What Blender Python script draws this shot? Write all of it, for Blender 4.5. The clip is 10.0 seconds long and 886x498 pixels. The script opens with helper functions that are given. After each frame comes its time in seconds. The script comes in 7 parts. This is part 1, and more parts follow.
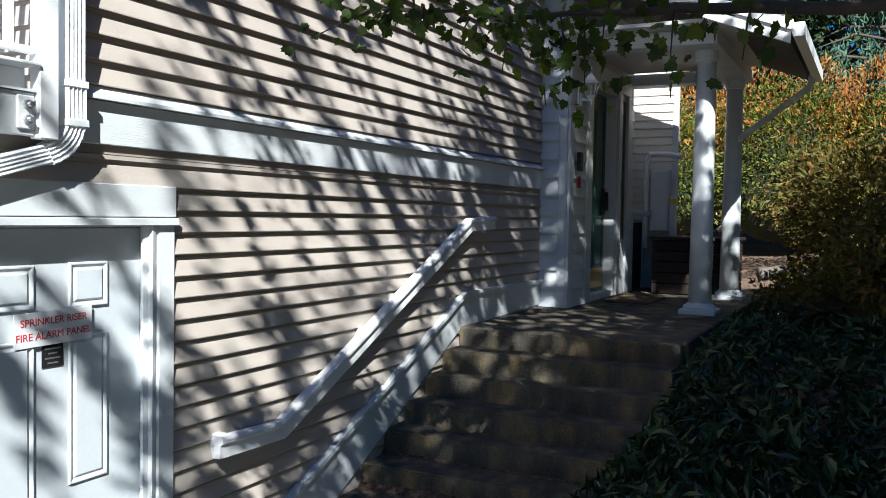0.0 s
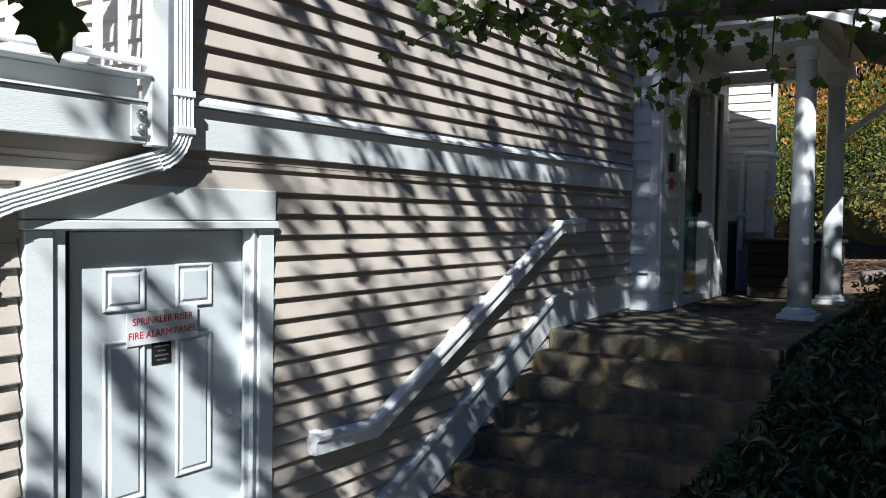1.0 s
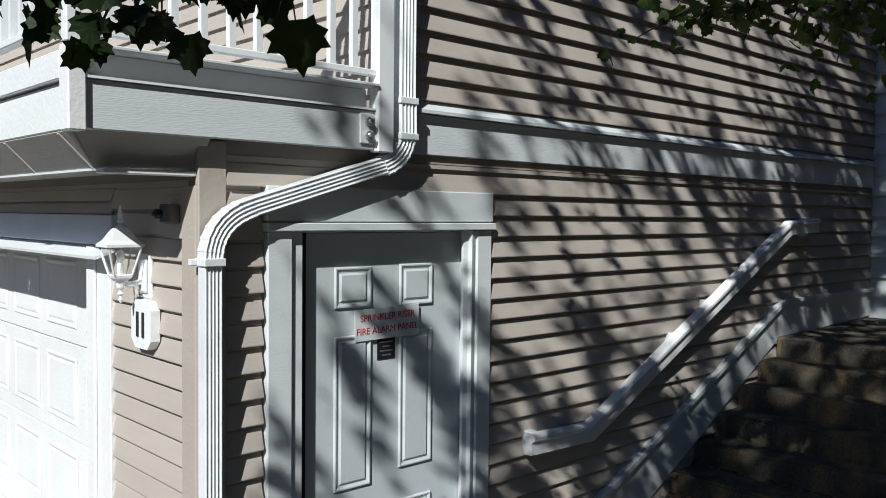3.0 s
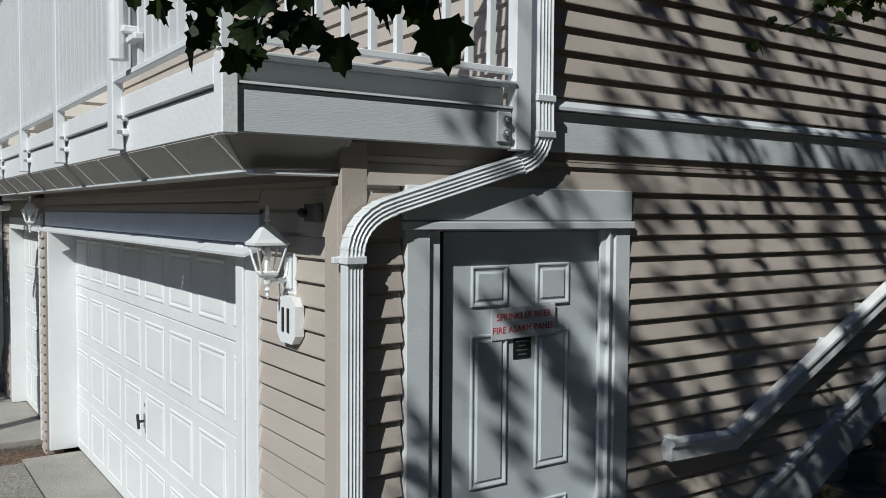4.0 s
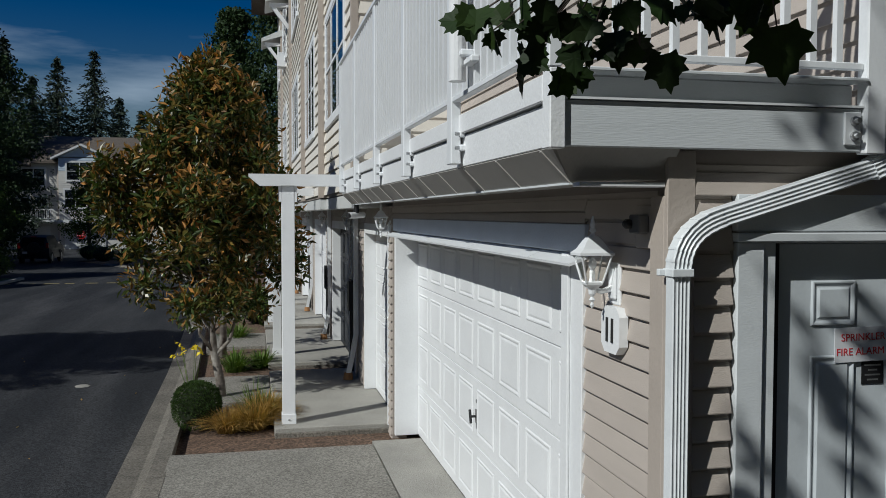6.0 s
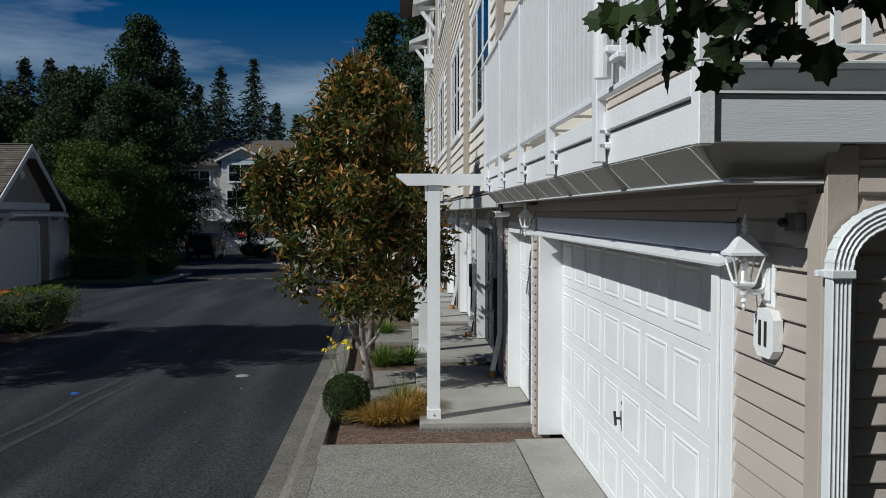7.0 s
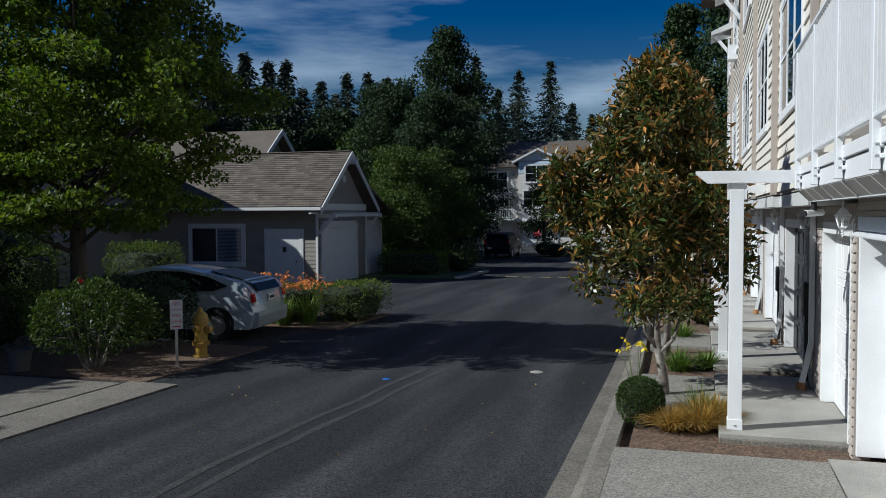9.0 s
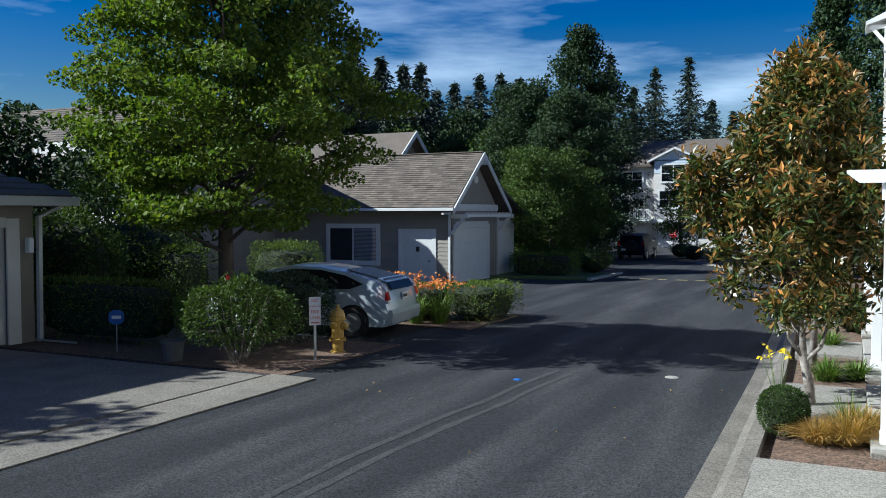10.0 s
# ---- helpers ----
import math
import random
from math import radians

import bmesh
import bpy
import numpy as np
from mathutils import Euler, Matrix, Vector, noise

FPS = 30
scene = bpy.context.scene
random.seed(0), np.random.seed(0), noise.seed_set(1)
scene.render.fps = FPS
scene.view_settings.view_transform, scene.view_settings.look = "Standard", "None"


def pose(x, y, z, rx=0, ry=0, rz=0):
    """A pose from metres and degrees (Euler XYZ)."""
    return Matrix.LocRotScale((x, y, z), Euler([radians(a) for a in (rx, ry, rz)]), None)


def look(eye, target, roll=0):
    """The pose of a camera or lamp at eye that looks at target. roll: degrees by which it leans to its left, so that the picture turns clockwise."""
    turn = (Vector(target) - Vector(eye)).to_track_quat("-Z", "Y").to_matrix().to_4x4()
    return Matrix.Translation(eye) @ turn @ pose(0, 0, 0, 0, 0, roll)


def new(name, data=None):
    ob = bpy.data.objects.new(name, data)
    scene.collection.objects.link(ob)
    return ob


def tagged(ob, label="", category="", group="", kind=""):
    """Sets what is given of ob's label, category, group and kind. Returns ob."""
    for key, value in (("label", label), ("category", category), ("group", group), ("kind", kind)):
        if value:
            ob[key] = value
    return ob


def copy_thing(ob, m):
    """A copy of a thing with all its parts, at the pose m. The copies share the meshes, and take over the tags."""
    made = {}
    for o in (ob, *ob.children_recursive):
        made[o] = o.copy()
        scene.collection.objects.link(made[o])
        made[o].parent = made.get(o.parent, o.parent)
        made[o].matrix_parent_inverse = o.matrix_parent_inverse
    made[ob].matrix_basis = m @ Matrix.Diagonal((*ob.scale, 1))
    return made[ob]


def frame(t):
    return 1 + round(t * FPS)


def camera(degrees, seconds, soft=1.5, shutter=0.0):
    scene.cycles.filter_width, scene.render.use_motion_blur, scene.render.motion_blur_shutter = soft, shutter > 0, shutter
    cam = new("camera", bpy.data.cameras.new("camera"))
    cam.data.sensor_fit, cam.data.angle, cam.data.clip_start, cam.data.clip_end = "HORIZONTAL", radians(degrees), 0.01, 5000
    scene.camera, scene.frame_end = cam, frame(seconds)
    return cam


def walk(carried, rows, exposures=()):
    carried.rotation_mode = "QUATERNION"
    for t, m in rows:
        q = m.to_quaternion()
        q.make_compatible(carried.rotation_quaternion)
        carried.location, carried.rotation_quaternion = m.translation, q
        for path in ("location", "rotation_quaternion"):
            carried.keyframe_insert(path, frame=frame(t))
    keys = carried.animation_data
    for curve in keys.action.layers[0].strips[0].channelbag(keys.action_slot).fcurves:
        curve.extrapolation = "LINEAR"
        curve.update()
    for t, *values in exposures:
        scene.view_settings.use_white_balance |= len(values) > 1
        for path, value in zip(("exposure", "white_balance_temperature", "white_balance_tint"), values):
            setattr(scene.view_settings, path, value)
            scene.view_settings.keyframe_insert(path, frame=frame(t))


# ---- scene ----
PATH = [
    (0, (-1.36, -2.782, 2.33), (0.419, -1.872, 2.253), 1.0),
    (0.5, (-1.378, -2.774, 2.333), (0.357, -1.782, 2.257), 0.9),
    (1, (-1.396, -2.769, 2.336), (0.282, -1.684, 2.259), 0.9),
    (1.5, (-1.407, -2.769, 2.338), (0.204, -1.586, 2.261), 0.7),
    (2, (-1.411, -2.77, 2.338), (0.124, -1.491, 2.262), 0.6),
    (2.5, (-1.41, -2.766, 2.338), (0.043, -1.393, 2.261), 0.6),
    (4, (-1.43, -2.726, 2.334), (-0.306, -1.074, 2.249), 0.4),
    (4.5, (-1.43, -2.724, 2.341), (-0.473, -0.97, 2.26), 0.3),
    (5, (-1.432, -2.728, 2.354), (-0.662, -0.884, 2.273), 0.3),
    (5.5, (-1.436, -2.736, 2.362), (-0.836, -0.83, 2.282), 0.2),
    (7, (-1.434, -2.771, 2.363), (-1.338, -0.776, 2.279), -0.0),
    (7.5, (-1.439, -2.777, 2.364), (-1.508, -0.78, 2.28), -0.1),
    (8, (-1.44, -2.778, 2.365), (-1.681, -0.794, 2.281), -0.1),
    (8.5, (-1.441, -2.78, 2.365), (-1.852, -0.825, 2.28), -0.2),
    (9, (-1.441, -2.785, 2.365), (-2.022, -0.873, 2.281), -0.2),
    (9.5, (-1.44, -2.796, 2.366), (-2.171, -0.937, 2.283), -0.1),
    (10, (-1.437, -2.811, 2.366), (-2.305, -1.012, 2.284), -0.1),
]
EXPOSURES = [(0.0, 0.95, 6100, 5), (1.0, 0.74, 6100, 5), (2.5, 0.04, 6200, 5), (4.0, -0.70, 6200, 5), (5.0, -0.92, 6200, 5), (5.5, -0.93, 6200, 5),
             (7.5, -0.72, 6150, 5), (9.0, -0.44, 6000, 5), (9.5, -0.10, 5900, 4), (10.0, 0.44, 5800, 3)]
cam = camera(55.1, 10.0, soft=0.9)
walk(cam, [(t, look(eye, target, roll)) for t, eye, target, roll in PATH], EXPOSURES)

# ---- world and sun ----
SUN_WAY = Vector((1.0, 0.565, -0.88)).normalized()
world = bpy.data.worlds.new("sky")
scene.world = world
world.use_nodes = True
wn, wl = world.node_tree.nodes, world.node_tree.links
wn.clear()
w_out, w_bg = wn.new("ShaderNodeOutputWorld"), wn.new("ShaderNodeBackground")
w_sky = wn.new("ShaderNodeTexSky")
w_sky.sky_type, w_sky.sun_disc = "NISHITA", False
w_sky.sun_elevation, w_sky.sun_rotation = radians(37.5), radians(240.5)
w_sky.altitude, w_sky.air_density, w_sky.dust_density, w_sky.ozone_density = 200, 1.3, 0.3, 5.0
# thin high cloud, drawn out sideways
w_tc, w_map, w_noise, w_ramp, w_mix = (wn.new("ShaderNode" + k) for k in ("TexCoord", "Mapping", "TexNoise", "ValToRGB", "MixRGB"))
w_map.inputs["Scale"].default_value = (1.6, 1.6, 9.0)
w_map.inputs["Rotation"].default_value = (0.05, 0.12, 0.6)
w_noise.inputs["Scale"].default_value, w_noise.inputs["Detail"].default_value, w_noise.inputs["Roughness"].default_value = 1.7, 7.0, 0.55
w_ramp.color_ramp.elements[0].position, w_ramp.color_ramp.elements[1].position = 0.48, 0.76
w_ramp.color_ramp.elements[1].color = (0.46, 0.46, 0.46, 1)
w_mix.inputs["Color2"].default_value = (18.0, 21.0, 25.0, 1)
wl.new(w_tc.outputs["Generated"], w_map.inputs["Vector"])
wl.new(w_map.outputs["Vector"], w_noise.inputs["Vector"])
wl.new(w_noise.outputs["Fac"], w_ramp.inputs["Fac"])
w_sep, w_low, w_mul = wn.new("ShaderNodeSeparateXYZ"), wn.new("ShaderNodeMapRange"), wn.new("ShaderNodeMath")
w_low.inputs["From Min"].default_value, w_low.inputs["From Max"].default_value = 0.25, 0.60
w_low.inputs["To Min"].default_value, w_low.inputs["To Max"].default_value = 1.0, 0.15
w_mul.operation = "MULTIPLY"
wl.new(w_tc.outputs["Generated"], w_sep.inputs["Vector"])
wl.new(w_sep.outputs["Z"], w_low.inputs["Value"])
wl.new(w_ramp.outputs["Color"], w_mul.inputs[0])
wl.new(w_low.outputs["Result"], w_mul.inputs[1])
wl.new(w_mul.outputs["Value"], w_mix.inputs["Fac"])
w_sat = wn.new("ShaderNodeHueSaturation")
w_sat.inputs["Hue"].default_value, w_sat.inputs["Saturation"].default_value = 0.522, 1.6
wl.new(w_sky.outputs["Color"], w_sat.inputs["Color"])
wl.new(w_sat.outputs["Color"], w_mix.inputs["Color1"])
wl.new(w_mix.outputs["Color"], w_bg.inputs["Color"])
wl.new(w_bg.outputs["Background"], w_out.inputs["Surface"])
w_bg.inputs["Strength"].default_value = 0.052
sun = new("sun", bpy.data.lights.new("sun", "SUN"))
sun.data.energy, sun.data.angle, sun.data.color = 6.4, radians(0.53), (1.0, 0.97, 0.92)
sun.matrix_world = look((-20, -11, 18), Vector((-20, -11, 18)) + SUN_WAY)


# ---- materials ----
def mat(name, color, rough=0.7, scale=6.0, vary=0.15, bump=0.0, bump_scale=60.0, metal=0.0, island=0.0, obj=0.0,
        second=None, through_light=0.0, speckle=None, stretch=(1, 1, 1), coat=0.0, spec=0.5, stain=0.0):
    m = bpy.data.materials.new(name)
    m.use_nodes = True
    n, l = m.node_tree.nodes, m.node_tree.links
    b = n["Principled BSDF"]
    b.inputs["Roughness"].default_value, b.inputs["Metallic"].default_value = rough, metal
    b.inputs["Coat Weight"].default_value, b.inputs["Specular IOR Level"].default_value = coat, spec
    geo, mp = n.new("ShaderNodeNewGeometry"), n.new("ShaderNodeMapping")
    mp.inputs["Scale"].default_value = stretch
    l.new(geo.outputs["Position"], mp.inputs["Vector"])
    big, fine = n.new("ShaderNodeTexNoise"), n.new("ShaderNodeTexNoise")
    big.inputs["Scale"].default_value, big.inputs["Detail"].default_value = scale, 4.0
    fine.inputs["Scale"].default_value, fine.inputs["Detail"].default_value = bump_scale, 3.0
    l.new(mp.outputs["Vector"], big.inputs["Vector"])
    l.new(mp.outputs["Vector"], fine.inputs["Vector"])
    total = n.new("ShaderNodeMath")
    total.operation = "MULTIPLY_ADD"
    total.inputs[1].default_value = 0.45
    l.new(fine.outputs["Fac"], total.inputs[0])
    l.new(big.outputs["Fac"], total.inputs[2])
    ramp = n.new("ShaderNodeMapRange")
    ramp.inputs["From Min"].default_value, ramp.inputs["From Max"].default_value = 0.42, 1.03
    ramp.inputs["To Min"].default_value, ramp.inputs["To Max"].default_value = 1 - vary, 1 + vary
    l.new(total.outputs["Value"], ramp.inputs["Value"])
    value = ramp.outputs["Result"]
    for weight, source in ((island, geo.outputs["Random Per Island"]), (obj, n.new("ShaderNodeObjectInfo").outputs["Random"])):
        if weight:
            r = n.new("ShaderNodeMapRange")
            r.inputs["To Min"].default_value, r.inputs["To Max"].default_value = 1 - weight, 1 + weight
            l.new(source, r.inputs["Value"])
            k = n.new("ShaderNodeMath")
            k.operation = "MULTIPLY"
            l.new(value, k.inputs[0])
            l.new(r.outputs["Result"], k.inputs[1])
            value = k.outputs["Value"]
    tone = n.new("ShaderNodeVectorMath")
    tone.operation = "SCALE"
    tone.inputs[0].default_value = color
    if second:
        pick = n.new("ShaderNodeMixRGB")
        pick.inputs["Color1"].default_value, pick.inputs["Color2"].default_value = (*color, 1), (*second, 1)
        if island:
            r2 = n.new("ShaderNodeTexWhiteNoise")
            r2.noise_dimensions = "1D"
            l.new(geo.outputs["Random Per Island"], r2.inputs["W"])
            pw = n.new("ShaderNodeMath")
            pw.operation = "POWER"
            pw.inputs[1].default_value = 2.2
            l.new(r2.outputs["Value"], pw.inputs[0])
            l.new(pw.outputs["Value"], pick.inputs["Fac"])
        else:
            mr = n.new("ShaderNodeMapRange")
            mr.inputs["From Min"].default_value, mr.inputs["From Max"].default_value = 0.45, 0.68
            l.new(big.outputs["Fac"], mr.inputs["Value"])
            l.new(mr.outputs["Result"], pick.inputs["Fac"])
        l.new(pick.outputs["Color"], tone.inputs[0])
    l.new(value, tone.inputs["Scale"])
    out = tone.outputs["Vector"]
    if speckle:
        vor = n.new("ShaderNodeTexVoronoi")
        vor.inputs["Scale"].default_value = speckle[0]
        l.new(geo.outputs["Position"], vor.inputs["Vector"])
        sep = n.new("ShaderNodeSeparateColor")
        l.new(vor.outputs["Color"], sep.inputs["Color"])
        mr = n.new("ShaderNodeMapRange")
        mr.inputs["To Min"].default_value, mr.inputs["To Max"].default_value = 1 - speckle[1], 1 + speckle[1]
        l.new(sep.outputs["Red"], mr.inputs["Value"])
        k = n.new("ShaderNodeVectorMath")
        k.operation = "SCALE"
        l.new(out, k.inputs[0])
        l.new(mr.outputs["Result"], k.inputs["Scale"])
        out = k.outputs["Vector"]
    if stain:
        st = n.new("ShaderNodeTexNoise")
        st.inputs["Scale"].default_value, st.inputs["Detail"].default_value = 1.1, 6.0
        l.new(geo.outputs["Position"], st.inputs["Vector"])
        mr = n.new("ShaderNodeMapRange")
        mr.inputs["From Min"].default_value, mr.inputs["From Max"].default_value = 0.48, 0.72
        mr.inputs["To Min"].default_value, mr.inputs["To Max"].default_value = 1.0, 1.0 - stain
        l.new(st.outputs["Fac"], mr.inputs["Value"])
        k = n.new("ShaderNodeVectorMath")
        k.operation = "SCALE"
        l.new(out, k.inputs[0])
        l.new(mr.outputs["Result"], k.inputs["Scale"])
        out = k.outputs["Vector"]
    l.new(out, b.inputs["Base Color"])
    if bump:
        bp = n.new("ShaderNodeBump")
        bp.inputs["Strength"].default_value, bp.inputs["Distance"].default_value = min(1.0, bump * 2), 0.01
        l.new(fine.outputs["Fac"], bp.inputs["Height"])
        l.new(bp.outputs["Normal"], b.inputs["Normal"])
    if through_light:
        tr, mx = n.new("ShaderNodeBsdfTranslucent"), n.new("ShaderNodeMixShader")
        warm = n.new("ShaderNodeVectorMath")
        warm.operation = "MULTIPLY"
        warm.inputs[1].default_value = (1.25, 1.35, 0.5)
        l.new(out, warm.inputs[0])
        l.new(warm.outputs["Vector"], tr.inputs["Color"])
        mx.inputs["Fac"].default_value = through_light
        l.new(b.outputs["BSDF"], mx.inputs[1])
        l.new(tr.outputs["BSDF"], mx.inputs[2])
        l.new(mx.outputs["Shader"], n["Material Output"].inputs["Surface"])
    return m


def glass(name, tint=(1, 1, 1), rough=0.02):
    m = bpy.data.materials.new(name)
    m.use_nodes = True
    b = m.node_tree.nodes["Principled BSDF"]
    b.inputs["Base Color"].default_value = (*tint, 1)
    b.inputs["Transmission Weight"].default_value, b.inputs["Roughness"].default_value, b.inputs["IOR"].default_value = 1.0, rough, 1.45
    return m


SIDING = mat("tan vinyl siding", (0.46, 0.405, 0.36), 0.6, 2.5, 0.07, 0.12, 90, obj=0.035, stretch=(1, 1, 6), stain=0.10)
SIDING_CORE = mat("tan sheathing", (0.30, 0.26, 0.23), 0.8, 3, 0.1)
CORNER = mat("tan corner board", (0.42, 0.365, 0.32), 0.6, 3, 0.08, 0.1, 60)
CREAM = mat("cream siding", (0.74, 0.70, 0.63), 0.6, 2, 0.06, 0.08, 80, obj=0.03)
TRIM = mat("pale grey painted trim", (0.66, 0.69, 0.71), 0.5, 4, 0.06, 0.05, 70, stretch=(1, 1, 3), stain=0.14)
TRIM_ROUGH = mat("rough sawn grey trim", (0.62, 0.65, 0.67), 0.65, 5, 0.05, 0.07, 90, stretch=(0.22, 0.22, 3.5), stain=0.10)
DOOR_GREY = mat("grey steel door paint", (0.56, 0.60, 0.63), 0.42, 3, 0.05, 0.03, 80, stain=0.08)
WHITE = mat("white paint", (0.80, 0.81, 0.82), 0.45, 3, 0.05, 0.1, 50, stain=0.07)
WHITE_METAL = mat("white powder coated metal", (0.78, 0.80, 0.82), 0.35, 4, 0.05, 0.04, 70)
SPOUT = mat("white aluminium downspout", (0.74, 0.77, 0.79), 0.38, 7, 0.10, 0.06, 90, stain=0.16)
# blue tint puts the shade under the balcony into the header's grey
HEADER = mat("shade blue grey paint", (0.50, 0.55, 0.63), 0.5, 4, 0.07, 0.1, 60)
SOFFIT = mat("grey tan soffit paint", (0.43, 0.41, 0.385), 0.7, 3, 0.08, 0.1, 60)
CONCRETE = mat("concrete", (0.36, 0.345, 0.31), 0.85, 1.6, 0.16, 0.5, 110, speckle=(120, 0.14), stain=0.18)
# base tone held dark to carry the flight's shade; stains are its own
STEP_MAT = mat("stained shade-dark concrete steps", (0.115, 0.105, 0.086), 0.9, 7.0, 0.5, 0.35, 140, second=(0.19, 0.14, 0.075), speckle=(140, 0.18), stain=0.45, stretch=(1, 1, 0.35), spec=0.2)
AGGREGATE = mat("exposed aggregate concrete", (0.26, 0.245, 0.215), 0.9, 1.3, 0.14, 0.8, 130, speckle=(75, 0.42), stain=0.15)
KERB = mat("worn kerb concrete", (0.185, 0.168, 0.142), 0.9, 1.8, 0.2, 0.7, 120, speckle=(70, 0.40), stain=0.25)
ASPHALT = mat("asphalt", (0.029, 0.031, 0.035), 0.9, 1.0, 0.28, 0.6, 120, speckle=(62, 0.55), second=(0.048, 0.049, 0.052), stretch=(1.3, 0.14, 1.0), spec=0.2)
MULCH = mat("bark mulch", (0.115, 0.072, 0.048), 0.95, 7, 0.35, 1.0, 45, speckle=(42, 0.6))
GRASS = mat("lawn", (0.075, 0.115, 0.035), 0.9, 3, 0.3, 0.8, 60)
BARK = mat("grey bark", (0.16, 0.135, 0.115), 0.9, 7, 0.35, 0.9, 38, second=(0.30, 0.28, 0.25))
BARK_DARK = mat("dark bark", (0.075, 0.06, 0.05), 0.9, 7, 0.3, 0.9, 40)
MAPLE = mat("maple leaf", (0.085, 0.140, 0.022), 0.6, 3, 0.2, island=0.4, second=(0.16, 0.19, 0.028), through_light=0.36, spec=0.25)
# near-black maple copy: the unlit side of the near leaves is in its colour
MAPLE_NEAR = mat("shade-dark maple leaf", (0.012, 0.026, 0.006), 0.6, 25, 0.25, island=0.4, second=(0.026, 0.048, 0.008), through_light=0.18, spec=0.25)
BROAD = mat("broad leaf green", (0.048, 0.085, 0.018), 0.65, 1.2, 0.25, island=0.22, second=(0.085, 0.115, 0.03), spec=0.2, through_light=0.25)
BROAD_DARK = mat("deep green leaf", (0.028, 0.052, 0.021), 0.65, 1.2, 0.25, island=0.22, second=(0.045, 0.072, 0.028), spec=0.2, through_light=0.15)
FIR = mat("fir needles", (0.020, 0.038, 0.022), 0.7, 3, 0.25, island=0.35, second=(0.035, 0.055, 0.028))
WEEPING = mat("blue green weeping foliage", (0.09, 0.16, 0.115), 0.6, 4, 0.2, island=0.3, through_light=0.2, spec=0.15)
MAGNOLIA = mat("magnolia leaf", (0.048, 0.080, 0.020), 0.34, 8, 0.2, island=0.5, second=(0.20, 0.125, 0.032), through_light=0.18, spec=0.35)
MAGNOLIA_TIP = mat("bronze magnolia leaf", (0.36, 0.165, 0.038), 0.5, 8, 0.2, island=0.4, second=(0.17, 0.12, 0.03), through_light=0.15)
BOXWOOD = mat("boxwood leaf", (0.030, 0.058, 0.014), 0.45, 4, 0.2, island=0.4, second=(0.055, 0.085, 0.02), through_light=0.12, spec=0.15)
# maple copy darkened so its colour holds the low branch's shade
MAPLE_LOW = mat("shaded maple leaf", (0.040, 0.068, 0.014), 0.6, 25, 0.2, island=0.5, second=(0.10, 0.13, 0.022), through_light=0.34, spec=0.25)
SCUFF = mat("tyre polished asphalt", (0.037, 0.038, 0.040), 0.85, 3.0, 0.35, 0.5, 120, speckle=(55, 0.6))
PHOTINIA = mat("photinia leaf", (0.085, 0.115, 0.024), 0.45, 2.2, 0.35, island=0.5, second=(0.17, 0.145, 0.032), through_light=0.25, spec=0.15)
PHOTINIA_TIP = mat("red photinia tip", (0.30, 0.10, 0.032), 0.45, 4, 0.2, island=0.45, second=(0.34, 0.21, 0.045), through_light=0.25, spec=0.15)
SHRUB = mat("rhododendron leaf", (0.020, 0.044, 0.013), 0.36, 6, 0.25, island=0.4, second=(0.045, 0.085, 0.026), through_light=0.12)
NANDINA = mat("bronze yellow leaf", (0.10, 0.10, 0.025), 0.45, 6, 0.2, island=0.4, second=(0.19, 0.10, 0.03), through_light=0.25, spec=0.15)
HEDGE = mat("clipped hedge leaf", (0.082, 0.130, 0.026), 0.55, 4, 0.2, island=0.4, second=(0.13, 0.165, 0.035), through_light=0.2, spec=0.15)
# near-black filler: the shade inside bushes is put into its colour
HEDGE_CORE = mat("dark hedge filler", (0.018, 0.026, 0.010), 0.95, 9, 0.4, 0.6, 30)
STRAW = mat("dry ornamental grass", (0.42, 0.25, 0.075), 0.7, 8, 0.2, island=0.35, second=(0.30, 0.22, 0.07), through_light=0.25, spec=0.15)
BLADE = mat("green grass blade", (0.085, 0.15, 0.030), 0.5, 8, 0.2, island=0.35, second=(0.15, 0.20, 0.05), through_light=0.25, spec=0.15)
ORANGE = mat("orange petal", (0.70, 0.25, 0.07), 0.6, 8, 0.15, island=0.2, through_light=0.25)
YELLOW_FLOWER = mat("yellow petal", (0.80, 0.62, 0.03), 0.6, 8, 0.1, island=0.15, through_light=0.2)
WHITE_FLOWER = mat("white petal", (0.80, 0.77, 0.66), 0.6, 8, 0.1, through_light=0.2)
ROSE = mat("red petal", (0.62, 0.02, 0.02), 0.6, 8, 0.1)
SHINGLE = mat("brown asphalt shingle", (0.120, 0.099, 0.080), 0.9, 2, 0.16, 0.6, 60, island=0.30, speckle=(90, 0.25))
HOUSE_TAN = mat("taupe siding", (0.235, 0.215, 0.185), 0.65, 2, 0.08, 0.1, 60, island=0.06)
HOUSE_TRIM = mat("pale house trim", (0.60, 0.61, 0.60), 0.5, 3, 0.06)
HOUSE_WHITE = mat("white house siding", (0.52, 0.51, 0.475), 0.6, 2, 0.06, island=0.04)
FAR_BLUE = mat("pale blue gable siding", (0.45, 0.53, 0.60), 0.6, 2, 0.06, island=0.04)
PANE = glass("window pane", (0.9, 0.95, 1.0))
LAMP_GLASS = glass("lantern glass", (0.97, 0.98, 0.97), 0.03)
ROOM = mat("dark room behind the window", (0.020, 0.023, 0.028), 0.8, 1, 0.2)
BLIND = mat("window blind", (0.42, 0.43, 0.44), 0.7, 2, 0.08)
BLACK = mat("black plastic", (0.016, 0.016, 0.018), 0.45, 8, 0.1)
RUBBER = mat("tyre rubber", (0.018, 0.018, 0.019), 0.8, 8, 0.15)
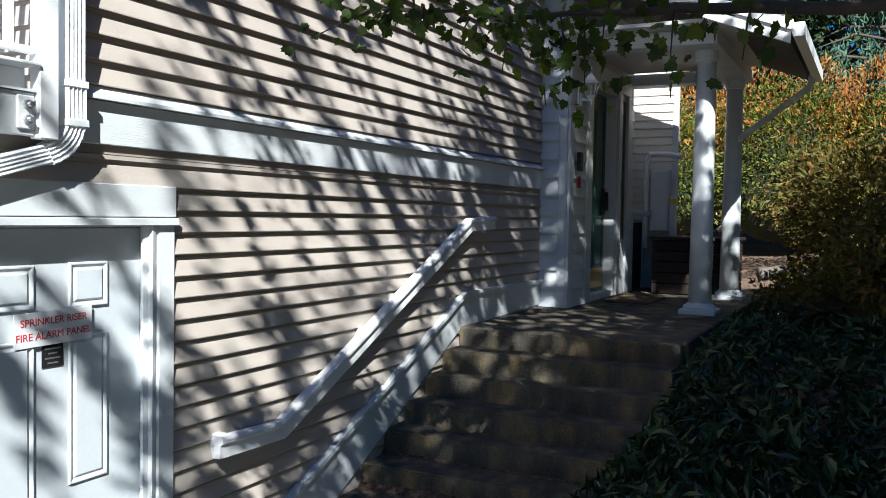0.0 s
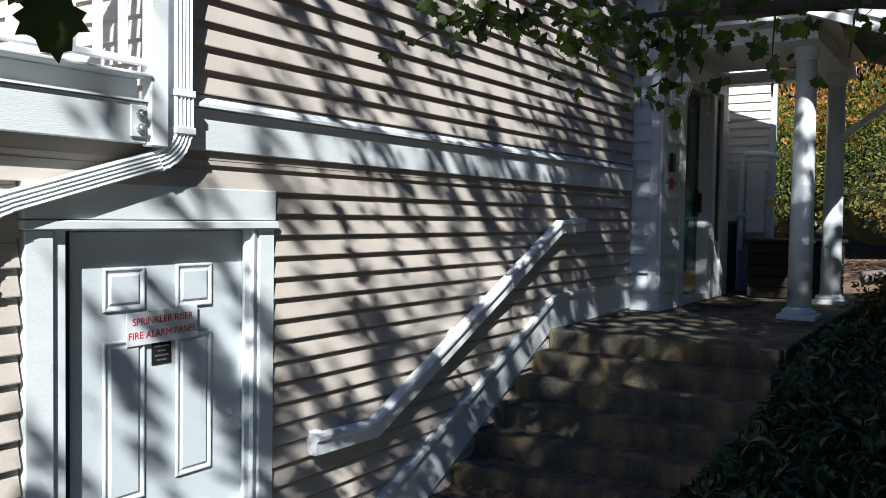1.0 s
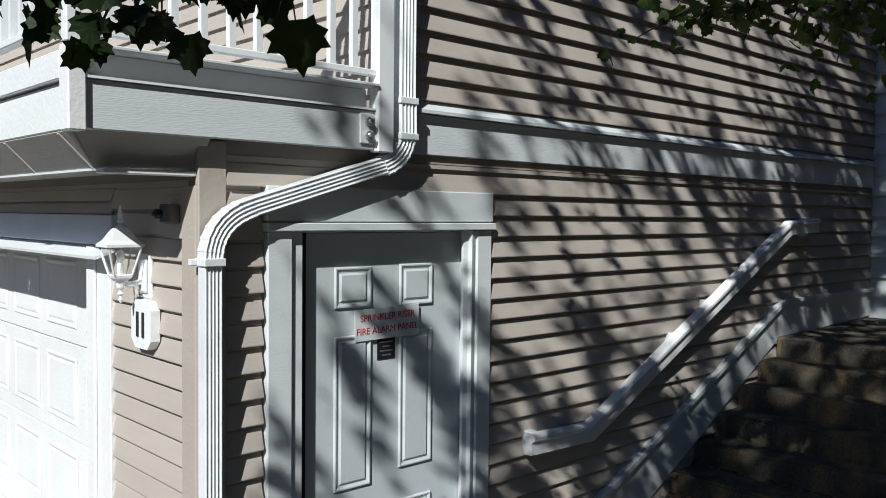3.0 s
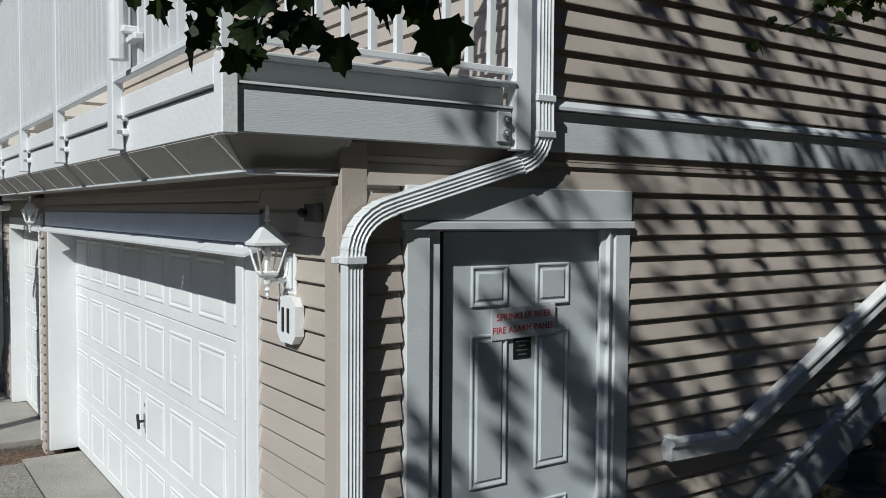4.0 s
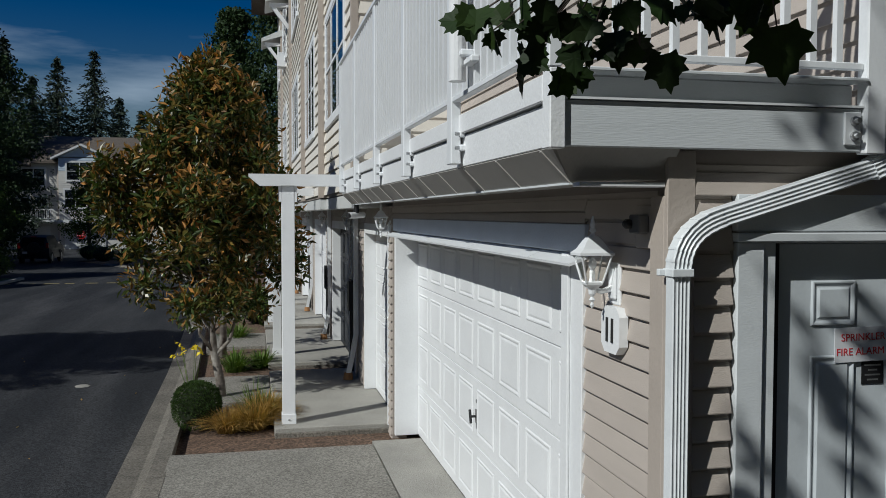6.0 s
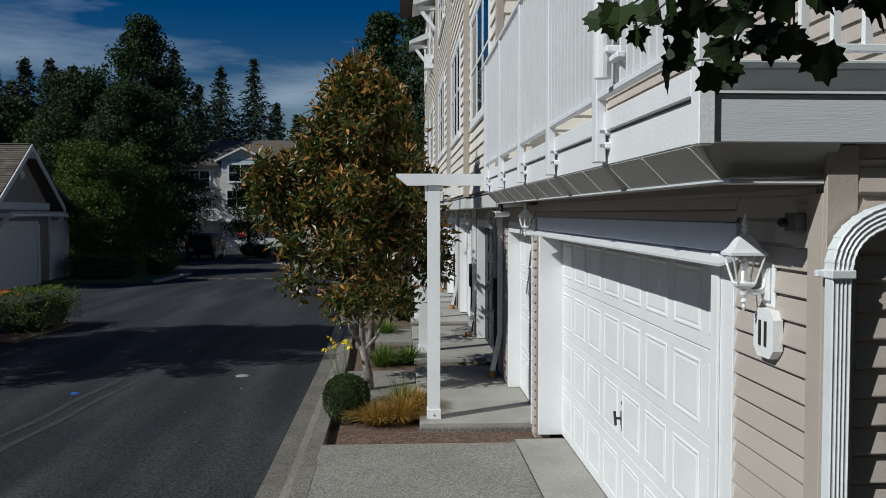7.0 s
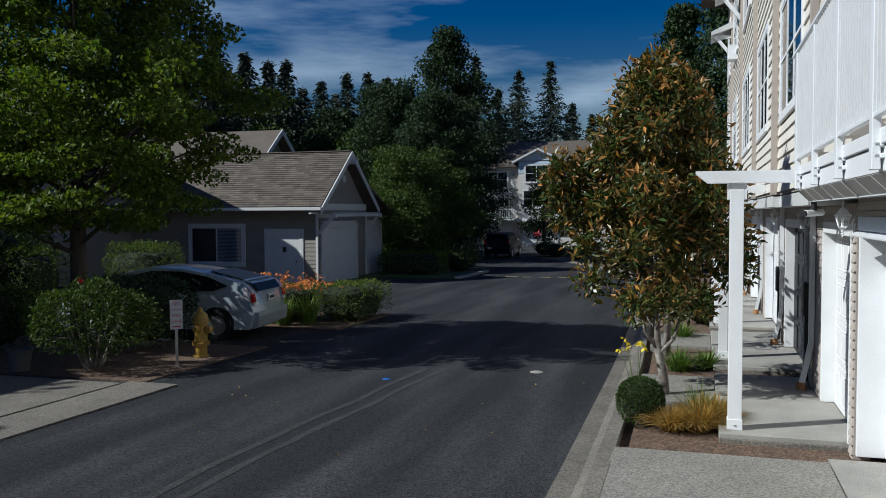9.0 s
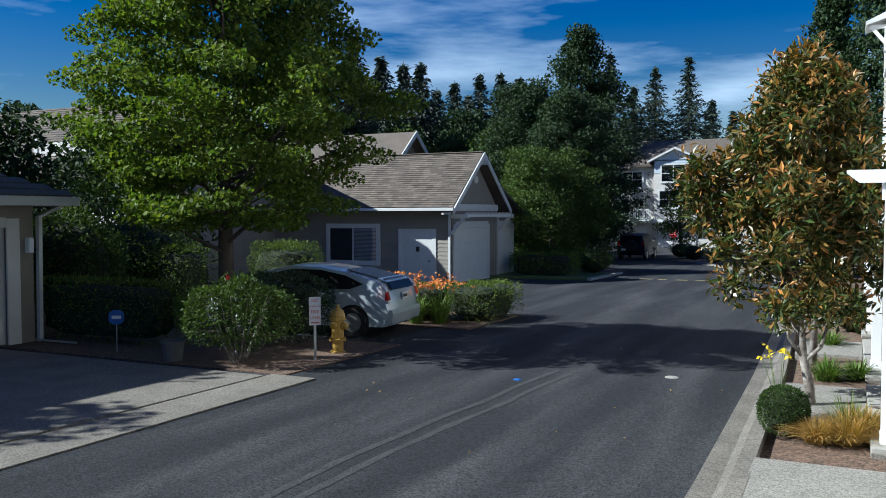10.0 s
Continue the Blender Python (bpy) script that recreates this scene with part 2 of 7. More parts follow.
STEEL = mat("galvanised steel", (0.48, 0.49, 0.50), 0.4, 12, 0.15, 0.1, 60, metal=0.8)
DARK_WOOD = mat("dark brown stained wood", (0.022, 0.013, 0.010), 0.6, 5, 0.3, 0.4, 40, stretch=(1, 1, 8))
TEAL = mat("teal door paint", (0.020, 0.085, 0.095), 0.35, 3, 0.08)
BRASS = mat("brass kick plate", (0.62, 0.43, 0.16), 0.35, 8, 0.1, metal=0.9)
RED_INK = mat("red lettering", (0.50, 0.03, 0.04), 0.6, 8, 0.05)
SIGN_WHITE = mat("sign enamel", (0.66, 0.67, 0.70), 0.4, 6, 0.05)
BLACK_INK = mat("black lettering", (0.02, 0.02, 0.02), 0.6, 8, 0.05)
HYDRANT = mat("yellow hydrant paint", (0.46, 0.29, 0.055), 0.45, 9, 0.15, 0.2, 40, stain=0.25)
CAR_SILVER = mat("silver blue car paint", (0.44, 0.50, 0.55), 0.28, 2, 0.04, metal=0.25, coat=0.8)
CAR_DARK = mat("dark blue car paint", (0.012, 0.015, 0.022), 0.5, 2, 0.05, coat=0.1, spec=0.2)
CAR_GLASS = mat("tinted car glass", (0.010, 0.011, 0.012), 0.25, 2, 0.05, spec=0.18)
TAIL_RED = mat("red lamp lens", (0.42, 0.02, 0.02), 0.15, 8, 0.1)
TAIL_CLEAR = mat("clear lamp lens", (0.55, 0.50, 0.56), 0.12, 8, 0.1)
BLUE = mat("blue plastic", (0.015, 0.10, 0.35), 0.45, 8, 0.1)
STOP_RED = mat("stop sign red", (0.52, 0.02, 0.025), 0.4, 8, 0.05)
TERRACOTTA = mat("grey pot", (0.12, 0.12, 0.12), 0.8, 8, 0.1)
DOORMAT = mat("coir mat", (0.14, 0.08, 0.04), 0.95, 12, 0.3, 0.8, 60)
PEACH = mat("yellow warning tape", (0.75, 0.60, 0.12), 0.5, 8, 0.1)


# ---- builders ----
def obj(name, bm, material, parent=None, smooth=False):
    me = bpy.data.meshes.new(name)
    bm.to_mesh(me)
    bm.free()
    me.materials.append(material)
    if smooth:
        me.shade_smooth()
    ob = new(name, me)
    ob.parent = parent
    return ob


def part(name, bm, material, parent, label="", smooth=False):
    return tagged(obj(name, bm, material, parent, smooth), label)


def thing(name, x, y, z, rz, label, category, group="", kind=""):
    ob = new(name)
    ob.empty_display_size = 0.1
    ob.matrix_basis = pose(x, y, z, 0, 0, rz)
    return tagged(ob, label, category, group, kind)


def box(bm, x0, x1, y0, y1, z0, z1):
    v = [bm.verts.new((x, y, z)) for z in (z0, z1) for x, y in ((x0, y0), (x1, y0), (x1, y1), (x0, y1))]
    for q in ((3, 2, 1, 0), (4, 5, 6, 7), (0, 1, 5, 4), (1, 2, 6, 5), (2, 3, 7, 6), (3, 0, 4, 7)):
        bm.faces.new([v[i] for i in q])
    return bm


def boxes(*sizes, bevel=0.0):
    bm = bmesh.new()
    for s in sizes:
        box(bm, *s)
    if bevel:
        bmesh.ops.bevel(bm, geom=bm.edges[:], offset=bevel, segments=1, affect="EDGES")
    return bm


def prism(outline, axis, a, b):
    """A solid from an outline in the two other axes, drawn along axis from a to b."""
    bm = bmesh.new()
    put = {"x": lambda u, v, w: (w, u, v), "y": lambda u, v, w: (u, w, v), "z": lambda u, v, w: (u, v, w)}[axis]
    lo = [bm.verts.new(put(u, v, a)) for u, v in outline]
    hi = [bm.verts.new(put(u, v, b)) for u, v in outline]
    n = len(outline)
    bm.faces.new(lo)
    bm.faces.new(hi[::-1])
    for i in range(n):
        bm.faces.new((lo[i], hi[i], hi[(i + 1) % n], lo[(i + 1) % n]))
    bmesh.ops.recalc_face_normals(bm, faces=bm.faces[:])
    return bm


def sweep(bm, points, profile, scales=None, side=(0, 0, 1)):
    """Draws a closed profile along points."""
    pts = [Vector(p) for p in points]
    rings, ref = [], Vector(side)
    for i, p in enumerate(pts):
        way = (pts[min(i + 1, len(pts) - 1)] - pts[max(i - 1, 0)]).normalized()
        u = ref.cross(way)
        u = u.normalized() if u.length > 1e-4 else way.orthogonal().normalized()
        v = way.cross(u)
        k = scales[i] if scales else 1.0
        if 0 < i < len(pts) - 1:
            a, b = (pts[i] - pts[i - 1]).normalized(), (pts[i + 1] - pts[i]).normalized()
            k_m = 1 / max(0.6, math.cos(a.angle(b) / 2))
        else:
            k_m = 1.0
        rings.append([bm.verts.new(p + u * (c * k) + v * (d * k * (k_m if abs(way.z) < 0.99 else 1))) for c, d in profile])
    n = len(profile)
    for r, s in zip(rings, rings[1:]):
        for i in range(n):
            bm.faces.new((r[i], r[(i + 1) % n], s[(i + 1) % n], s[i]))
    bm.faces.new(rings[0][::-1])
    bm.faces.new(rings[-1])
    bmesh.ops.recalc_face_normals(bm, faces=bm.faces[:])
    return bm


def circle(r, n=8):
    return [(r * math.cos(2 * math.pi * i / n), r * math.sin(2 * math.pi * i / n)) for i in range(n)]


def tube(bm, points, radii, n=7):
    return sweep(bm, points, circle(1.0, n), radii if isinstance(radii, (list, tuple)) else [radii] * len(points), (0.13, 0.31, 0.94))


def lathe(outline, n=16, square=False):
    """A turned solid about z from (radius, height) pairs."""
    bm = bmesh.new()
    n = 4 if square else n
    turn = math.pi / 4 if square else 0.0
    rings = [[bm.verts.new((r * math.cos(turn + 2 * math.pi * i / n), r * math.sin(turn + 2 * math.pi * i / n), z)) for i in range(n)] for r, z in outline]
    for a, b in zip(rings, rings[1:]):
        for i in range(n):
            bm.faces.new((a[i], a[(i + 1) % n], b[(i + 1) % n], b[i]))
    bm.faces.new(rings[0][::-1])
    bm.faces.new(rings[-1])
    return bm


def moved(bm, x=0, y=0, z=0, rx=0, ry=0, rz=0):
    bmesh.ops.transform(bm, matrix=pose(x, y, z, rx, ry, rz), verts=bm.verts[:])
    return bm


def structure(name, bm, material, label, category, smooth=False):
    return tagged(obj(name, bm, material, None, smooth), label, category, "", "structure")


def text(name, words, material, parent, m, size):
    cu = bpy.data.curves.new(name, "FONT")
    cu.body, cu.size, cu.align_x, cu.align_y, cu.extrude = words, size, "CENTER", "CENTER", 0.0006
    cu.materials.append(material)
    ob = new(name, cu)
    ob.parent = parent
    ob.matrix_basis = m
    return ob


plank_meshes = {}


def plank_mesh(length, rise, material, thick):
    key = (round(length, 3), round(rise, 4), material.name, thick)
    if key not in plank_meshes:
        top, lip = rise + 0.012, 0.004
        neck = rise * 0.83
        bm = prism([(-0.0005, 0.010), (-thick + 0.006, 0.010), (-thick + 0.005, 0.0), (-thick, 0.0), (-thick - 0.0005, lip), (-0.010, neck), (-0.004, neck + 0.004), (-0.003, top), (-0.0005, top)], "x", 0.0, length)
        me = bpy.data.meshes.new("plank")
        bm.to_mesh(me)
        bm.free()
        me.materials.append(material)
        plank_meshes[key] = me
    return plank_meshes[key]


def siding(parent, x, y, rot, length, z0, z1, material, rise=0.096, holes=(), thick=0.023):
    """Lap boards on a wall that starts at x, y and runs along its local x; rot 0 faces -y, -90 faces -x, 90 faces +x."""
    rows = max(1, round((z1 - z0) / rise))
    rise = (z1 - z0) / rows
    for i in range(rows):
        z = z0 + i * rise
        spans = [(0.0, length)]
        for a, b, za, zb in holes:
            if z + rise * 0.5 > za and z + rise * 0.5 < zb:
                spans = [s for u, v in spans for s in ((u, min(v, a)), (max(u, b), v)) if s[1] - s[0] > 0.02]
        for u, v in spans:
            ob = new("plank", plank_mesh(v - u, rise, material, thick))
            ob.parent = parent
            ob.matrix_basis = pose(x, y, z, 0, 0, rot) @ pose(u, 0, 0)


def flat_mesh(name, verts, faces, material, parent=None):
    me = bpy.data.meshes.new(name)
    me.from_pydata(verts.tolist() if isinstance(verts, np.ndarray) else verts, [], faces.tolist() if isinstance(faces, np.ndarray) else faces)
    me.materials.append(material)
    ob = new(name, me)
    ob.parent = parent
    if name in ("foliage", "bloom", "petals", "flowers", "new_growth", "crown", "low_foliage", "twig_foliage"):
        ob["kind"] = "stuff"
    return ob


def unit(v):
    return v / np.maximum(np.linalg.norm(v, axis=-1, keepdims=True), 1e-6)


def leaves(name, at, size, material, rng, parent=None, aspect=0.45, up=0.5, out=None, droop=0.3):
    """Folded leaves, two triangles each, at many places; out: ways in which they point."""
    n = len(at)
    way = rng.normal(size=(n, 3)) if out is None else out + rng.normal(size=(n, 3)) * 0.6
    way[:, 2] -= droop
    way = unit(way)
    nrm = rng.normal(size=(n, 3)) * 0.7 + (0, 0, up)
    side = unit(np.cross(way, nrm))
    nrm = unit(np.cross(side, way))
    s = (size * rng.uniform(0.65, 1.3, n))[:, None]
    base, tip = at - way * s * 0.5, at + way * s * 0.5
    lift = nrm * s * 0.10
    left, right = at + side * s * aspect * 0.5 + lift, at - side * s * aspect * 0.5 + lift
    verts = np.stack([base, left, tip, right], 1).reshape(-1, 3)
    k = np.arange(n)[:, None] * 4
    faces = np.concatenate([k + [0, 2, 1], k + [0, 3, 2]], 0)
    return flat_mesh(name, verts, faces, material, parent)


HALF_LEAF = [(0.18, 0.0), (0.33, -0.06), (0.36, 0.10), (0.55, 0.22), (0.46, 0.33), (0.56, 0.52), (0.38, 0.52), (0.28, 0.60), (0.24, 0.80), (0.10, 0.82)]
MAPLE_SHAPE = np.array([(0.0, 0.0), *HALF_LEAF, (0.0, 1.0), *[(-a, b) for a, b in HALF_LEAF[::-1]]])


def maple_leaves(name, at, size, material, rng, parent=None, hang=0.9, face=None, loose=0.7):
    """Five-lobed leaves, hanging from their stems."""
    n, m = len(at), len(MAPLE_SHAPE)
    way = rng.normal(size=(n, 3)) * 0.55
    way[:, 2] -= hang
    way = unit(way)
    side = unit(np.cross(way, rng.normal(size=(n, 3)) if face is None else rng.normal(size=(n, 3)) * loose + face))
    nrm = np.cross(side, way)
    s = size * rng.uniform(0.6, 1.25, n)
    verts = at[:, None] + s[:, None, None] * (side[:, None] * MAPLE_SHAPE[None, :, :1] + way[:, None] * MAPLE_SHAPE[None, :, 1:]
                                              + nrm[:, None] * (np.abs(MAPLE_SHAPE[:, 0]) * 0.16 - MAPLE_SHAPE[:, 1] ** 2 * 0.12)[None, :, None])
    hub = verts[:, 0] * 0.6 + verts[:, 11] * 0.4
    verts = np.concatenate([verts, hub[:, None]], 1).reshape(-1, 3)
    k = np.arange(n)[:, None, None] * (m + 1)
    fan = np.array([(m, i, (i + 1) % m) for i in range(m)])
    return flat_mesh(name, verts, (k + fan[None]).reshape(-1, 3), material, parent)


def ground_z(y):
    """The road's level: it falls gently away."""
    return -0.08 - 0.012 * (min(max(y, -6.0), 130.0) - 5.0)


def tree(name, label, x, y, z, height, spread, low, clumps, per, leaf, leaf_mat, bark, trunk, seed, aspect=0.55, blob=0.5, top=0.35, limbs=12, maple=False, up=0.5, lean=(0.0, 0.0), flat=0.62):
    """A tapered trunk with limbs and a crown of many leaves in loose clumps."""
    rng = np.random.default_rng(seed)
    ob = thing(name, x, y, z, 0, label, "tree")
    t = rng.uniform(0, 1, clumps) ** 0.9
    prof = np.where(t < 0.35, 0.62 + 1.08 * t, 1.0 - (1 - top) * ((t - 0.35) / 0.65) ** 1.6)
    ang, rad = rng.uniform(0, 2 * np.pi, clumps), np.sqrt(rng.uniform(0.08, 1.0, clumps))
    wob = 1 + 0.22 * np.sin(3 * ang + seed) + 0.12 * np.sin(5 * ang + 2 * seed + 4 * t)
    r = spread * prof * rad * wob
    centres = np.stack([r * np.cos(ang) + lean[0] * t, r * np.sin(ang) + lean[1] * t, low + (height - low) * t], 1)
    bm = bmesh.new()
    kn = [(0.0, 0.0, -0.15), (0.02 * height * math.sin(seed) * 0.4, 0.01 * height, low * 0.6 + 0.1), (lean[0] * 0.3, lean[1] * 0.3, low + (height - low) * 0.3), (lean[0] * 0.7, lean[1] * 0.7, low + (height - low) * 0.68), (lean[0], lean[1], height * 0.95)]
    tube(bm, kn, [trunk * 1.25, trunk, trunk * 0.72, trunk * 0.4, trunk * 0.08], 9)
    for c in centres[np.argsort(rng.uniform(size=clumps))[:limbs]]:
        zf = max(low * 0.75, c[2] - 0.55 * math.hypot(c[0], c[1]))
        f = min(1.0, zf / height)
        start = Vector((lean[0] * f * f, lean[1] * f * f, zf))
        mid = start.lerp(Vector(c), 0.5) + Vector((0, 0, 0.06 * height * rng.uniform(-0.3, 0.6)))
        tube(bm, [start, mid, Vector(c)], [trunk * 0.38 * (1 - 0.6 * f), trunk * 0.22 * (1 - 0.5 * f), trunk * 0.05], 6)
    part("trunk", bm, bark, ob, smooth=True)
    puff = rng.normal(size=(clumps * per, 3))
    puff *= np.minimum(1.0, 1.55 / np.maximum(np.linalg.norm(puff, axis=1, keepdims=True), 1e-6))
    at = np.repeat(centres, per, 0) + puff * (blob, blob, blob * flat)
    (maple_leaves("crown", at, leaf, leaf_mat, rng, ob, 0.5) if maple else leaves("crown", at, leaf, leaf_mat, rng, ob, aspect, up))
    return ob


def conifer_meshes(height, spread, seed, droop=0.35):
    """Trunk and needle sprays of a fir, as two meshes."""
    rng = np.random.default_rng(seed)
    at, out = [], []
    z = height * 0.06
    while z < height * 0.985:
        f = z / height
        reach = spread * (1 - f) ** 1.02 * rng.uniform(0.72, 1.12) + 0.05
        for a in rng.uniform(0, 2 * np.pi, 12):
            rr = reach * rng.uniform(0.62, 1.15)
            k = max(4, int(rr * 5))
            s = np.linspace(0.12, 1.0, k)
            way = np.array([np.cos(a), np.sin(a), 0])
            p = way * (rr * s)[:, None] + np.array([0, 0, z]) + np.array([0, 0, 1.0]) * (-droop * rr * s ** 1.3 + 0.16 * rr * s ** 3)[:, None]
            p += rng.normal(size=p.shape) * 0.10
            at.append(p)
            out.append(np.tile(way, (k, 1)))
        z += (height * 0.017 + 0.05) * rng.uniform(0.7, 1.3)
    return np.concatenate(at), np.concatenate(out)


def conifer(x, y, height, spread, seed, label="tall dark green fir tree with drooping boughs"):
    rng = np.random.default_rng(seed + 50)
    at, out = conifer_meshes(height, spread, seed)
    ob = thing("fir_tree", x, y, ground_z(y) - 0.4, 0, label, "tree", "firs on the skyline")
    part("trunk", tube(bmesh.new(), [(0, 0, -0.5), (0, 0, height * 0.5), (0, 0, height)], [height * 0.014, height * 0.008, 0.02], 7), BARK_DARK, ob, smooth=True)
    at = np.repeat(at, 2, 0) + rng.normal(size=(len(at) * 2, 3)) * 0.11
    leaves("crown", at, 0.46, FIR, rng, ob, 0.34, 0.6, np.repeat(out, 2, 0) * 1.6, 0.5)
    return ob


def bush(name, label, x, y, z, rx, ry, rz, n, leaf, material, seed, category="bush", boxy=0.0, aspect=0.5, twigs=True, core=True, up=0.5, group="", uneven=1.0):
    """A rounded or clipped bush: leaves on and under its skin over a dark filler core."""
    rng = np.random.default_rng(seed)
    ob = thing(name, x, y, z, 0, label, category, group)
    d = unit(rng.normal(size=(n, 3)))
    d[:, 2] = np.abs(d[:, 2]) * np.where(rng.uniform(size=n) < 0.25, -0.6, 1.0)
    if boxy:
        d = d / np.power((np.abs(d) ** (2 + 8 * boxy)).sum(1, keepdims=True), 1 / (2 + 8 * boxy))
    lump = 1 + uneven * (0.10 if boxy else 0.2) * np.sin(d[:, :1] * 5 + seed) * np.sin(d[:, 1:2] * 6 + 2 * seed) + rng.normal(size=(n, 1)) * 0.03
    depth = 1 - (0.10 if boxy else 0.35) * rng.uniform(size=(n, 1)) ** 2
    at = d * lump * depth * (rx, ry, rz) + (0, 0, rz * 0.95)
    at[:, 2] = np.maximum(at[:, 2], 0.03)
    leaves("foliage", at, leaf, material, rng, ob, aspect, up, d * 0.8, 0.1)
    # core paints the inner shade and stops see-through
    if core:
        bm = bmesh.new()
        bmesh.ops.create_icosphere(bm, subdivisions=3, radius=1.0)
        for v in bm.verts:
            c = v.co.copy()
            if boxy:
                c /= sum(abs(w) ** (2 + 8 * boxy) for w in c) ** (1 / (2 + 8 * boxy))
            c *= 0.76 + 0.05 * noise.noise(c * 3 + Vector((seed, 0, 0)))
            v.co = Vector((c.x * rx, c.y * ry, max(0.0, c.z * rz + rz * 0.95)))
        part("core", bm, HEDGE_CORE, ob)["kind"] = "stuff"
    return ob


def blades(name, label, x, y, z, radius, height, n, material, seed, category="grass clump", width=0.012):
    """A tuft of arching blades."""
    rng = np.random.default_rng(seed)
    ob = thing(name, x, y, z, 0, label, category)
    a, lean = rng.uniform(0, 2 * np.pi, n), rng.uniform(0.15, 1.0, n)
    h, b = height * rng.uniform(0.6, 1.1, n), rng.uniform(0, 0.3, n) * radius
    way = np.stack([np.cos(a), np.sin(a), 0 * a], 1)
    side = np.stack([-np.sin(a), np.cos(a), 0 * a], 1) * width
    rings = []
    for s, w in ((0.0, 1.0), (0.45, 0.9), (0.8, 0.6), (1.0, 0.1)):
        c = way * (b + radius * lean * s ** 1.6)[:, None]
        c[:, 2] = h * (s - 0.55 * lean * s ** 2.6)
        rings += [c - side * w, c + side * w]
    verts = np.stack(rings, 1).reshape(-1, 3)
    k = np.arange(n)[:, None] * 8
    faces = np.concatenate([k + q for q in ([0, 1, 3, 2], [2, 3, 5, 4], [4, 5, 7, 6])], 0)
    flat_mesh("foliage", verts, faces, material, ob)["kind"] = "stuff"
    return ob


# ---- ground, road, paving ----
def bank_z(x, y):
    """The planted bank beside and behind the porch."""
    up = 1.40 * min(max((x - 1.3) / 3.0, 0.0), 1.0) + 0.13 * min(max(x - 9.0, 0.0), 14.0)
    return up * min(max((0.4 - y) / 0.4, 0.0), 1.0)


def ground_sheet():
    xs = sorted({*(-900, -400, -150, -70, 100, 200, 500, 900), *np.arange(-40, -12, 4).tolist(), *np.arange(-12, 24, 0.6).tolist(), *range(24, 60, 6)})
    ys = sorted({*(-900, -400, -150, -60, -30, 160, 250, 500, 900), *np.arange(-20, 2, 0.5).tolist(), *np.arange(2, 30, 3).tolist(), *range(30, 132, 8)})
    verts = [(x, y, ground_z(y) - 0.06 + (0.11 if x > -2.25 and 3 < y < 30 else 0) + bank_z(x, y) + (0.03 * noise.noise(Vector((x * 1.3, y * 1.3, 0))) if abs(x) < 30 and x > -2 and y < 0 else 0)) for y in ys for x in xs]
    n = len(xs)
    faces = [(j * n + i, j * n + i + 1, (j + 1) * n + i + 1, (j + 1) * n + i) for j in range(len(ys) - 1) for i in range(n - 1)]
    return tagged(flat_mesh("ground", verts, faces, MULCH), "brown bark mulch and soil between the paved areas", "ground", "", "structure")


ground_sheet()


def sheet(name, left, right, ys, lift, material, label, category, thick=0.08):
    """A paved strip between two edges, x as functions of y, that follows the road's fall."""
    bm = bmesh.new()
    rows = []
    for y in ys:
        z = ground_z(y) + lift
        a, b = left(y), right(y)
        rows.append([bm.verts.new(p) for p in ((a, y, z), (b, y, z), (b, y, z - thick), (a, y, z - thick))])
    for r, s in zip(rows, rows[1:]):
        for i in range(4):
            bm.faces.new((r[i], r[(i + 1) % 4], s[(i + 1) % 4], s[i]))
    bm.faces.new(rows[0])
    bm.faces.new(rows[-1][::-1])
    bmesh.ops.recalc_face_normals(bm, faces=bm.faces[:])
    return structure(name, bm, material, label, category)


def kerb_x(y):
    return float(np.interp(y, [-8, 4.4, 11, 18.6, 23.5, 32.8, 36.8, 43.5, 52, 60], [-2.68, -2.69, -2.79, -3.03, -3.2, -4.0, -4.65, -7.2, -11.0, -14.5]))


ROAD_YS = [-30, -20, -8, -4, 0, 3, 6, 9, 12, 15, 18, 21, 24, 27, 30, 33, 36, 39, 42, 45, 50, 56, 62, 70, 80, 96]
sheet("road", lambda y: -30.0 if y > 17.5 else -16.5, lambda y: kerb_x(y) + 0.02 if y < 60 else -8.0, ROAD_YS, 0.0, ASPHALT, "dark grey asphalt lane with faint tyre tracks", "road")

# gutter slabs along the lane
gutter = thing("kerb", 0, 0, 0, 0, "pale concrete rolled kerb in long slabs", "kerb", "", "structure")
y = -7.0
while y < 50:
    step = 1.52
    bm = bmesh.new()
    rows = []
    for yy in (y + 0.006, y + step - 0.006):
        k, z = kerb_x(yy), ground_z(yy)
        lvl = 0.0 if yy < 6 else z + 0.07
        rows.append([bm.verts.new(p) for p in ((k, yy, z + 0.012), (k + 0.20, yy, z - 0.002), (k + 0.30, yy, lvl - 0.012), (k + 0.46, yy, lvl + 0.004), (k + 0.46, yy, z - 0.15), (k, yy, z - 0.15))])
    for i in range(6):
        bm.faces.new((rows[0][i], rows[0][(i + 1) % 6], rows[1][(i + 1) % 6], rows[1][i]))
    bm.faces.new(rows[0])
    bm.faces.new(rows[1][::-1])
    bmesh.ops.recalc_face_normals(bm, faces=bm.faces[:])
    part("kerb_slab", bm, KERB, gutter)
    y += step

drive = thing("driveway", -1.2, 0, 0, 0, "exposed aggregate concrete driveway with saw-cut joints", "driveway", "", "structure")
for a, b in ((-6.0, -0.9), (-0.89, 2.3), (2.31, 5.86)):
    part("slab", boxes((-1.06, 0.93, a, b, -0.15, 0.0)), AGGREGATE, drive)
apron = thing("pavement_apron", 0, 0, 0, 0, "smooth concrete strip along the garage sill", "pavement", "", "structure")
for a, b in ((-0.02, 3.0), (3.01, 5.98)):
    part("slab", boxes((-0.255, 0.27, a, b, -0.15, 0.003)), CONCRETE, apron)
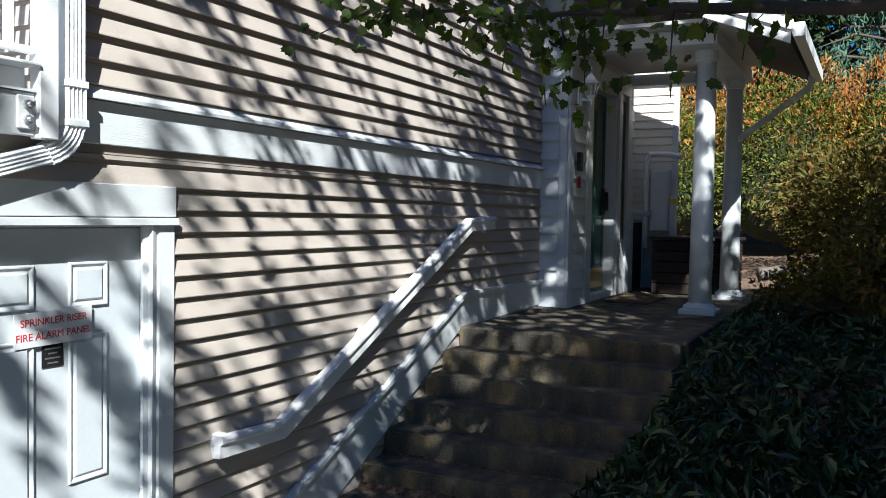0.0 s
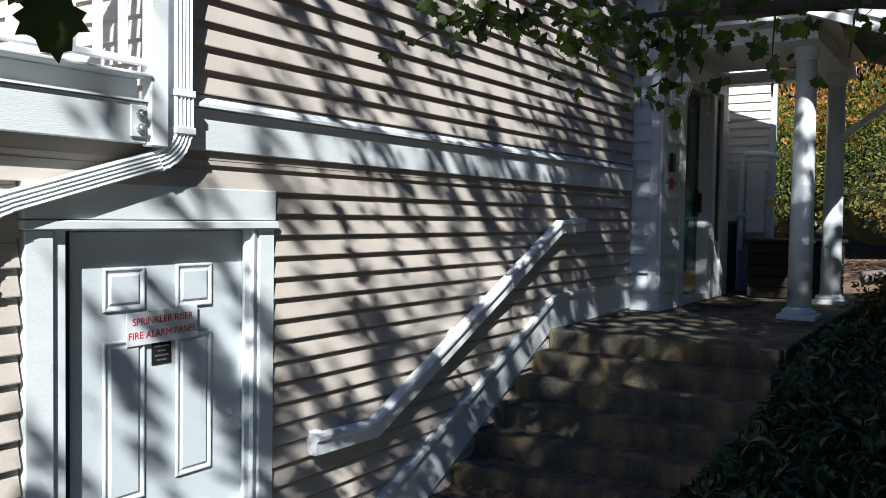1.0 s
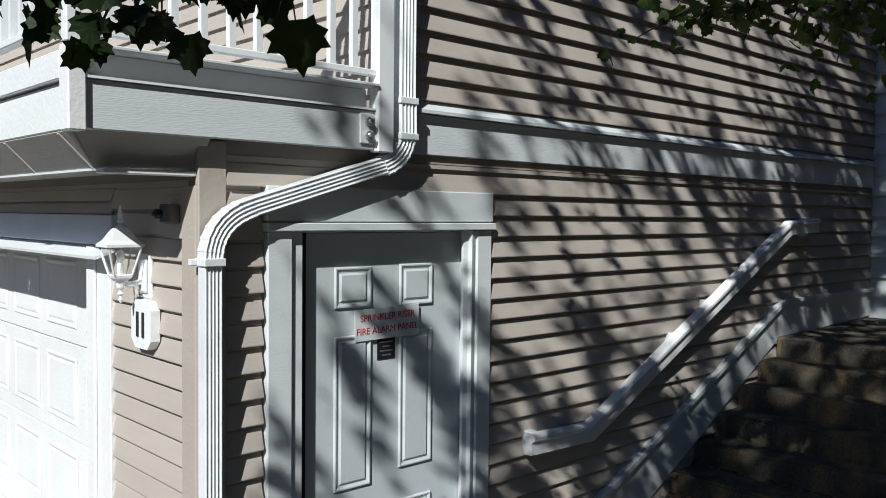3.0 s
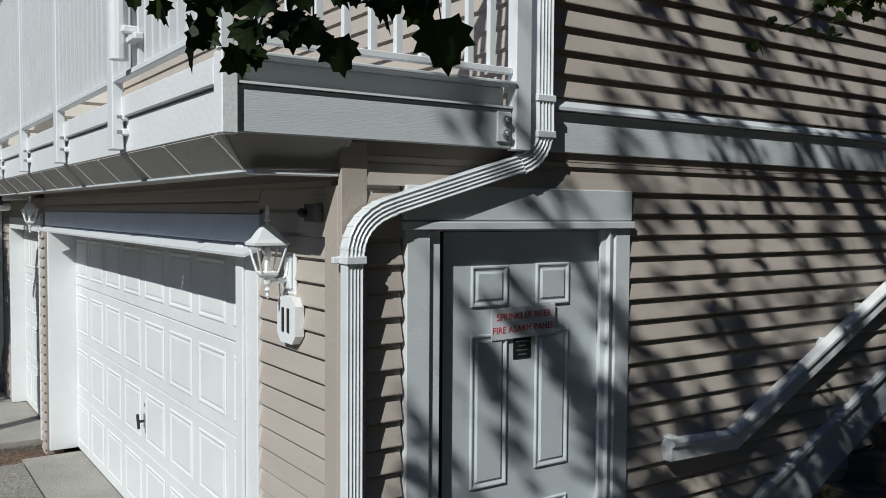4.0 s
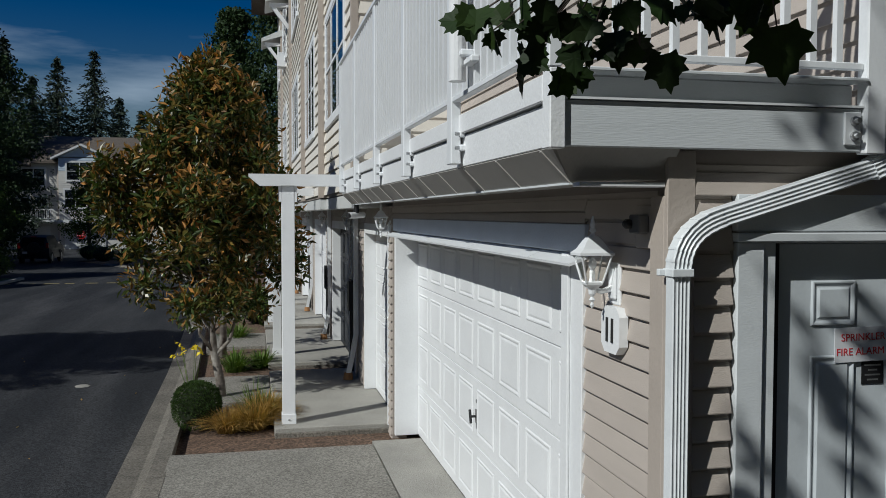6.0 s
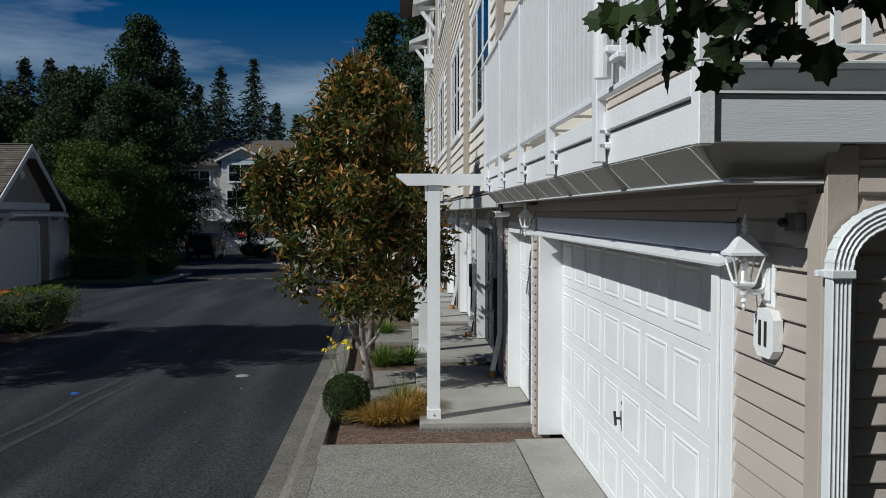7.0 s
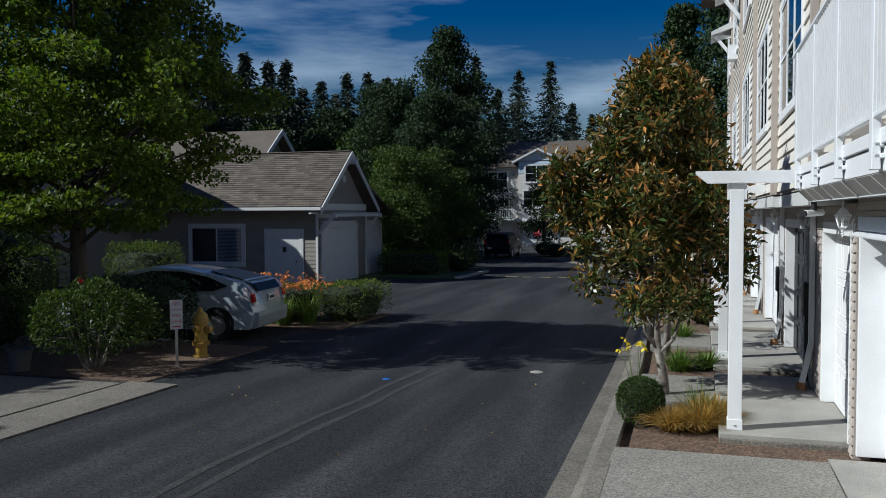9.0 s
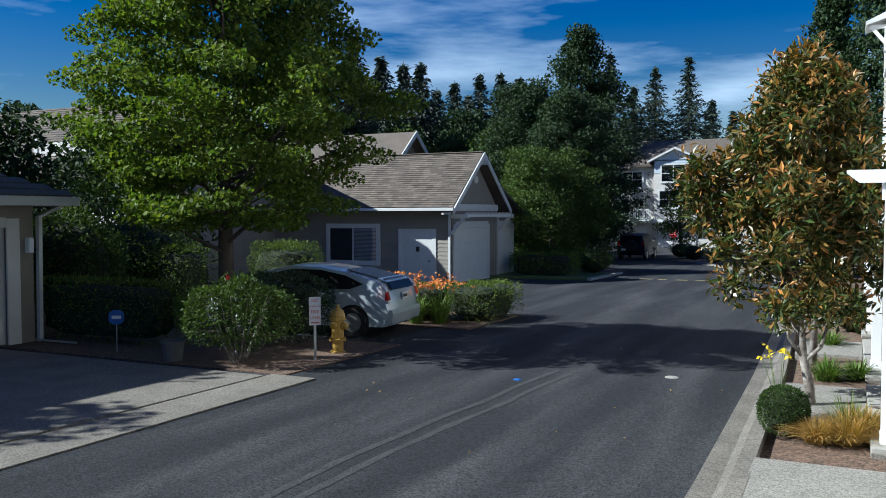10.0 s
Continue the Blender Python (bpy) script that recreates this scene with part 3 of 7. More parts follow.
structure("pavement_corner", boxes((-0.255, 1.66, -6.0, -0.03, -0.15, 0.002)), CONCRETE, "smooth concrete walk below the side wall", "pavement")

# ---- side wall with the riser room door ----
wall_s = structure("wall_south", boxes((0.0, 0.30, 0.0, 0.15, -0.2, 2.6), (1.36, 5.98, 0.0, 0.15, -0.2, 2.6), (0.30, 1.36, 0.0, 0.15, 2.275, 2.6), (0.93, 5.98, 0.001, 0.15, 2.6, 6.8)), SIDING_CORE, "tan lap-sided side wall of the townhouse", "wall")
siding(wall_s, 0.075, 0.0, 0, 5.9, 0.0, 2.53, SIDING, 0.0955, [(0.15, 1.352, -1, 2.44)], thick=0.031)
siding(wall_s, 0.93, 0.0, 0, 5.05, 2.825, 6.6, SIDING, 0.0985, thick=0.031)
structure("trim_corner", boxes((-0.032, 0.075, -0.026, 0.0, -0.1, 2.588), (-0.032, -0.002, 0.0005, 0.105, -0.1, 2.43), bevel=0.003), CORNER, "tan corner board where the two walls meet", "trim")
band = structure("trim_band", boxes((0.86, 5.97, -0.032, -0.001, 2.592, 2.763), bevel=0.003), TRIM_ROUGH, "pale grey band board between the storeys", "trim")
part("cap", prism([(-0.062, 2.766), (-0.062, 2.78), (-0.004, 2.822), (-0.004, 2.766)], "x", 0.86, 5.97), TRIM, band)
part("channel", boxes((0.86, 5.97, -0.022, -0.001, 2.535, 2.552)), SIDING, band)
part("channel", boxes((0.86, 5.97, -0.012, -0.001, 2.556, 2.59)), SIDING_CORE, band)

door = thing("door_1", 0.86, 0.0, 0.2, 0, "grey six-panel steel door, shut, with warning signs", "door", "", "structure")
X, Z = 0.86, 0.2
part("header", boxes((0.231 - X, 1.428 - X, -0.040, -0.001, 2.305 - Z, 2.438 - Z), bevel=0.004), TRIM, door)
part("drip_cap", boxes((0.225 - X, 1.432 - X, -0.055, -0.001, 2.268 - Z, 2.301 - Z), bevel=0.004), TRIM, door)
part("casing", boxes((0.238 - X, 0.345 - X, -0.034, -0.001, -0.2, 2.266 - Z), bevel=0.004), TRIM, door)
part("casing", prism([(1.262 - X, -0.001), (1.262 - X, -0.016), (1.285 - X, -0.022), (1.292 - X, -0.040), (1.312 - X, -0.034), (1.33 - X, -0.024), (1.336 - X, -0.034), (1.421 - X, -0.034), (1.421 - X, -0.001)], "z", -0.2, 2.266 - Z), TRIM, door)
part("jamb", boxes((0.349 - X, 0.40 - X, -0.018, 0.14, -0.2, 2.266 - Z), (1.30 - X, 1.355 - X, 0.002, 0.14, -0.2, 2.266 - Z), (0.40 - X, 1.30 - X, 0.0, 0.14, 2.262 - Z, 2.275 - Z), bevel=0.002), TRIM, door)
# black strip paints the dark gap beside the door leaf
part("gap_strip", boxes((0.402 - X, 0.440 - X, 0.02, 0.05, 0.0, 2.262 - Z)), BLACK, door)
part("threshold", boxes((0.40 - X, 1.30 - X, -0.05, 0.13, -0.2, 0.02)), STEEL, door)


def panel_door(parent, x0, x1, y, z0, z1, rows, material, name="leaf"):
    """A leaf with pressed panels: rows of (x, x, z, z)."""
    leaf = part(name, boxes((x0, x1, y, y + 0.045, z0, z1), bevel=0.003), material, parent)
    for a, b, c, d in rows:
        bm = bmesh.new()
        rings = []
        for inset, off in ((0.0, -0.0015), (0.005, -0.010), (0.010, -0.010), (0.020, -0.003), (0.026, -0.003), (0.034, -0.010)):
            rings.append([bm.verts.new(p) for p in ((a + inset, y + off, c + inset), (b - inset, y + off, c + inset), (b - inset, y + off, d - inset), (a + inset, y + off, d - inset))])
        for r, s in zip(rings, rings[1:]):
            for i in range(4):
                bm.faces.new((r[i], r[(i + 1) % 4], s[(i + 1) % 4], s[i]))
        bm.faces.new(rings[-1])
        part("panel", bm, material, leaf)
    return leaf


L, R = (0.588 - X, 0.778 - X), (0.930 - X, 1.121 - X)
leaf = panel_door(door, 0.442 - X, 1.298 - X, 0.042, 0.01, 2.258 - Z, [(*L, 1.95 - Z, 2.12 - Z), (*R, 1.942 - Z, 2.124 - Z), (*L, 1.20 - Z, 1.838 - Z), (*R, 1.238 - Z, 1.834 - Z), (*L, 0.25, 0.90), (*R, 0.25, 0.90)], DOOR_GREY)
for z in (2.06, 1.36, 0.6):
    part("hinge", tube(bmesh.new(), [(1.300 - X, 0.030, z - 0.055 - Z), (1.300 - X, 0.030, z + 0.055 - Z)], 0.009, 8), STEEL, door)
plate = part("sign", moved(boxes((-0.175, 0.175, -0.003, 0.0, -0.066, 0.066), bevel=0.001), 0.0, 0.030, 1.678, 0, -1.2), SIGN_WHITE, door, "white sign with red capitals, slightly askew")
text("lettering", "SPRINKLER RISER", RED_INK, plate, pose(0.0, 0.0262, 1.705, 90, -1.2, 0), 0.0395)
text("lettering", "FIRE ALARM PANEL", RED_INK, plate, pose(0.0, 0.0262, 1.651, 90, -1.2, 0), 0.0395)
note = part("sticker", boxes((0.812 - X, 0.907 - X, 0.038, 0.0405, 1.722 - Z, 1.824 - Z)), BLACK, door, "small black label with pale lines")
for i in range(5):
    w = (0.030, 0.036, 0.020, 0.034, 0.024)[i]
    part("line", boxes((0.8595 - X - w, 0.8595 - X + w, 0.0368, 0.0375, 1.810 - Z - i * 0.0185, 1.816 - Z - i * 0.0185)), STEEL, note)

# handrail on the wall, and the skirt that follows the steps
rail = thing("handrail", 1.64, 0.0, 1.2, 0, "white painted wooden handrail with returned ends along the steps", "handrail")
RAIL = [(1.645, 1.235), (2.115, 1.22), (4.335, 2.268), (4.77, 2.285)]
bm = sweep(bmesh.new(), [(x - 1.64, -0.085, z - 1.2) for x, z in RAIL], [(-0.020, -0.048), (0.020, -0.048), (0.020, 0.012), (0.036, 0.024), (0.036, 0.040), (0.022, 0.052), (-0.022, 0.052), (-0.036, 0.040), (-0.036, 0.024), (-0.020, 0.012)])
part("rail", bm, WHITE, rail)
for x, z in ((1.70, 1.20), (2.95, 1.57), (3.32, 1.74), (4.65, 2.24)):
    part("bracket", boxes((x - 1.665, x - 1.615, -0.07, -0.005, z - 1.2 - 0.03, z - 1.2 + 0.09), bevel=0.004), TRIM, rail)
skirt = thing("stair_skirt", 4.37, 0.0, 1.5, 0, "pale grey skirt board stepping up beside the stairs", "trim", "", "structure")
SK = [(0.75, 0.15), (4.372, 1.767), (5.98, 1.769)]
low = [(5.98, 1.54), (4.33, 1.50), (0.75, -0.30)]
part("board", moved(prism([*SK, *low], "y", -0.036, -0.018), -4.37, 0, -1.5), TRIM_ROUGH, skirt)
part("cap", sweep(bmesh.new(), [(x - 4.37, -0.036, z - 1.5 - 0.012) for x, z in SK], [(-0.03, -0.012), (0.022, -0.012), (0.022, 0.014), (-0.03, 0.014)]), TRIM, skirt)
part("cap", sweep(bmesh.new(), [(x - 4.37, -0.033, z - 1.5 - 0.034) for x, z in SK], [(-0.015, -0.010), (0.012, -0.010), (0.012, 0.008), (-0.015, 0.008)]), TRIM, skirt)

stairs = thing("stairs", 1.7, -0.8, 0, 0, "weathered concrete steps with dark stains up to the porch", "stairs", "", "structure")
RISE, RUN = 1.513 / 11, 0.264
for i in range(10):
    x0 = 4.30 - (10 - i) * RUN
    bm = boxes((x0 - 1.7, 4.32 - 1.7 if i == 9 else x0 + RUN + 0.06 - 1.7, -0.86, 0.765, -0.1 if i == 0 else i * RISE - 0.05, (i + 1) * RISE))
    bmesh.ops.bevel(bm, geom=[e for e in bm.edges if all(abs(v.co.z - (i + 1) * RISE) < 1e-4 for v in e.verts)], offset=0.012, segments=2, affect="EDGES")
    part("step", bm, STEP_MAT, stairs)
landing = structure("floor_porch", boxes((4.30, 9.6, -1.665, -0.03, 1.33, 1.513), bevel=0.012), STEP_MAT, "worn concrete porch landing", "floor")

# ---- garage front ----
wall_w = structure("wall_west", boxes((0.0, 0.15, 0.15, 0.975, -0.2, 2.6), (0.0, 0.15, 0.975, 6.2, 2.2, 2.6), (0.16, 0.30, 0.16, 0.98, -0.2, 2.6)), SIDING_CORE, "tan lap-sided garage front of the townhouse", "wall")
siding(wall_w, 0.0, 0.76, -90, 0.655, 0.0, 2.44, SIDING, 0.0955)
siding(wall_w, 0.0, 6.14, -90, 5.38, 2.325, 2.44, SIDING, 0.0575)
casing = structure("trim_garage", boxes((-0.030, -0.001, 0.76, 0.985, 0.0, 2.19), (-0.045, -0.031, 0.90, 0.985, 0.0, 2.185), (0.016, 0.30, 6.142, 6.20, 0.0, 2.19), (0.0, 0.26, 0.986, 1.0, 0, 2.15), (0.25, 0.30, 1.001, 1.278, 0, 2.15), bevel=0.003), WHITE, "white garage door casing", "trim")
part("header", boxes((-0.034, -0.001, 0.73, 5.98, 2.195, 2.322), bevel=0.003), HEADER, casing, "grey header board")
for a, b in ((0.72, 1.30), (1.31, 2.55), (2.56, 3.95), (3.96, 6.0)):
    part("drip_strip", prism([(-0.105, 2.140), (-0.108, 2.152), (-0.002, 2.192), (-0.002, 2.178)], "y", a, b), WHITE_METAL, casing)


def garage_door(name, x, y0, y1, z, height, cols, rows, label, handle=None, material=WHITE):
    """A sectional door facing -x, with raised panels."""
    ob = thing(name, x, (y0 + y1) / 2, z, 0, label, "garage door")
    w, h = (y1 - y0), height / rows
    for r in range(rows):
        sec = part("section", boxes((0.0, 0.045, -w / 2, w / 2, r * h + 0.003, (r + 1) * h - 0.003), bevel=0.004), material, ob)
        for c in range(cols):
            a, b = -w / 2 + c * w / cols + w / cols * 0.11, -w / 2 + (c + 1) * w / cols - w / cols * 0.11
            p, q = r * h + h * 0.16, (r + 1) * h - h * 0.14
            bm = bmesh.new()
            rings = [[bm.verts.new(v) for v in ((off, a + i, p + i), (off, a + i, q - i), (off, b - i, q - i), (off, b - i, p + i))] for i, off in ((0, -0.001), (0.008, -0.008), (0.016, -0.008), (0.03, -0.0015), (0.045, -0.006))]
            for s, t in zip(rings, rings[1:]):
                for i in range(4):
                    bm.faces.new((s[i], s[(i + 1) % 4], t[(i + 1) % 4], t[i]))
            bm.faces.new(rings[-1])
            bmesh.ops.recalc_face_normals(bm, faces=bm.faces[:])
            part("panel", bm, material, sec)
    if handle:
        hy, hz = handle[0] - (y0 + y1) / 2, handle[1] - z
        hd = part("handle", boxes((-0.012, 0.0, hy - 0.022, hy + 0.022, hz - 0.055, hz + 0.055), bevel=0.004), STEEL, ob, "black T-shaped lock handle")
        part("grip", tube(bmesh.new(), [(-0.055, hy - 0.02, hz - 0.05), (-0.055, hy + 0.02, hz + 0.05)], 0.011, 8), BLACK, hd)
        part("stem", tube(bmesh.new(), [(0, hy, hz), (-0.055, hy, hz)], 0.010, 8), BLACK, hd)
        part("keyhole", moved(lathe([(0.016, 0), (0.016, 0.008), (0.010, 0.010)], 10), 0, hy, hz + 0.12, 0, -90), STEEL, hd)
    part("seal", boxes((0.0, 0.05, -w / 2, w / 2, -0.004, 0.004)), BLACK, ob)
    return ob


garage_door("garage_door", 0.262, 1.28, 6.14, 0.005, 2.135, 8, 4, "wide white sectional garage door with raised panels", (3.66, 0.78))
structure("wall_garage_inside", boxes((0.34, 0.45, 0.3, 6.6, -0.1, 2.6)), ROOM, "dark wall behind the garage door", "wall")

# ---- upper storey and balcony ----
wall_b = structure("wall_balcony", boxes((0.92, 1.07, 0.16, 6.9, 2.6, 6.8)), SIDING_CORE, "tan siding wall behind the balcony", "wall")
siding(wall_b, 0.92, 6.88, -90, 6.86, 2.86, 6.6, SIDING, 0.0985)
structure("trim_upper_corner", boxes((0.895, 0.925, -0.022, 0.09, 2.80, 6.8), bevel=0.003), CORNER, "tan corner board of the upper storey", "trim")
structure("floor_balcony", boxes((-0.44, 0.92, -0.03, 6.86, 2.66, 2.755)), TRIM, "pale painted balcony deck", "floor")
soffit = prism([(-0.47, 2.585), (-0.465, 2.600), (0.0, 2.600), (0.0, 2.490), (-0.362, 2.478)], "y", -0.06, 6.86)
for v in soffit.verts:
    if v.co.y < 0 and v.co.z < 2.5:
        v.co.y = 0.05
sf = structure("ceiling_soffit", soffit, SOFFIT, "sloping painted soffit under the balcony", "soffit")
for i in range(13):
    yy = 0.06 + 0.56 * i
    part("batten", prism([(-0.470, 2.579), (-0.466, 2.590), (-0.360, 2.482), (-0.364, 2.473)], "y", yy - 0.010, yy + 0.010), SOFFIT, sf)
part("drip_edge", boxes((-0.366, -0.352, 0.05, 6.86, 2.469, 2.4765)), TRIM, sf)
structure("trim_gutter_stub", boxes((-0.355, -0.033, -0.012, 0.048, 2.460, 2.477), bevel=0.003), WHITE, "white gutter stub under the balcony corner", "trim")

bal = thing("balcony_railing", -0.47, 0.0, 2.59, 0, "white metal balcony railing on painted fascia boards", "railing")
bx = 0.47


def local(*s):
    return (s[0] + bx, s[1] + bx, s[2], s[3], s[4] - 2.59, s[5] - 2.59)


part("fascia", boxes(local(-0.435, 0.684, -0.092, -0.06, 2.590, 2.742), bevel=0.003), TRIM_ROUGH, bal, "rough sawn grey fascia board")
part("flashing", boxes(local(-0.435, 0.684, -0.104, -0.05, 2.745, 2.753)), WHITE_METAL, bal)
part("upper_board", boxes(local(-0.435, 0.684, -0.040, -0.02, 2.755, 2.833), bevel=0.003), TRIM, bal)
part("deck_edge", boxes(local(-0.438, 0.684, -0.128, -0.02, 2.835, 2.848), bevel=0.003), TRIM, bal)
part("fascia", boxes(local(-0.475, -0.445, -0.03, 6.85, 2.590, 2.735), bevel=0.003), WHITE, bal)
part("upper_board", boxes(local(-0.496, -0.445, -0.03, 6.85, 2.742, 2.830), bevel=0.003), WHITE, bal)
part("corner_post", boxes(local(-0.495, -0.44, -0.108, -0.031, 2.582, 2.845), bevel=0.004), WHITE, bal)
for yy in (1.195, 2.50, 3.82, 5.16, 6.50):
    po = part("post", boxes(local(-0.535, -0.487, yy - 0.045, yy + 0.045, 2.60, 3.985), bevel=0.004), WHITE_METAL, bal)
    for dz in (2.66, 2.725):
        part("bracket", boxes(local(-0.50, -0.470, yy - 0.085, yy - 0.045, dz, dz + 0.03), bevel=0.006), WHITE_METAL, po)
        part("bolt", tube(bmesh.new(), [(-0.52 + bx, yy - 0.068, dz + 0.015 - 2.59), (-0.50 + bx, yy - 0.068, dz + 0.015 - 2.59)], 0.009, 6), STEEL, po)
part("bottom_rail", boxes(local(-0.53, -0.49, 0.0, 6.85, 2.888, 2.912), bevel=0.003), WHITE_METAL, bal)
part("top_rail", boxes(local(-0.54, -0.48, -0.05, 6.87, 3.965, 4.005), bevel=0.006), WHITE_METAL, bal)
part("bottom_rail", boxes(local(-0.45, 0.684, -0.10, -0.07, 2.880, 2.905), bevel=0.003), WHITE_METAL, bal)
part("top_rail", boxes(local(-0.50, 0.684, -0.115, -0.055, 3.965, 4.005), bevel=0.006), WHITE_METAL, bal)
part("post", boxes(local(0.685, 0.765, -0.118, -0.062, 2.582, 4.02), bevel=0.004), WHITE_METAL, bal)
part("post", boxes(local(-0.50, -0.455, -0.11, -0.065, 2.846, 4.02), bevel=0.004), WHITE_METAL, bal)
br = part("bracket_plate", boxes(local(0.608, 0.676, -0.103, -0.093, 2.612, 2.730), bevel=0.003), WHITE_METAL, bal)
for dz in (2.645, 2.698):
    part("bolt", moved(lathe([(0.017, 0), (0.017, 0.012), (0.010, 0.014), (0.010, 0.03)], 8), 0.645 + bx, -0.103, dz - 2.59, 90), STEEL, br)
me = bpy.data.meshes.new("baluster")
boxes((-0.0125, 0.0125, -0.0125, 0.0125, 0.0, 1.056)).to_mesh(me)
me.materials.append(WHITE_METAL)
for i in range(66):
    yy = 0.05 + i * 0.1025
    if min(abs(yy - p) for p in (1.195, 2.50, 3.82, 5.16, 6.50)) > 0.055:
        ob = new("baluster", me)
        ob.parent, ob.location = bal, (-0.51 + bx, yy, 2.911 - 2.59)
for i in range(10):
    ob = new("baluster", me)
    ob.parent, ob.location = bal, (-0.36 + bx + i * 0.105, -0.085, 2.904 - 2.59)
hang = thing("hanging_pipe", -0.575, 0.86, 2.94, 0, "white plastic pipe strapped to the balcony railing", "pipe")
part("pipe", tube(bmesh.new(), [(0, 0, 0), (0, 0, 1.0)], 0.038, 14), WHITE, hang, smooth=False)
part("strap", boxes((0.0, 0.075, -0.07, -0.03, 0.10, 0.13), (0.02, 0.06, -0.16, -0.03, 0.06, 0.09), bevel=0.006), WHITE_METAL, hang)


def window(name, x, y, z, rz, w, h, label, cols=2, rail=True, group="", frame_mat=WHITE, kind="structure", blind=0.0, casing=0.09):
    """A framed window on a wall whose outside is local -y; its origin is the sill's middle."""
    ob = thing(name, x, y, z, rz, label, "window", group, kind)
    c = casing
    part("window_frame", boxes((-w / 2 - c, -w / 2, -0.035, 0.0, -c, h + c), (w / 2, w / 2 + c, -0.035, 0.0, -c, h + c), (-w / 2, w / 2, -0.035, 0.0, h, h + c), bevel=0.003), frame_mat, ob)
    part("window_sill", boxes((-w / 2, w / 2, -0.05, 0.0, -c, 0.0), bevel=0.004), frame_mat, ob)
    part("room", boxes((-w / 2, w / 2, -0.006, -0.002, 0.0, h)), ROOM, ob)
    for i in range(cols):
        a, b = -w / 2 + i * w / cols, -w / 2 + (i + 1) * w / cols
        part("sash", boxes((a, a + 0.03, -0.028, -0.006, 0, h), (b - 0.03, b, -0.028, -0.006, 0, h), (a + 0.03, b - 0.03, -0.028, -0.006, 0, 0.035), (a + 0.03, b - 0.03, -0.028, -0.006, h - 0.035, h), *(((a + 0.03, b - 0.03, -0.028, -0.006, h * 0.5 - 0.02, h * 0.5 + 0.02),) if rail else ())), frame_mat, ob)
        part("pane", boxes((a + 0.028, b - 0.028, -0.018, -0.014, 0.03, h - 0.03)), PANE, ob)
        if blind and i == cols - 1:
            part("blind", boxes(*[(a + 0.04, b - 0.04, -0.012, -0.0065, 0.04 + k * 0.055, 0.04 + k * 0.055 + 0.038) for k in range(int(h / 0.055) - 1)]), BLIND, ob)
    return ob


# stepped facade of the next homes, over the garages
FACES = [(-0.34, 6.88, 10.6, 7.58, 10.42), (-0.437, 10.6, 14.3, 11.4, 14.02), (-0.508, 14.3, 18.6, 15.3, 18.3), (-0.566, 18.6, 23.6, 20.1, 23.2), (-0.62, 23.6, 27.0, 24.3, 26.6)]
for k, (fx, ya, yb, wa, wb) in enumerate(FACES):
    w = structure(f"wall_upper_{k + 1}", boxes((fx, fx + 0.12, ya, yb, 2.62, 9.3), (fx + 0.12, 3.0, ya, ya + 0.12, 2.62, 9.3)), SIDING_CORE, "cream lap-sided upper wall of the terraced houses", "wall")
    siding(w, fx, yb, -90, yb - ya - 0.1, 2.66, 9.2, CREAM, 0.165, [(yb - wb, yb - wa, 3.63, 5.34), (yb - wb, yb - wa, 6.5, 8.2)], thick=0.028)
    siding(w, fx + 0.055, ya, 0, 1.3 if k == 0 else 0.07, 2.66, 9.2, CREAM, 0.165, thick=0.028)
    structure(f"trim_upper_{k + 1}", boxes((fx - 0.03, fx + 0.055, ya - 0.025, ya + 0.0, 2.62, 9.3), (fx - 0.028, fx - 0.001, ya + 0.001, ya + 0.08, 2.62, 9.3), bevel=0.003), CORNER, "grey tan corner board", "trim")
    window("window", fx - 0.004, (wa + wb) / 2, 3.74, -90, wb - wa - 0.22, 1.5, "tall white-framed window in three lights", 3, True, "facade windows", kind="", casing=0.11)
    window("window", fx - 0.004, (wa + wb) / 2, 6.61, -90, wb - wa - 0.22, 1.5, "white-framed upper sash window", 3, True, "facade windows", kind="", casing=0.11)
    structure(f"ceiling_overhang_{k + 1}", boxes((fx, 0.3, ya, yb, 2.44, 2.60)), HOUSE_TRIM, "painted underside of the overhanging storey", "soffit")
RUST = mat("rusty shoe", (0.33, 0.17, 0.07), 0.8, 9, 0.2)
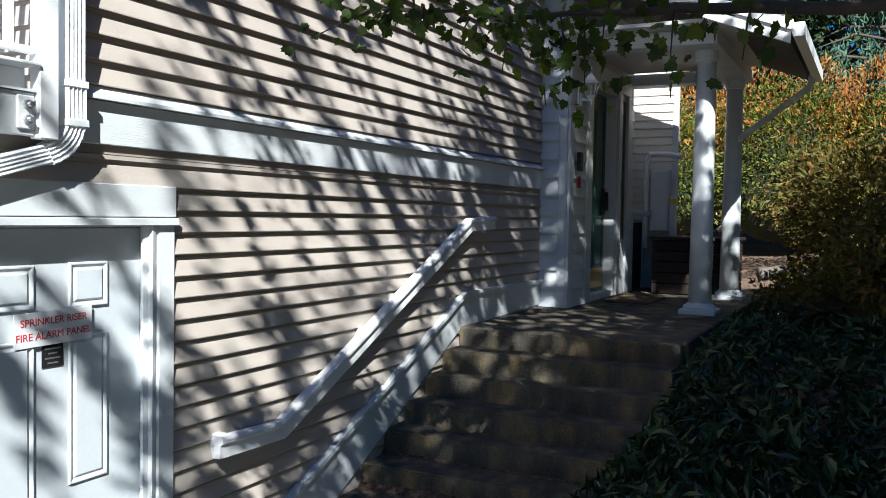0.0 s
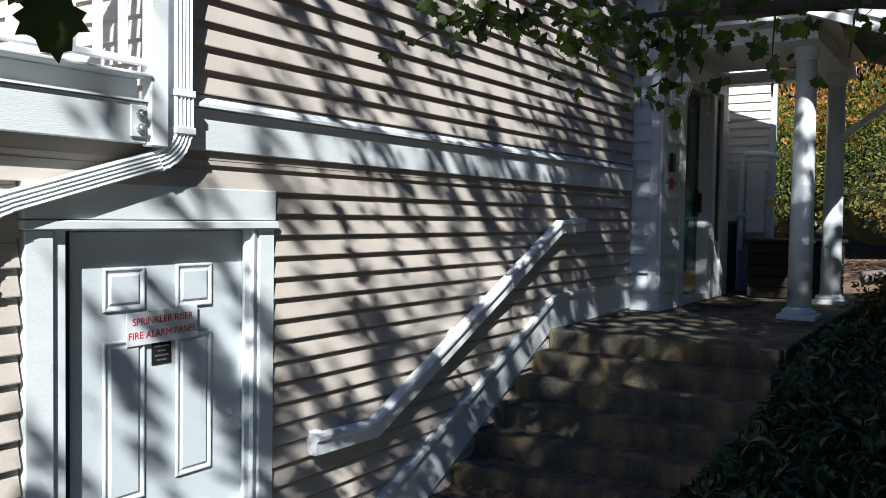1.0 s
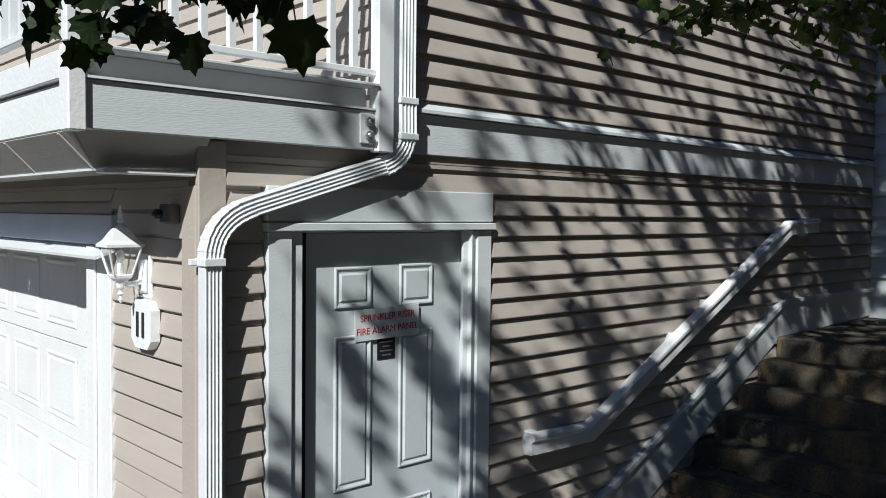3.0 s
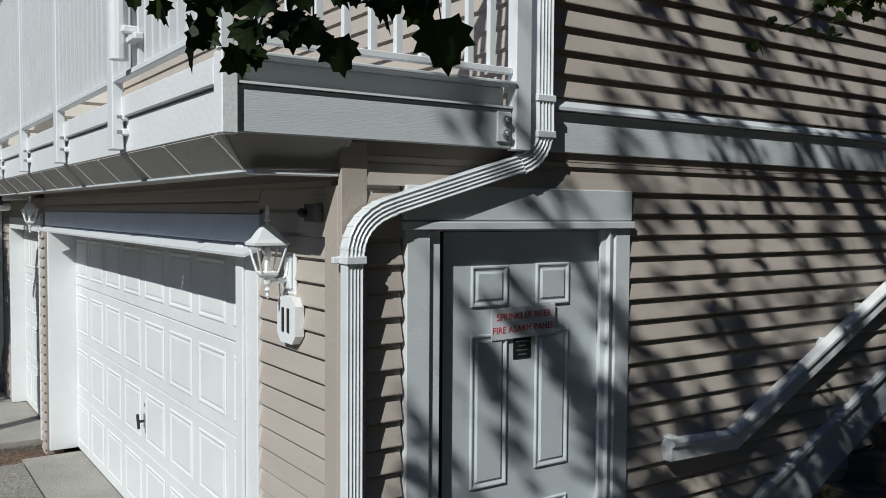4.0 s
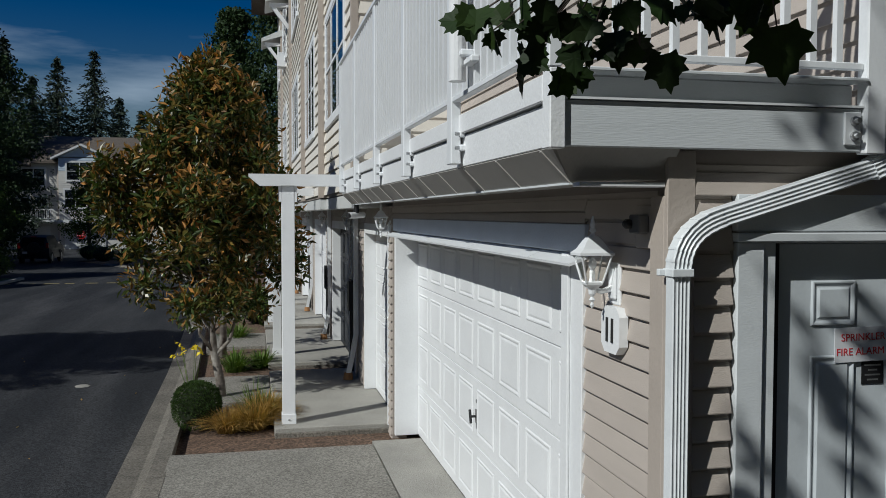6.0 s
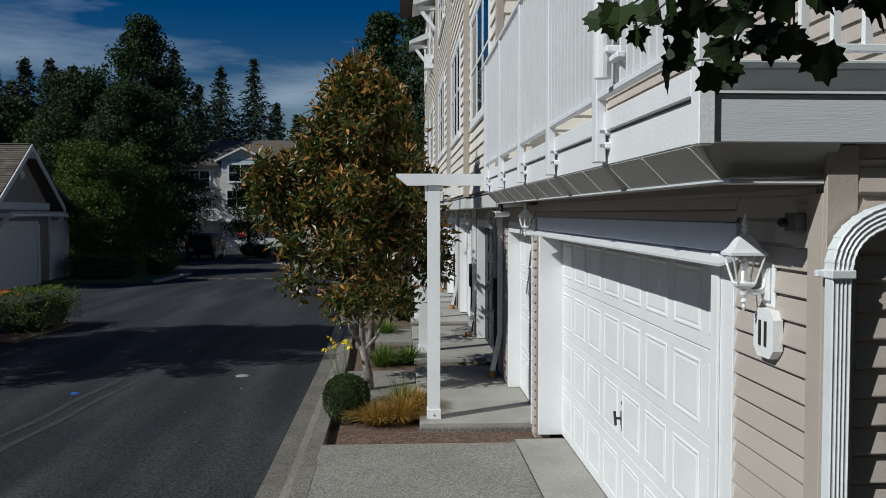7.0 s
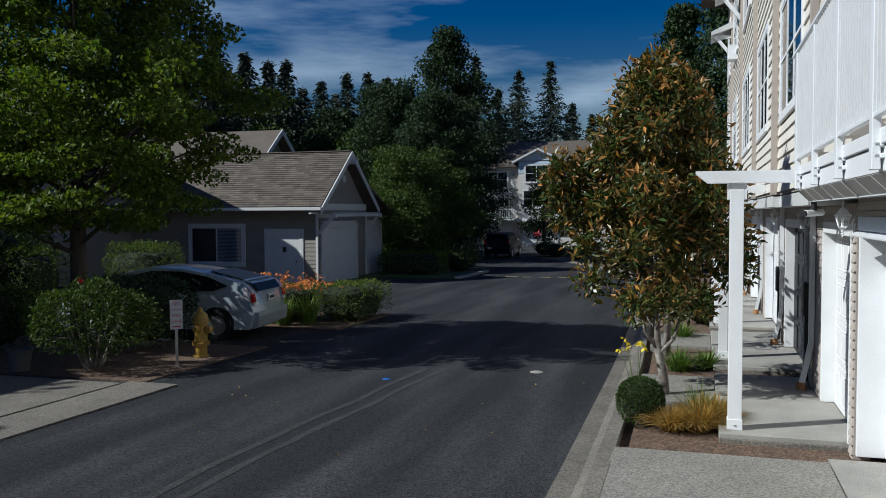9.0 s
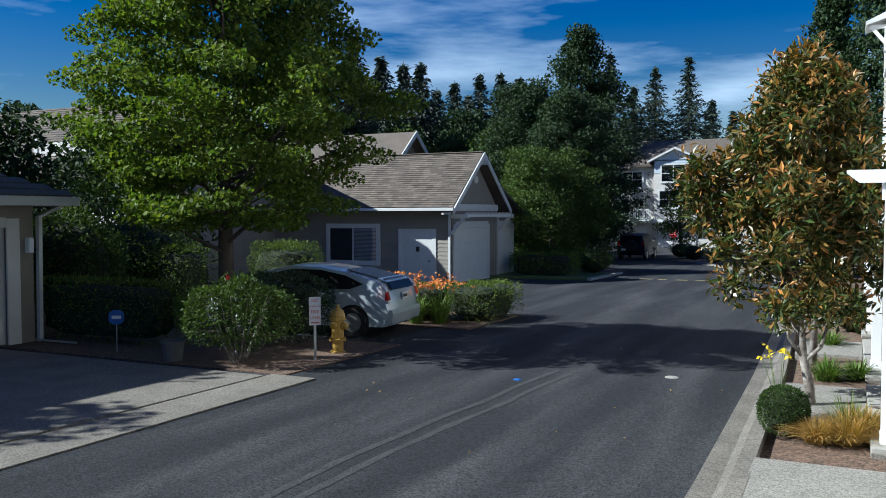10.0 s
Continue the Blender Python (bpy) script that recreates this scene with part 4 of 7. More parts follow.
# garage fronts of the next homes: wall from, opening from, to, wall to
FRONTS = [(6.202, 6.40, 8.36, 10.2, WHITE), (10.2, 10.3, 13.1, 14.6, CAR_DARK), (14.6, 14.7, 17.8, 19.6, WHITE), (19.6, 19.7, 23.4, 27.0, WHITE)]
for k, (ya, da, db, yb, leaf_mat) in enumerate(FRONTS):
    gz = ground_z(da) + 0.155
    bump = structure(f"wall_lower_{k + 1}", boxes((0.0, 0.15, ya, da, -0.9, 2.44), (0.0, 0.15, db + 0.03, yb, -0.9, 2.44), (0.0, 0.15, da, db + 0.03, 2.12, 2.44), (0.32, 0.42, ya, yb, -0.9, 2.6)), SIDING_CORE, "tan lap-sided wall between the garages", "wall")
    if k == 0:
        siding(bump, 0.0, da - 0.03, -90, da - ya - 0.032, -0.2, 2.44, SIDING, 0.0955, thick=0.026)
    siding(bump, 0.0, yb, -90, yb - db - 0.06, -0.5, 2.44, SIDING, 0.0955)
    siding(bump, 0.0, db, -90, db - da, 2.25, 2.44, SIDING, 0.095)
    structure(f"trim_lower_{k + 1}", boxes((-0.03, 0.16, db, db + 0.03, gz, 2.12), (-0.03, -0.001, db + 0.031, db + 0.06, gz, 2.12), (-0.03, 0.11, da - 0.03, da, gz, 2.12), (-0.034, -0.001, da, db, 2.12, 2.25), bevel=0.003), WHITE, "white casing round a garage door", "trim")
    garage_door("garage_door", 0.12, da + 0.005, db - 0.005, gz, 2.11 - gz, 4, 4, "narrower white sectional garage door with raised panels" if leaf_mat == WHITE else "near-black panelled door in a deep reveal", (da + 0.45, gz + 0.8), leaf_mat)
    y_d = (9.1, 13.4, 18.7, 24.2)[k]
    ds = thing("downspout", 0, y_d, 0, 0, "white downspout kicked out over a rusty shoe", "downspout", "downspouts along the garages")
    part("pipe", sweep(bmesh.new(), [(-0.06, 0, 2.5), (-0.06, 0, gz + 0.62), (-0.10, 0, gz + 0.38), (-0.17, 0, gz + 0.06)], [(-0.032, -0.04), (0.032, -0.04), (0.032, 0.04), (-0.032, 0.04)], side=(0, 1, 0)), SPOUT, ds)
    part("pipe", boxes((-0.045, -0.005, 0.09, 0.15, gz, 2.44), bevel=0.006), SIDING, ds)
    part("shoe", moved(lathe([(0.07, 0), (0.06, 0.09), (0.05, 0.10)], 12), -0.17, 0, gz - 0.01), RUST, ds)
    meter = thing("utility_meter", -0.001, y_d + 0.55, gz + 0.9, 0, "dark utility box and conduit on the wall", "meter", "meters along the garages")
    part("box", boxes((-0.11, 0.0, -0.13, 0.13, 0.0, 0.45), bevel=0.012), BLACK, meter)
    part("conduit", tube(bmesh.new(), [(-0.04, 0, 0.44), (-0.04, 0, 1.2)], 0.022, 8), STEEL, meter)
    part("conduit", tube(bmesh.new(), [(-0.05, 0.05, 0.01), (-0.05, 0.05, -0.9)], 0.03, 8), BLACK, meter)
structure("wall_end_far", boxes((-0.60, 12.0, 27.0, 27.2, -0.9, 9.3)), HOUSE_WHITE, "plain end wall of the terrace", "wall")
structure("roof_terrace", prism([(-1.5, 9.25), (-1.5, 9.4), (5.0, 12.6), (12.0, 9.4), (12.0, 9.2)], "y", -0.6, 27.6), SHINGLE, "brown shingle roof of the terrace", "roof")
structure("wall_back", boxes((11.8, 12.0, 0.2, 27.0, -0.9, 9.3), (1.1, 11.8, 6.88, 7.0, 2.6, 9.3), (0.92, 11.8, 0.16, 0.3, 6.8, 9.3), (8.95, 11.8, -0.02, 0.16, 1.5, 9.3), (0.92, 1.07, 0.3, 6.88, 6.8, 9.3)), HOUSE_WHITE, "plain rear wall of the terrace", "wall")
for bx_, yy in ((-0.60, 18.75), (-0.654, 23.7)):
    eb = thing("eave_bracket", bx_, yy, 6.95, 0, "white timber knee brace under a bay roof", "bracket", "eave brackets")
    part("arm", boxes((-0.46, 0.06, -0.05, 0.05, 0.50, 0.60), bevel=0.004), WHITE, eb)
    part("strut", sweep(bmesh.new(), [(0.02, 0, 0.0), (-0.38, 0, 0.52)], [(-0.045, -0.045), (0.045, -0.045), (0.045, 0.045), (-0.045, 0.045)], side=(0, 1, 0)), WHITE, eb)
    part("roof", prism([(-0.55, 0.60), (-0.55, 0.70), (0.1, 1.0), (0.1, 0.8)], "y", -0.15, 1.2), HOUSE_TRIM, eb)
ac = thing("air_conditioner", -0.63, 21.0, 6.35, 0, "white window air conditioner", "air conditioner")
part("case", boxes((-0.18, 0.2, -0.24, 0.24, 0, 0.38), bevel=0.01), WHITE, ac)
part("grille", boxes(*[(-0.186, -0.18, -0.2, 0.2, 0.05 + i * 0.05, 0.08 + i * 0.05) for i in range(6)]), HOUSE_TRIM, ac)

# raised pads before the doors
for k, (ya, yb) in enumerate(((6.52, 10.0), (10.95, 15.0), (16.3, 20.2), (21.4, 26.4))):
    g = ground_z(ya)
    structure(f"pavement_{k + 1}", boxes((-1.24, 0.27, ya, yb, g - 0.2, g + 0.15), bevel=0.012), CONCRETE, "raised concrete pad before a garage", "pavement")
    structure(f"pavement_drive_{k + 1}", boxes((kerb_x(ya) + 0.47, -1.25, yb - 1.75, yb + 0.05, g - 0.25, g + 0.075)), AGGREGATE, "exposed aggregate strip across the verge", "pavement")
    structure(f"kerb_pad_{k + 1}", boxes((-1.238, 0.268, ya - 0.055, ya - 0.004, g - 0.2, g + 0.10), bevel=0.006), KERB, "worn concrete edge of a pad", "kerb")

# ---- downspout across the corner ----
ds = thing("downspout", 0.0, 0.0, 0.0, 0, "white ribbed downspout bending round the door to the corner", "downspout")
RIBS = [(-0.042, -0.031), (0.042, -0.031), (0.042, 0.026), (0.036, 0.031), (0.030, 0.026), (0.022, 0.026), (0.017, 0.031), (0.012, 0.026), (0.004, 0.026), (0.0, 0.031), (-0.004, 0.026), (-0.012, 0.026), (-0.017, 0.031), (-0.022, 0.026), (-0.030, 0.026), (-0.036, 0.031), (-0.042, 0.026)]
RIBS = [(-a, -b) for a, b in RIBS]


def spout_pts(points):
    return [(x, -0.07, z) for x, z in points]


def spout(name, points, k=1.0):
    """A stretch of pipe in the plane of the wall, ribs outwards."""
    bm = bmesh.new()
    rings = []
    pts = [Vector((x, 0, z)) for x, z in points]
    for i, p in enumerate(pts):
        way = (pts[min(i + 1, len(pts) - 1)] - pts[max(i - 1, 0)]).normalized()
        across = Vector((-way.z, 0, way.x))
        rings.append([bm.verts.new((p.x + across.x * c * k, -0.07 + d * k, p.z + across.z * c * k)) for c, d in RIBS])
    n = len(RIBS)
    for r, s in zip(rings, rings[1:]):
        for i in range(n):
            bm.faces.new((r[i], r[(i + 1) % n], s[(i + 1) % n], s[i]))
    bm.faces.new(rings[0])
    bm.faces.new(rings[-1][::-1])
    bmesh.ops.recalc_face_normals(bm, faces=bm.faces[:])
    return part(name, bm, SPOUT, ds)


def bend(a, b, c, n=7):
    a, b, c = Vector(a), Vector(b), Vector(c)
    return [tuple(((1 - t) ** 2 * a + 2 * t * (1 - t) * b + t * t * c)) for t in [i / n for i in range(n + 1)]]


spout("pipe", [(0.856, 6.6), (0.856, 2.78)])
spout("pipe", [(0.858, 2.80), (0.860, 2.66)], 1.06)
up_bend = bend((0.860, 2.67), (0.862, 2.575), (0.745, 2.530))
spout("elbow", up_bend, 0.98)
spout("pipe", [(0.77, 2.540), (0.13, 2.352)], 0.84)
low_bend = bend((0.15, 2.357), (-0.008, 2.312), (-0.010, 2.17))
spout("elbow", low_bend, 0.88)
spout("pipe", [(-0.010, 2.19), (-0.010, 0.02)], 0.80)
for pts, fat in ((up_bend, 1.02), (low_bend, 0.92)):
    for i in range(1, len(pts) - 1):
        a, b = Vector((pts[i][0], 0, pts[i][1])), Vector((pts[i + 1][0], 0, pts[i + 1][1]))
        c = a.lerp(b, 0.25)
        spout("crimp", [(a.x, a.z), (c.x, c.z)], fat)
for x, z, w in ((-0.010, 2.165, 0.041), (0.858, 2.80, 0.050), (0.860, 2.655, 0.050)):
    part("strap", boxes((x - w, x + w, -0.106, -0.03, z - 0.014, z + 0.014), (x - w - 0.023, x - w + 0.002, -0.05, -0.03, z - 0.012, z + 0.012), bevel=0.003), SPOUT, ds)

# ---- porch ----
wall_e = structure("wall_entry", boxes((6.0, 6.60, -0.27, 0.0, 1.5, 4.9), (8.02, 8.24, -0.27, 0.0, 1.5, 4.9), (6.60, 8.02, -0.27, 0.0, 3.62, 4.9), (6.60, 8.02, -0.05, 0.0, 1.5, 3.62), (5.98, 8.9, 0.0, 0.15, 1.2, 6.8), (8.9, 9.05, -0.62, 0.15, 1.5, 5.2)), HOUSE_WHITE, "pale board-sided entry bay", "wall")
siding(wall_e, 6.0, -0.02, -90, 0.17, 1.52, 4.88, TRIM, 0.168, thick=0.036)
siding(wall_e, 6.09, -0.27, 0, 0.36, 1.52, 4.88, TRIM, 0.168, thick=0.036)
siding(wall_e, 8.9, -0.02, -90, 0.56, 2.14, 5.2, CREAM, 0.098)
siding(wall_e, 8.03, -0.27, 0, 0.2, 1.52, 3.6, TRIM, 0.168, thick=0.02)
structure("trim_entry", boxes((5.976, 6.09, -0.30, -0.272, 1.515, 4.9), (5.974, 5.999, -0.27, -0.19, 1.515, 4.9), (8.875, 8.898, -0.645, -0.58, 1.52, 5.2), bevel=0.003), TRIM, "pale corner boards of the entry bay", "trim")
ed = thing("door_2", 7.1, -0.16, 1.515, 0, "dark teal front door with a brass kick plate, shut", "door", "", "structure")
part("casing", boxes((-0.62, -0.46, -0.145, -0.111, 0, 2.16), (0.46, 0.58, -0.145, -0.111, 0, 2.16), (0.82, 0.93, -0.145, -0.111, 0, 2.16), (-0.62, 0.93, -0.145, -0.111, 2.162, 2.33), bevel=0.004), TRIM, ed)
part("jamb", boxes((-0.46, -0.44, -0.11, 0.06, 0, 2.16), (0.44, 0.52, -0.11, 0.06, 0, 2.16), (0.52, 0.90, 0.05, 0.06, 0.0, 0.7), (-0.44, 0.44, -0.11, 0.06, -0.01, 0.06), (0.46, 0.9, -0.12, 0.0, 0.0, 0.6)), WHITE, ed)
lf = panel_door(ed, -0.44, 0.44, 0.0, 0.07, 2.15, [(-0.34, -0.05, 0.3, 0.85), (0.05, 0.34, 0.3, 0.85), (-0.34, -0.05, 1.0, 1.95), (0.05, 0.34, 1.0, 1.95)], TEAL)
part("kick_plate", boxes((-0.40, 0.40, -0.008, -0.001, 0.10, 0.30)), BRASS, lf)
part("latch", boxes((0.30, 0.38, -0.03, -0.001, 0.86, 1.14), (0.32, 0.36, -0.07, -0.03, 0.9, 1.1), bevel=0.006), BLACK, lf)
part("glass", boxes((0.60, 0.80, -0.09, -0.085, 0.62, 2.14)), PANE, ed)
part("room", boxes((0.58, 0.82, -0.04, -0.03, 0.62, 2.14)), ROOM, ed)
porch = structure("roof_porch", prism([(-2.12, 3.76), (-2.12, 3.85), (0.0, 4.68), (0.0, 4.58)], "x", 5.70, 7.98), SHINGLE, "shingled lean-to porch roof", "roof")
part("rake", prism([(-2.14, 3.70), (-2.14, 3.84), (0.0, 4.67), (0.0, 4.52)], "x", 5.655, 5.70), WHITE, porch, "white rake board")
part("rake", prism([(-2.16, 3.79), (-2.16, 3.87), (0.0, 4.70), (0.0, 4.62)], "x", 5.63, 5.655), WHITE, porch)
part("gutter", sweep(bmesh.new(), [(5.64, -2.19, 3.80), (8.0, -2.19, 3.80)], [(-0.05, -0.055), (0.03, -0.055), (0.06, 0.03), (0.06, 0.05), (-0.05, 0.05)]), WHITE_METAL, porch)
structure("ceiling_porch", boxes((5.72, 7.96, -2.08, -0.28, 3.93, 3.96)), HOUSE_TRIM, "painted board ceiling of the porch", "ceiling")
structure("trim_porch_beam", boxes((5.95, 8.20, -1.55, -1.27, 3.80, 3.925), (5.95, 6.14, -1.27, -0.31, 3.80, 3.925), (8.0, 8.2, -1.27, -0.28, 3.80, 3.925), bevel=0.005), TRIM, "pale beam round the porch on its columns", "trim")
col = thing("porch_column", 6.29, -1.41, 1.513, 0, "round white porch column on a square plinth", "column", "porch columns")
part("plinth", boxes((-0.155, 0.155, -0.155, 0.155, 0, 0.045), bevel=0.005), TRIM, col)
part("base", lathe([(0.138, 0.045), (0.143, 0.06), (0.138, 0.075), (0.115, 0.085), (0.106, 0.10)], 24), TRIM, col, smooth=False)
part("shaft", lathe([(0.099, 0.10), (0.095, 0.8), (0.082, 2.18)], 24), TRIM, col, smooth=True)
part("capital", lathe([(0.082, 2.18), (0.094, 2.19), (0.092, 2.205), (0.10, 2.215), (0.10, 2.287)], 24), TRIM, col)
copy_thing(col, pose(7.93, -1.41, 1.513))
pd = thing("downspout", 7.75, -2.16, 3.76, 0, "white downspout slanting from the porch gutter to a column", "downspout")
part("pipe", sweep(bmesh.new(), [(0, 0, 0.02), (0.0, 0.02, -0.10), (0.13, 0.66, -0.56), (0.18, 0.75, -0.66), (0.18, 0.75, -2.20)], [(-0.028, -0.028), (0.028, -0.028), (0.028, 0.028), (-0.028, 0.028)], side=(1, 0, 0)), TRIM, pd)
sb = thing("storage_box", 8.5, -0.98, 1.513, 0, "low dark brown wooden storage box on the porch", "box")
for i in range(5):
    part("plank", boxes((-0.42, 0.42, -0.42, 0.42, 0.01 + i * 0.118, 0.118 + i * 0.118), bevel=0.004), DARK_WOOD, sb)
part("lid", boxes((-0.45, 0.45, -0.45, 0.45, 0.60, 0.635), bevel=0.006), DARK_WOOD, sb)
cb = thing("utility_cabinet", 8.86, -0.45, 2.2, 0, "white utility pipes and cabinet on the end wall", "cabinet")
part("cabinet", boxes((-0.12, 0.04, -0.12, 0.09, 0.0, 0.72), bevel=0.012), WHITE, cb)
part("pipe", tube(bmesh.new(), [(-0.16, 0.13, -0.2), (-0.16, 0.13, 0.82), (-0.15, 0.09, 0.9), (-0.15, -0.1, 0.9), (-0.15, -0.28, 0.87)], 0.032, 10), WHITE, cb)
part("pipe", tube(bmesh.new(), [(-0.16, 0.34, 0.20), (-0.16, 0.05, 0.20)], 0.04, 10), HEADER, cb)
part("post", boxes((-0.14, -0.07, -0.22, -0.15, -0.1, 0.42), bevel=0.006), WHITE, cb)
part("tape", boxes((-0.146, -0.064, -0.226, -0.144, 0.32, 0.38)), PEACH, cb)
# the dark of a narrow framed opening is painted as a near-black panel
gap = thing("door_3", 8.55, -0.262, 1.515, 0, "near-black panel for a narrow framed opening beside the entry", "door", "", "structure")
part("leaf", boxes((-0.24, 0.24, 0.0, 0.05, 0, 0.78)), ROOM, gap)
part("casing", boxes((-0.3, -0.24, -0.02, 0.05, 0, 0.82), (0.24, 0.28, -0.02, 0.05, 0, 0.82), (-0.3, 0.28, -0.02, 0.05, 0.82, 0.9)), TRIM, gap)
dm = thing("doormat", 7.15, -0.62, 1.514, 0, "brown coir doormat before the front door", "doormat")
part("mat", boxes((-0.38, 0.38, -0.22, 0.22, 0, 0.018), bevel=0.006), DOORMAT, dm)
kp = thing("intercom", 6.20, -0.302, 2.72, 0, "small black intercom with a red tag", "intercom")
part("case", boxes((-0.045, 0.045, -0.035, 0.0, 0.05, 0.22), bevel=0.006), BLACK, kp)
part("tag", boxes((-0.02, 0.03, -0.020, 0.0, -0.11, 0.0), bevel=0.004), RED_INK, kp)

# ---- lanterns and small fittings by the garage ----
lantern = thing("wall_lantern", -0.145, 0.43, 2.095, 0, "white cast wall lantern with clear glass panes", "lantern", "wall lanterns")
part("roof", lathe([(0.135, 0.128), (0.135, 0.140), (0.100, 0.158), (0.065, 0.195), (0.035, 0.218), (0.010, 0.224)], square=True), WHITE_METAL, lantern)
part("finial", lathe([(0.016, 0.22), (0.010, 0.235), (0.020, 0.245), (0.012, 0.258), (0.015, 0.275), (0.004, 0.315)], 10), WHITE_METAL, lantern)
part("floor", lathe([(0.030, -0.030), (0.062, -0.012), (0.066, 0.0), (0.060, 0.004)], square=True), WHITE_METAL, lantern)
for sx, sy in ((1, 1), (1, -1), (-1, 1), (-1, -1)):
    part("bar", tube(bmesh.new(), [(0.045 * sx, 0.045 * sy, 0.0), (0.083 * sx, 0.083 * sy, 0.130)], 0.006, 6), WHITE_METAL, lantern)
for q in range(4):
    bm = bmesh.new()
    vs = [bm.verts.new(p) for p in ((-0.042, -0.044, 0.004), (0.042, -0.044, 0.004), (0.079, -0.082, 0.129), (-0.079, -0.082, 0.129), (-0.042, -0.042, 0.004), (0.042, -0.042, 0.004), (0.079, -0.080, 0.129), (-0.079, -0.080, 0.129))]
    for f in ((0, 1, 2, 3), (7, 6, 5, 4), (0, 4, 5, 1), (1, 5, 6, 2), (2, 6, 7, 3), (3, 7, 4, 0)):
        bm.faces.new([vs[i] for i in f])
    pane = part("pane", moved(bm, rz=90 * q), LAMP_GLASS, lantern)
    pane.visible_shadow = False
part("socket", lathe([(0.016, 0.004), (0.016, 0.05), (0.013, 0.055)], 10), WHITE, lantern)
part("bulb", lathe([(0.010, 0.055), (0.022, 0.075), (0.024, 0.09), (0.014, 0.11), (0.003, 0.116)], 10), SIGN_WHITE, lantern, smooth=True)
part("drop", lathe([(0.004, -0.125), (0.012, -0.11), (0.006, -0.095), (0.018, -0.085), (0.008, -0.07), (0.020, -0.055), (0.022, -0.035), (0.030, -0.028)], 10), WHITE_METAL, lantern)
part("arm", tube(bmesh.new(), [(0.0, 0.0, -0.03), (0.05, -0.0, -0.045), (0.10, 0.0, -0.035), (0.13, 0.0, -0.01)], 0.014, 8), WHITE_METAL, lantern)
part("backplate", boxes((0.105, 0.125, -0.055, 0.055, -0.085, 0.075), bevel=0.01), WHITE_METAL, lantern)
part("mount", boxes((0.126, 0.144, -0.085, 0.085, -0.11, 0.095), bevel=0.006), WHITE, lantern)
lantern.scale = (0.76, 0.57, 0.84)
lantern.location.x = -0.12
copy_thing(lantern, pose(6.03, -0.46, 3.43, 0, 0, 90))
for y_l in (6.27, 9.75, 14.4, 19.3):
    copy_thing(lantern, pose(-0.12, y_l, 2.22))

plq = thing("house_plaque", 0.0, 0.40, 1.905, 0, "white octagonal house plaque with dark digits", "plaque")
oct_ = [(-0.088, -0.058), (-0.055, -0.092), (0.055, -0.092), (0.088, -0.058), (0.088, 0.058), (0.055, 0.092), (-0.055, 0.092), (-0.088, 0.058)]
part("slab", prism(oct_, "x", -0.055, -0.018), WHITE, plq)
for yy in (-0.024, 0.026):
    part("bar", boxes((-0.060, -0.0555, yy - 0.008, yy + 0.008, -0.048, 0.048)), BLACK_INK, plq)
bell = thing("outlet_box", -0.018, 0.165, 2.33, 0, "small grey weatherproof box with a black knob", "outlet")
part("backing", boxes((-0.012, 0.0, -0.075, 0.065, -0.09, 0.07), bevel=0.003), SIDING, bell)
part("box", boxes((-0.055, -0.013, -0.05, 0.035, -0.035, 0.035), bevel=0.005), TERRACOTTA, bell)
part("knob", moved(lathe([(0.018, 0), (0.018, 0.02), (0.008, 0.03)], 10), -0.055, 0.02, 0.0, 0, -90), BLACK, bell)
cctv = thing("security_camera", -0.36, 6.7, 2.36, 0, "small white security camera with a black lens under the soffit", "camera")
part("body", tube(bmesh.new(), [(0.12, 0.10, 0.0), (-0.06, -0.06, -0.01)], 0.035, 12), WHITE, cctv)
part("lens", tube(bmesh.new(), [(-0.06, -0.06, -0.01), (-0.075, -0.073, -0.011)], 0.030, 12), BLACK, cctv)
part("mount", tube(bmesh.new(), [(0.03, 0.02, 0.02), (0.03, 0.02, 0.20)], 0.03, 10), BLACK, cctv)

# ---- pergola ----
for k, yy in enumerate((6.75, 11.74, 16.8, 21.9)):
    g = ground_z((6.52, 10.95, 16.3, 21.4)[k]) + 0.15
    pg = thing("pergola", -1.08, yy, g, 0, "white timber pergola post with paired beams", "pergola", "pergola bays along the garages")
    part("post", boxes((-0.07, 0.07, -0.07, 0.07, 0.0, 2.70 - g), bevel=0.004), WHITE, pg)
    part("foot", boxes((-0.078, 0.078, -0.078, 0.078, 0.0, 0.11), bevel=0.003), WHITE, pg)
    part("bolt", moved(lathe([(0.012, 0), (0.012, 0.008), (0.006, 0.012)], 8), 0.0, -0.078, 0.05, 90), STEEL, pg)
    for s in (-0.112, 0.074):
        part("beam", prism([(-0.42, 2.80 - g), (-0.42, 2.775 - g), (-0.30, 2.675 - g), (0.61, 2.675 - g), (0.61, 2.80 - g)], "y", s, s + 0.038), WHITE, pg)
    for sx in (-0.098, 0.072):
        part("block", boxes((sx, sx + 0.026, -0.068, 0.068, 2.50 - g, 2.672 - g)), WHITE, pg)

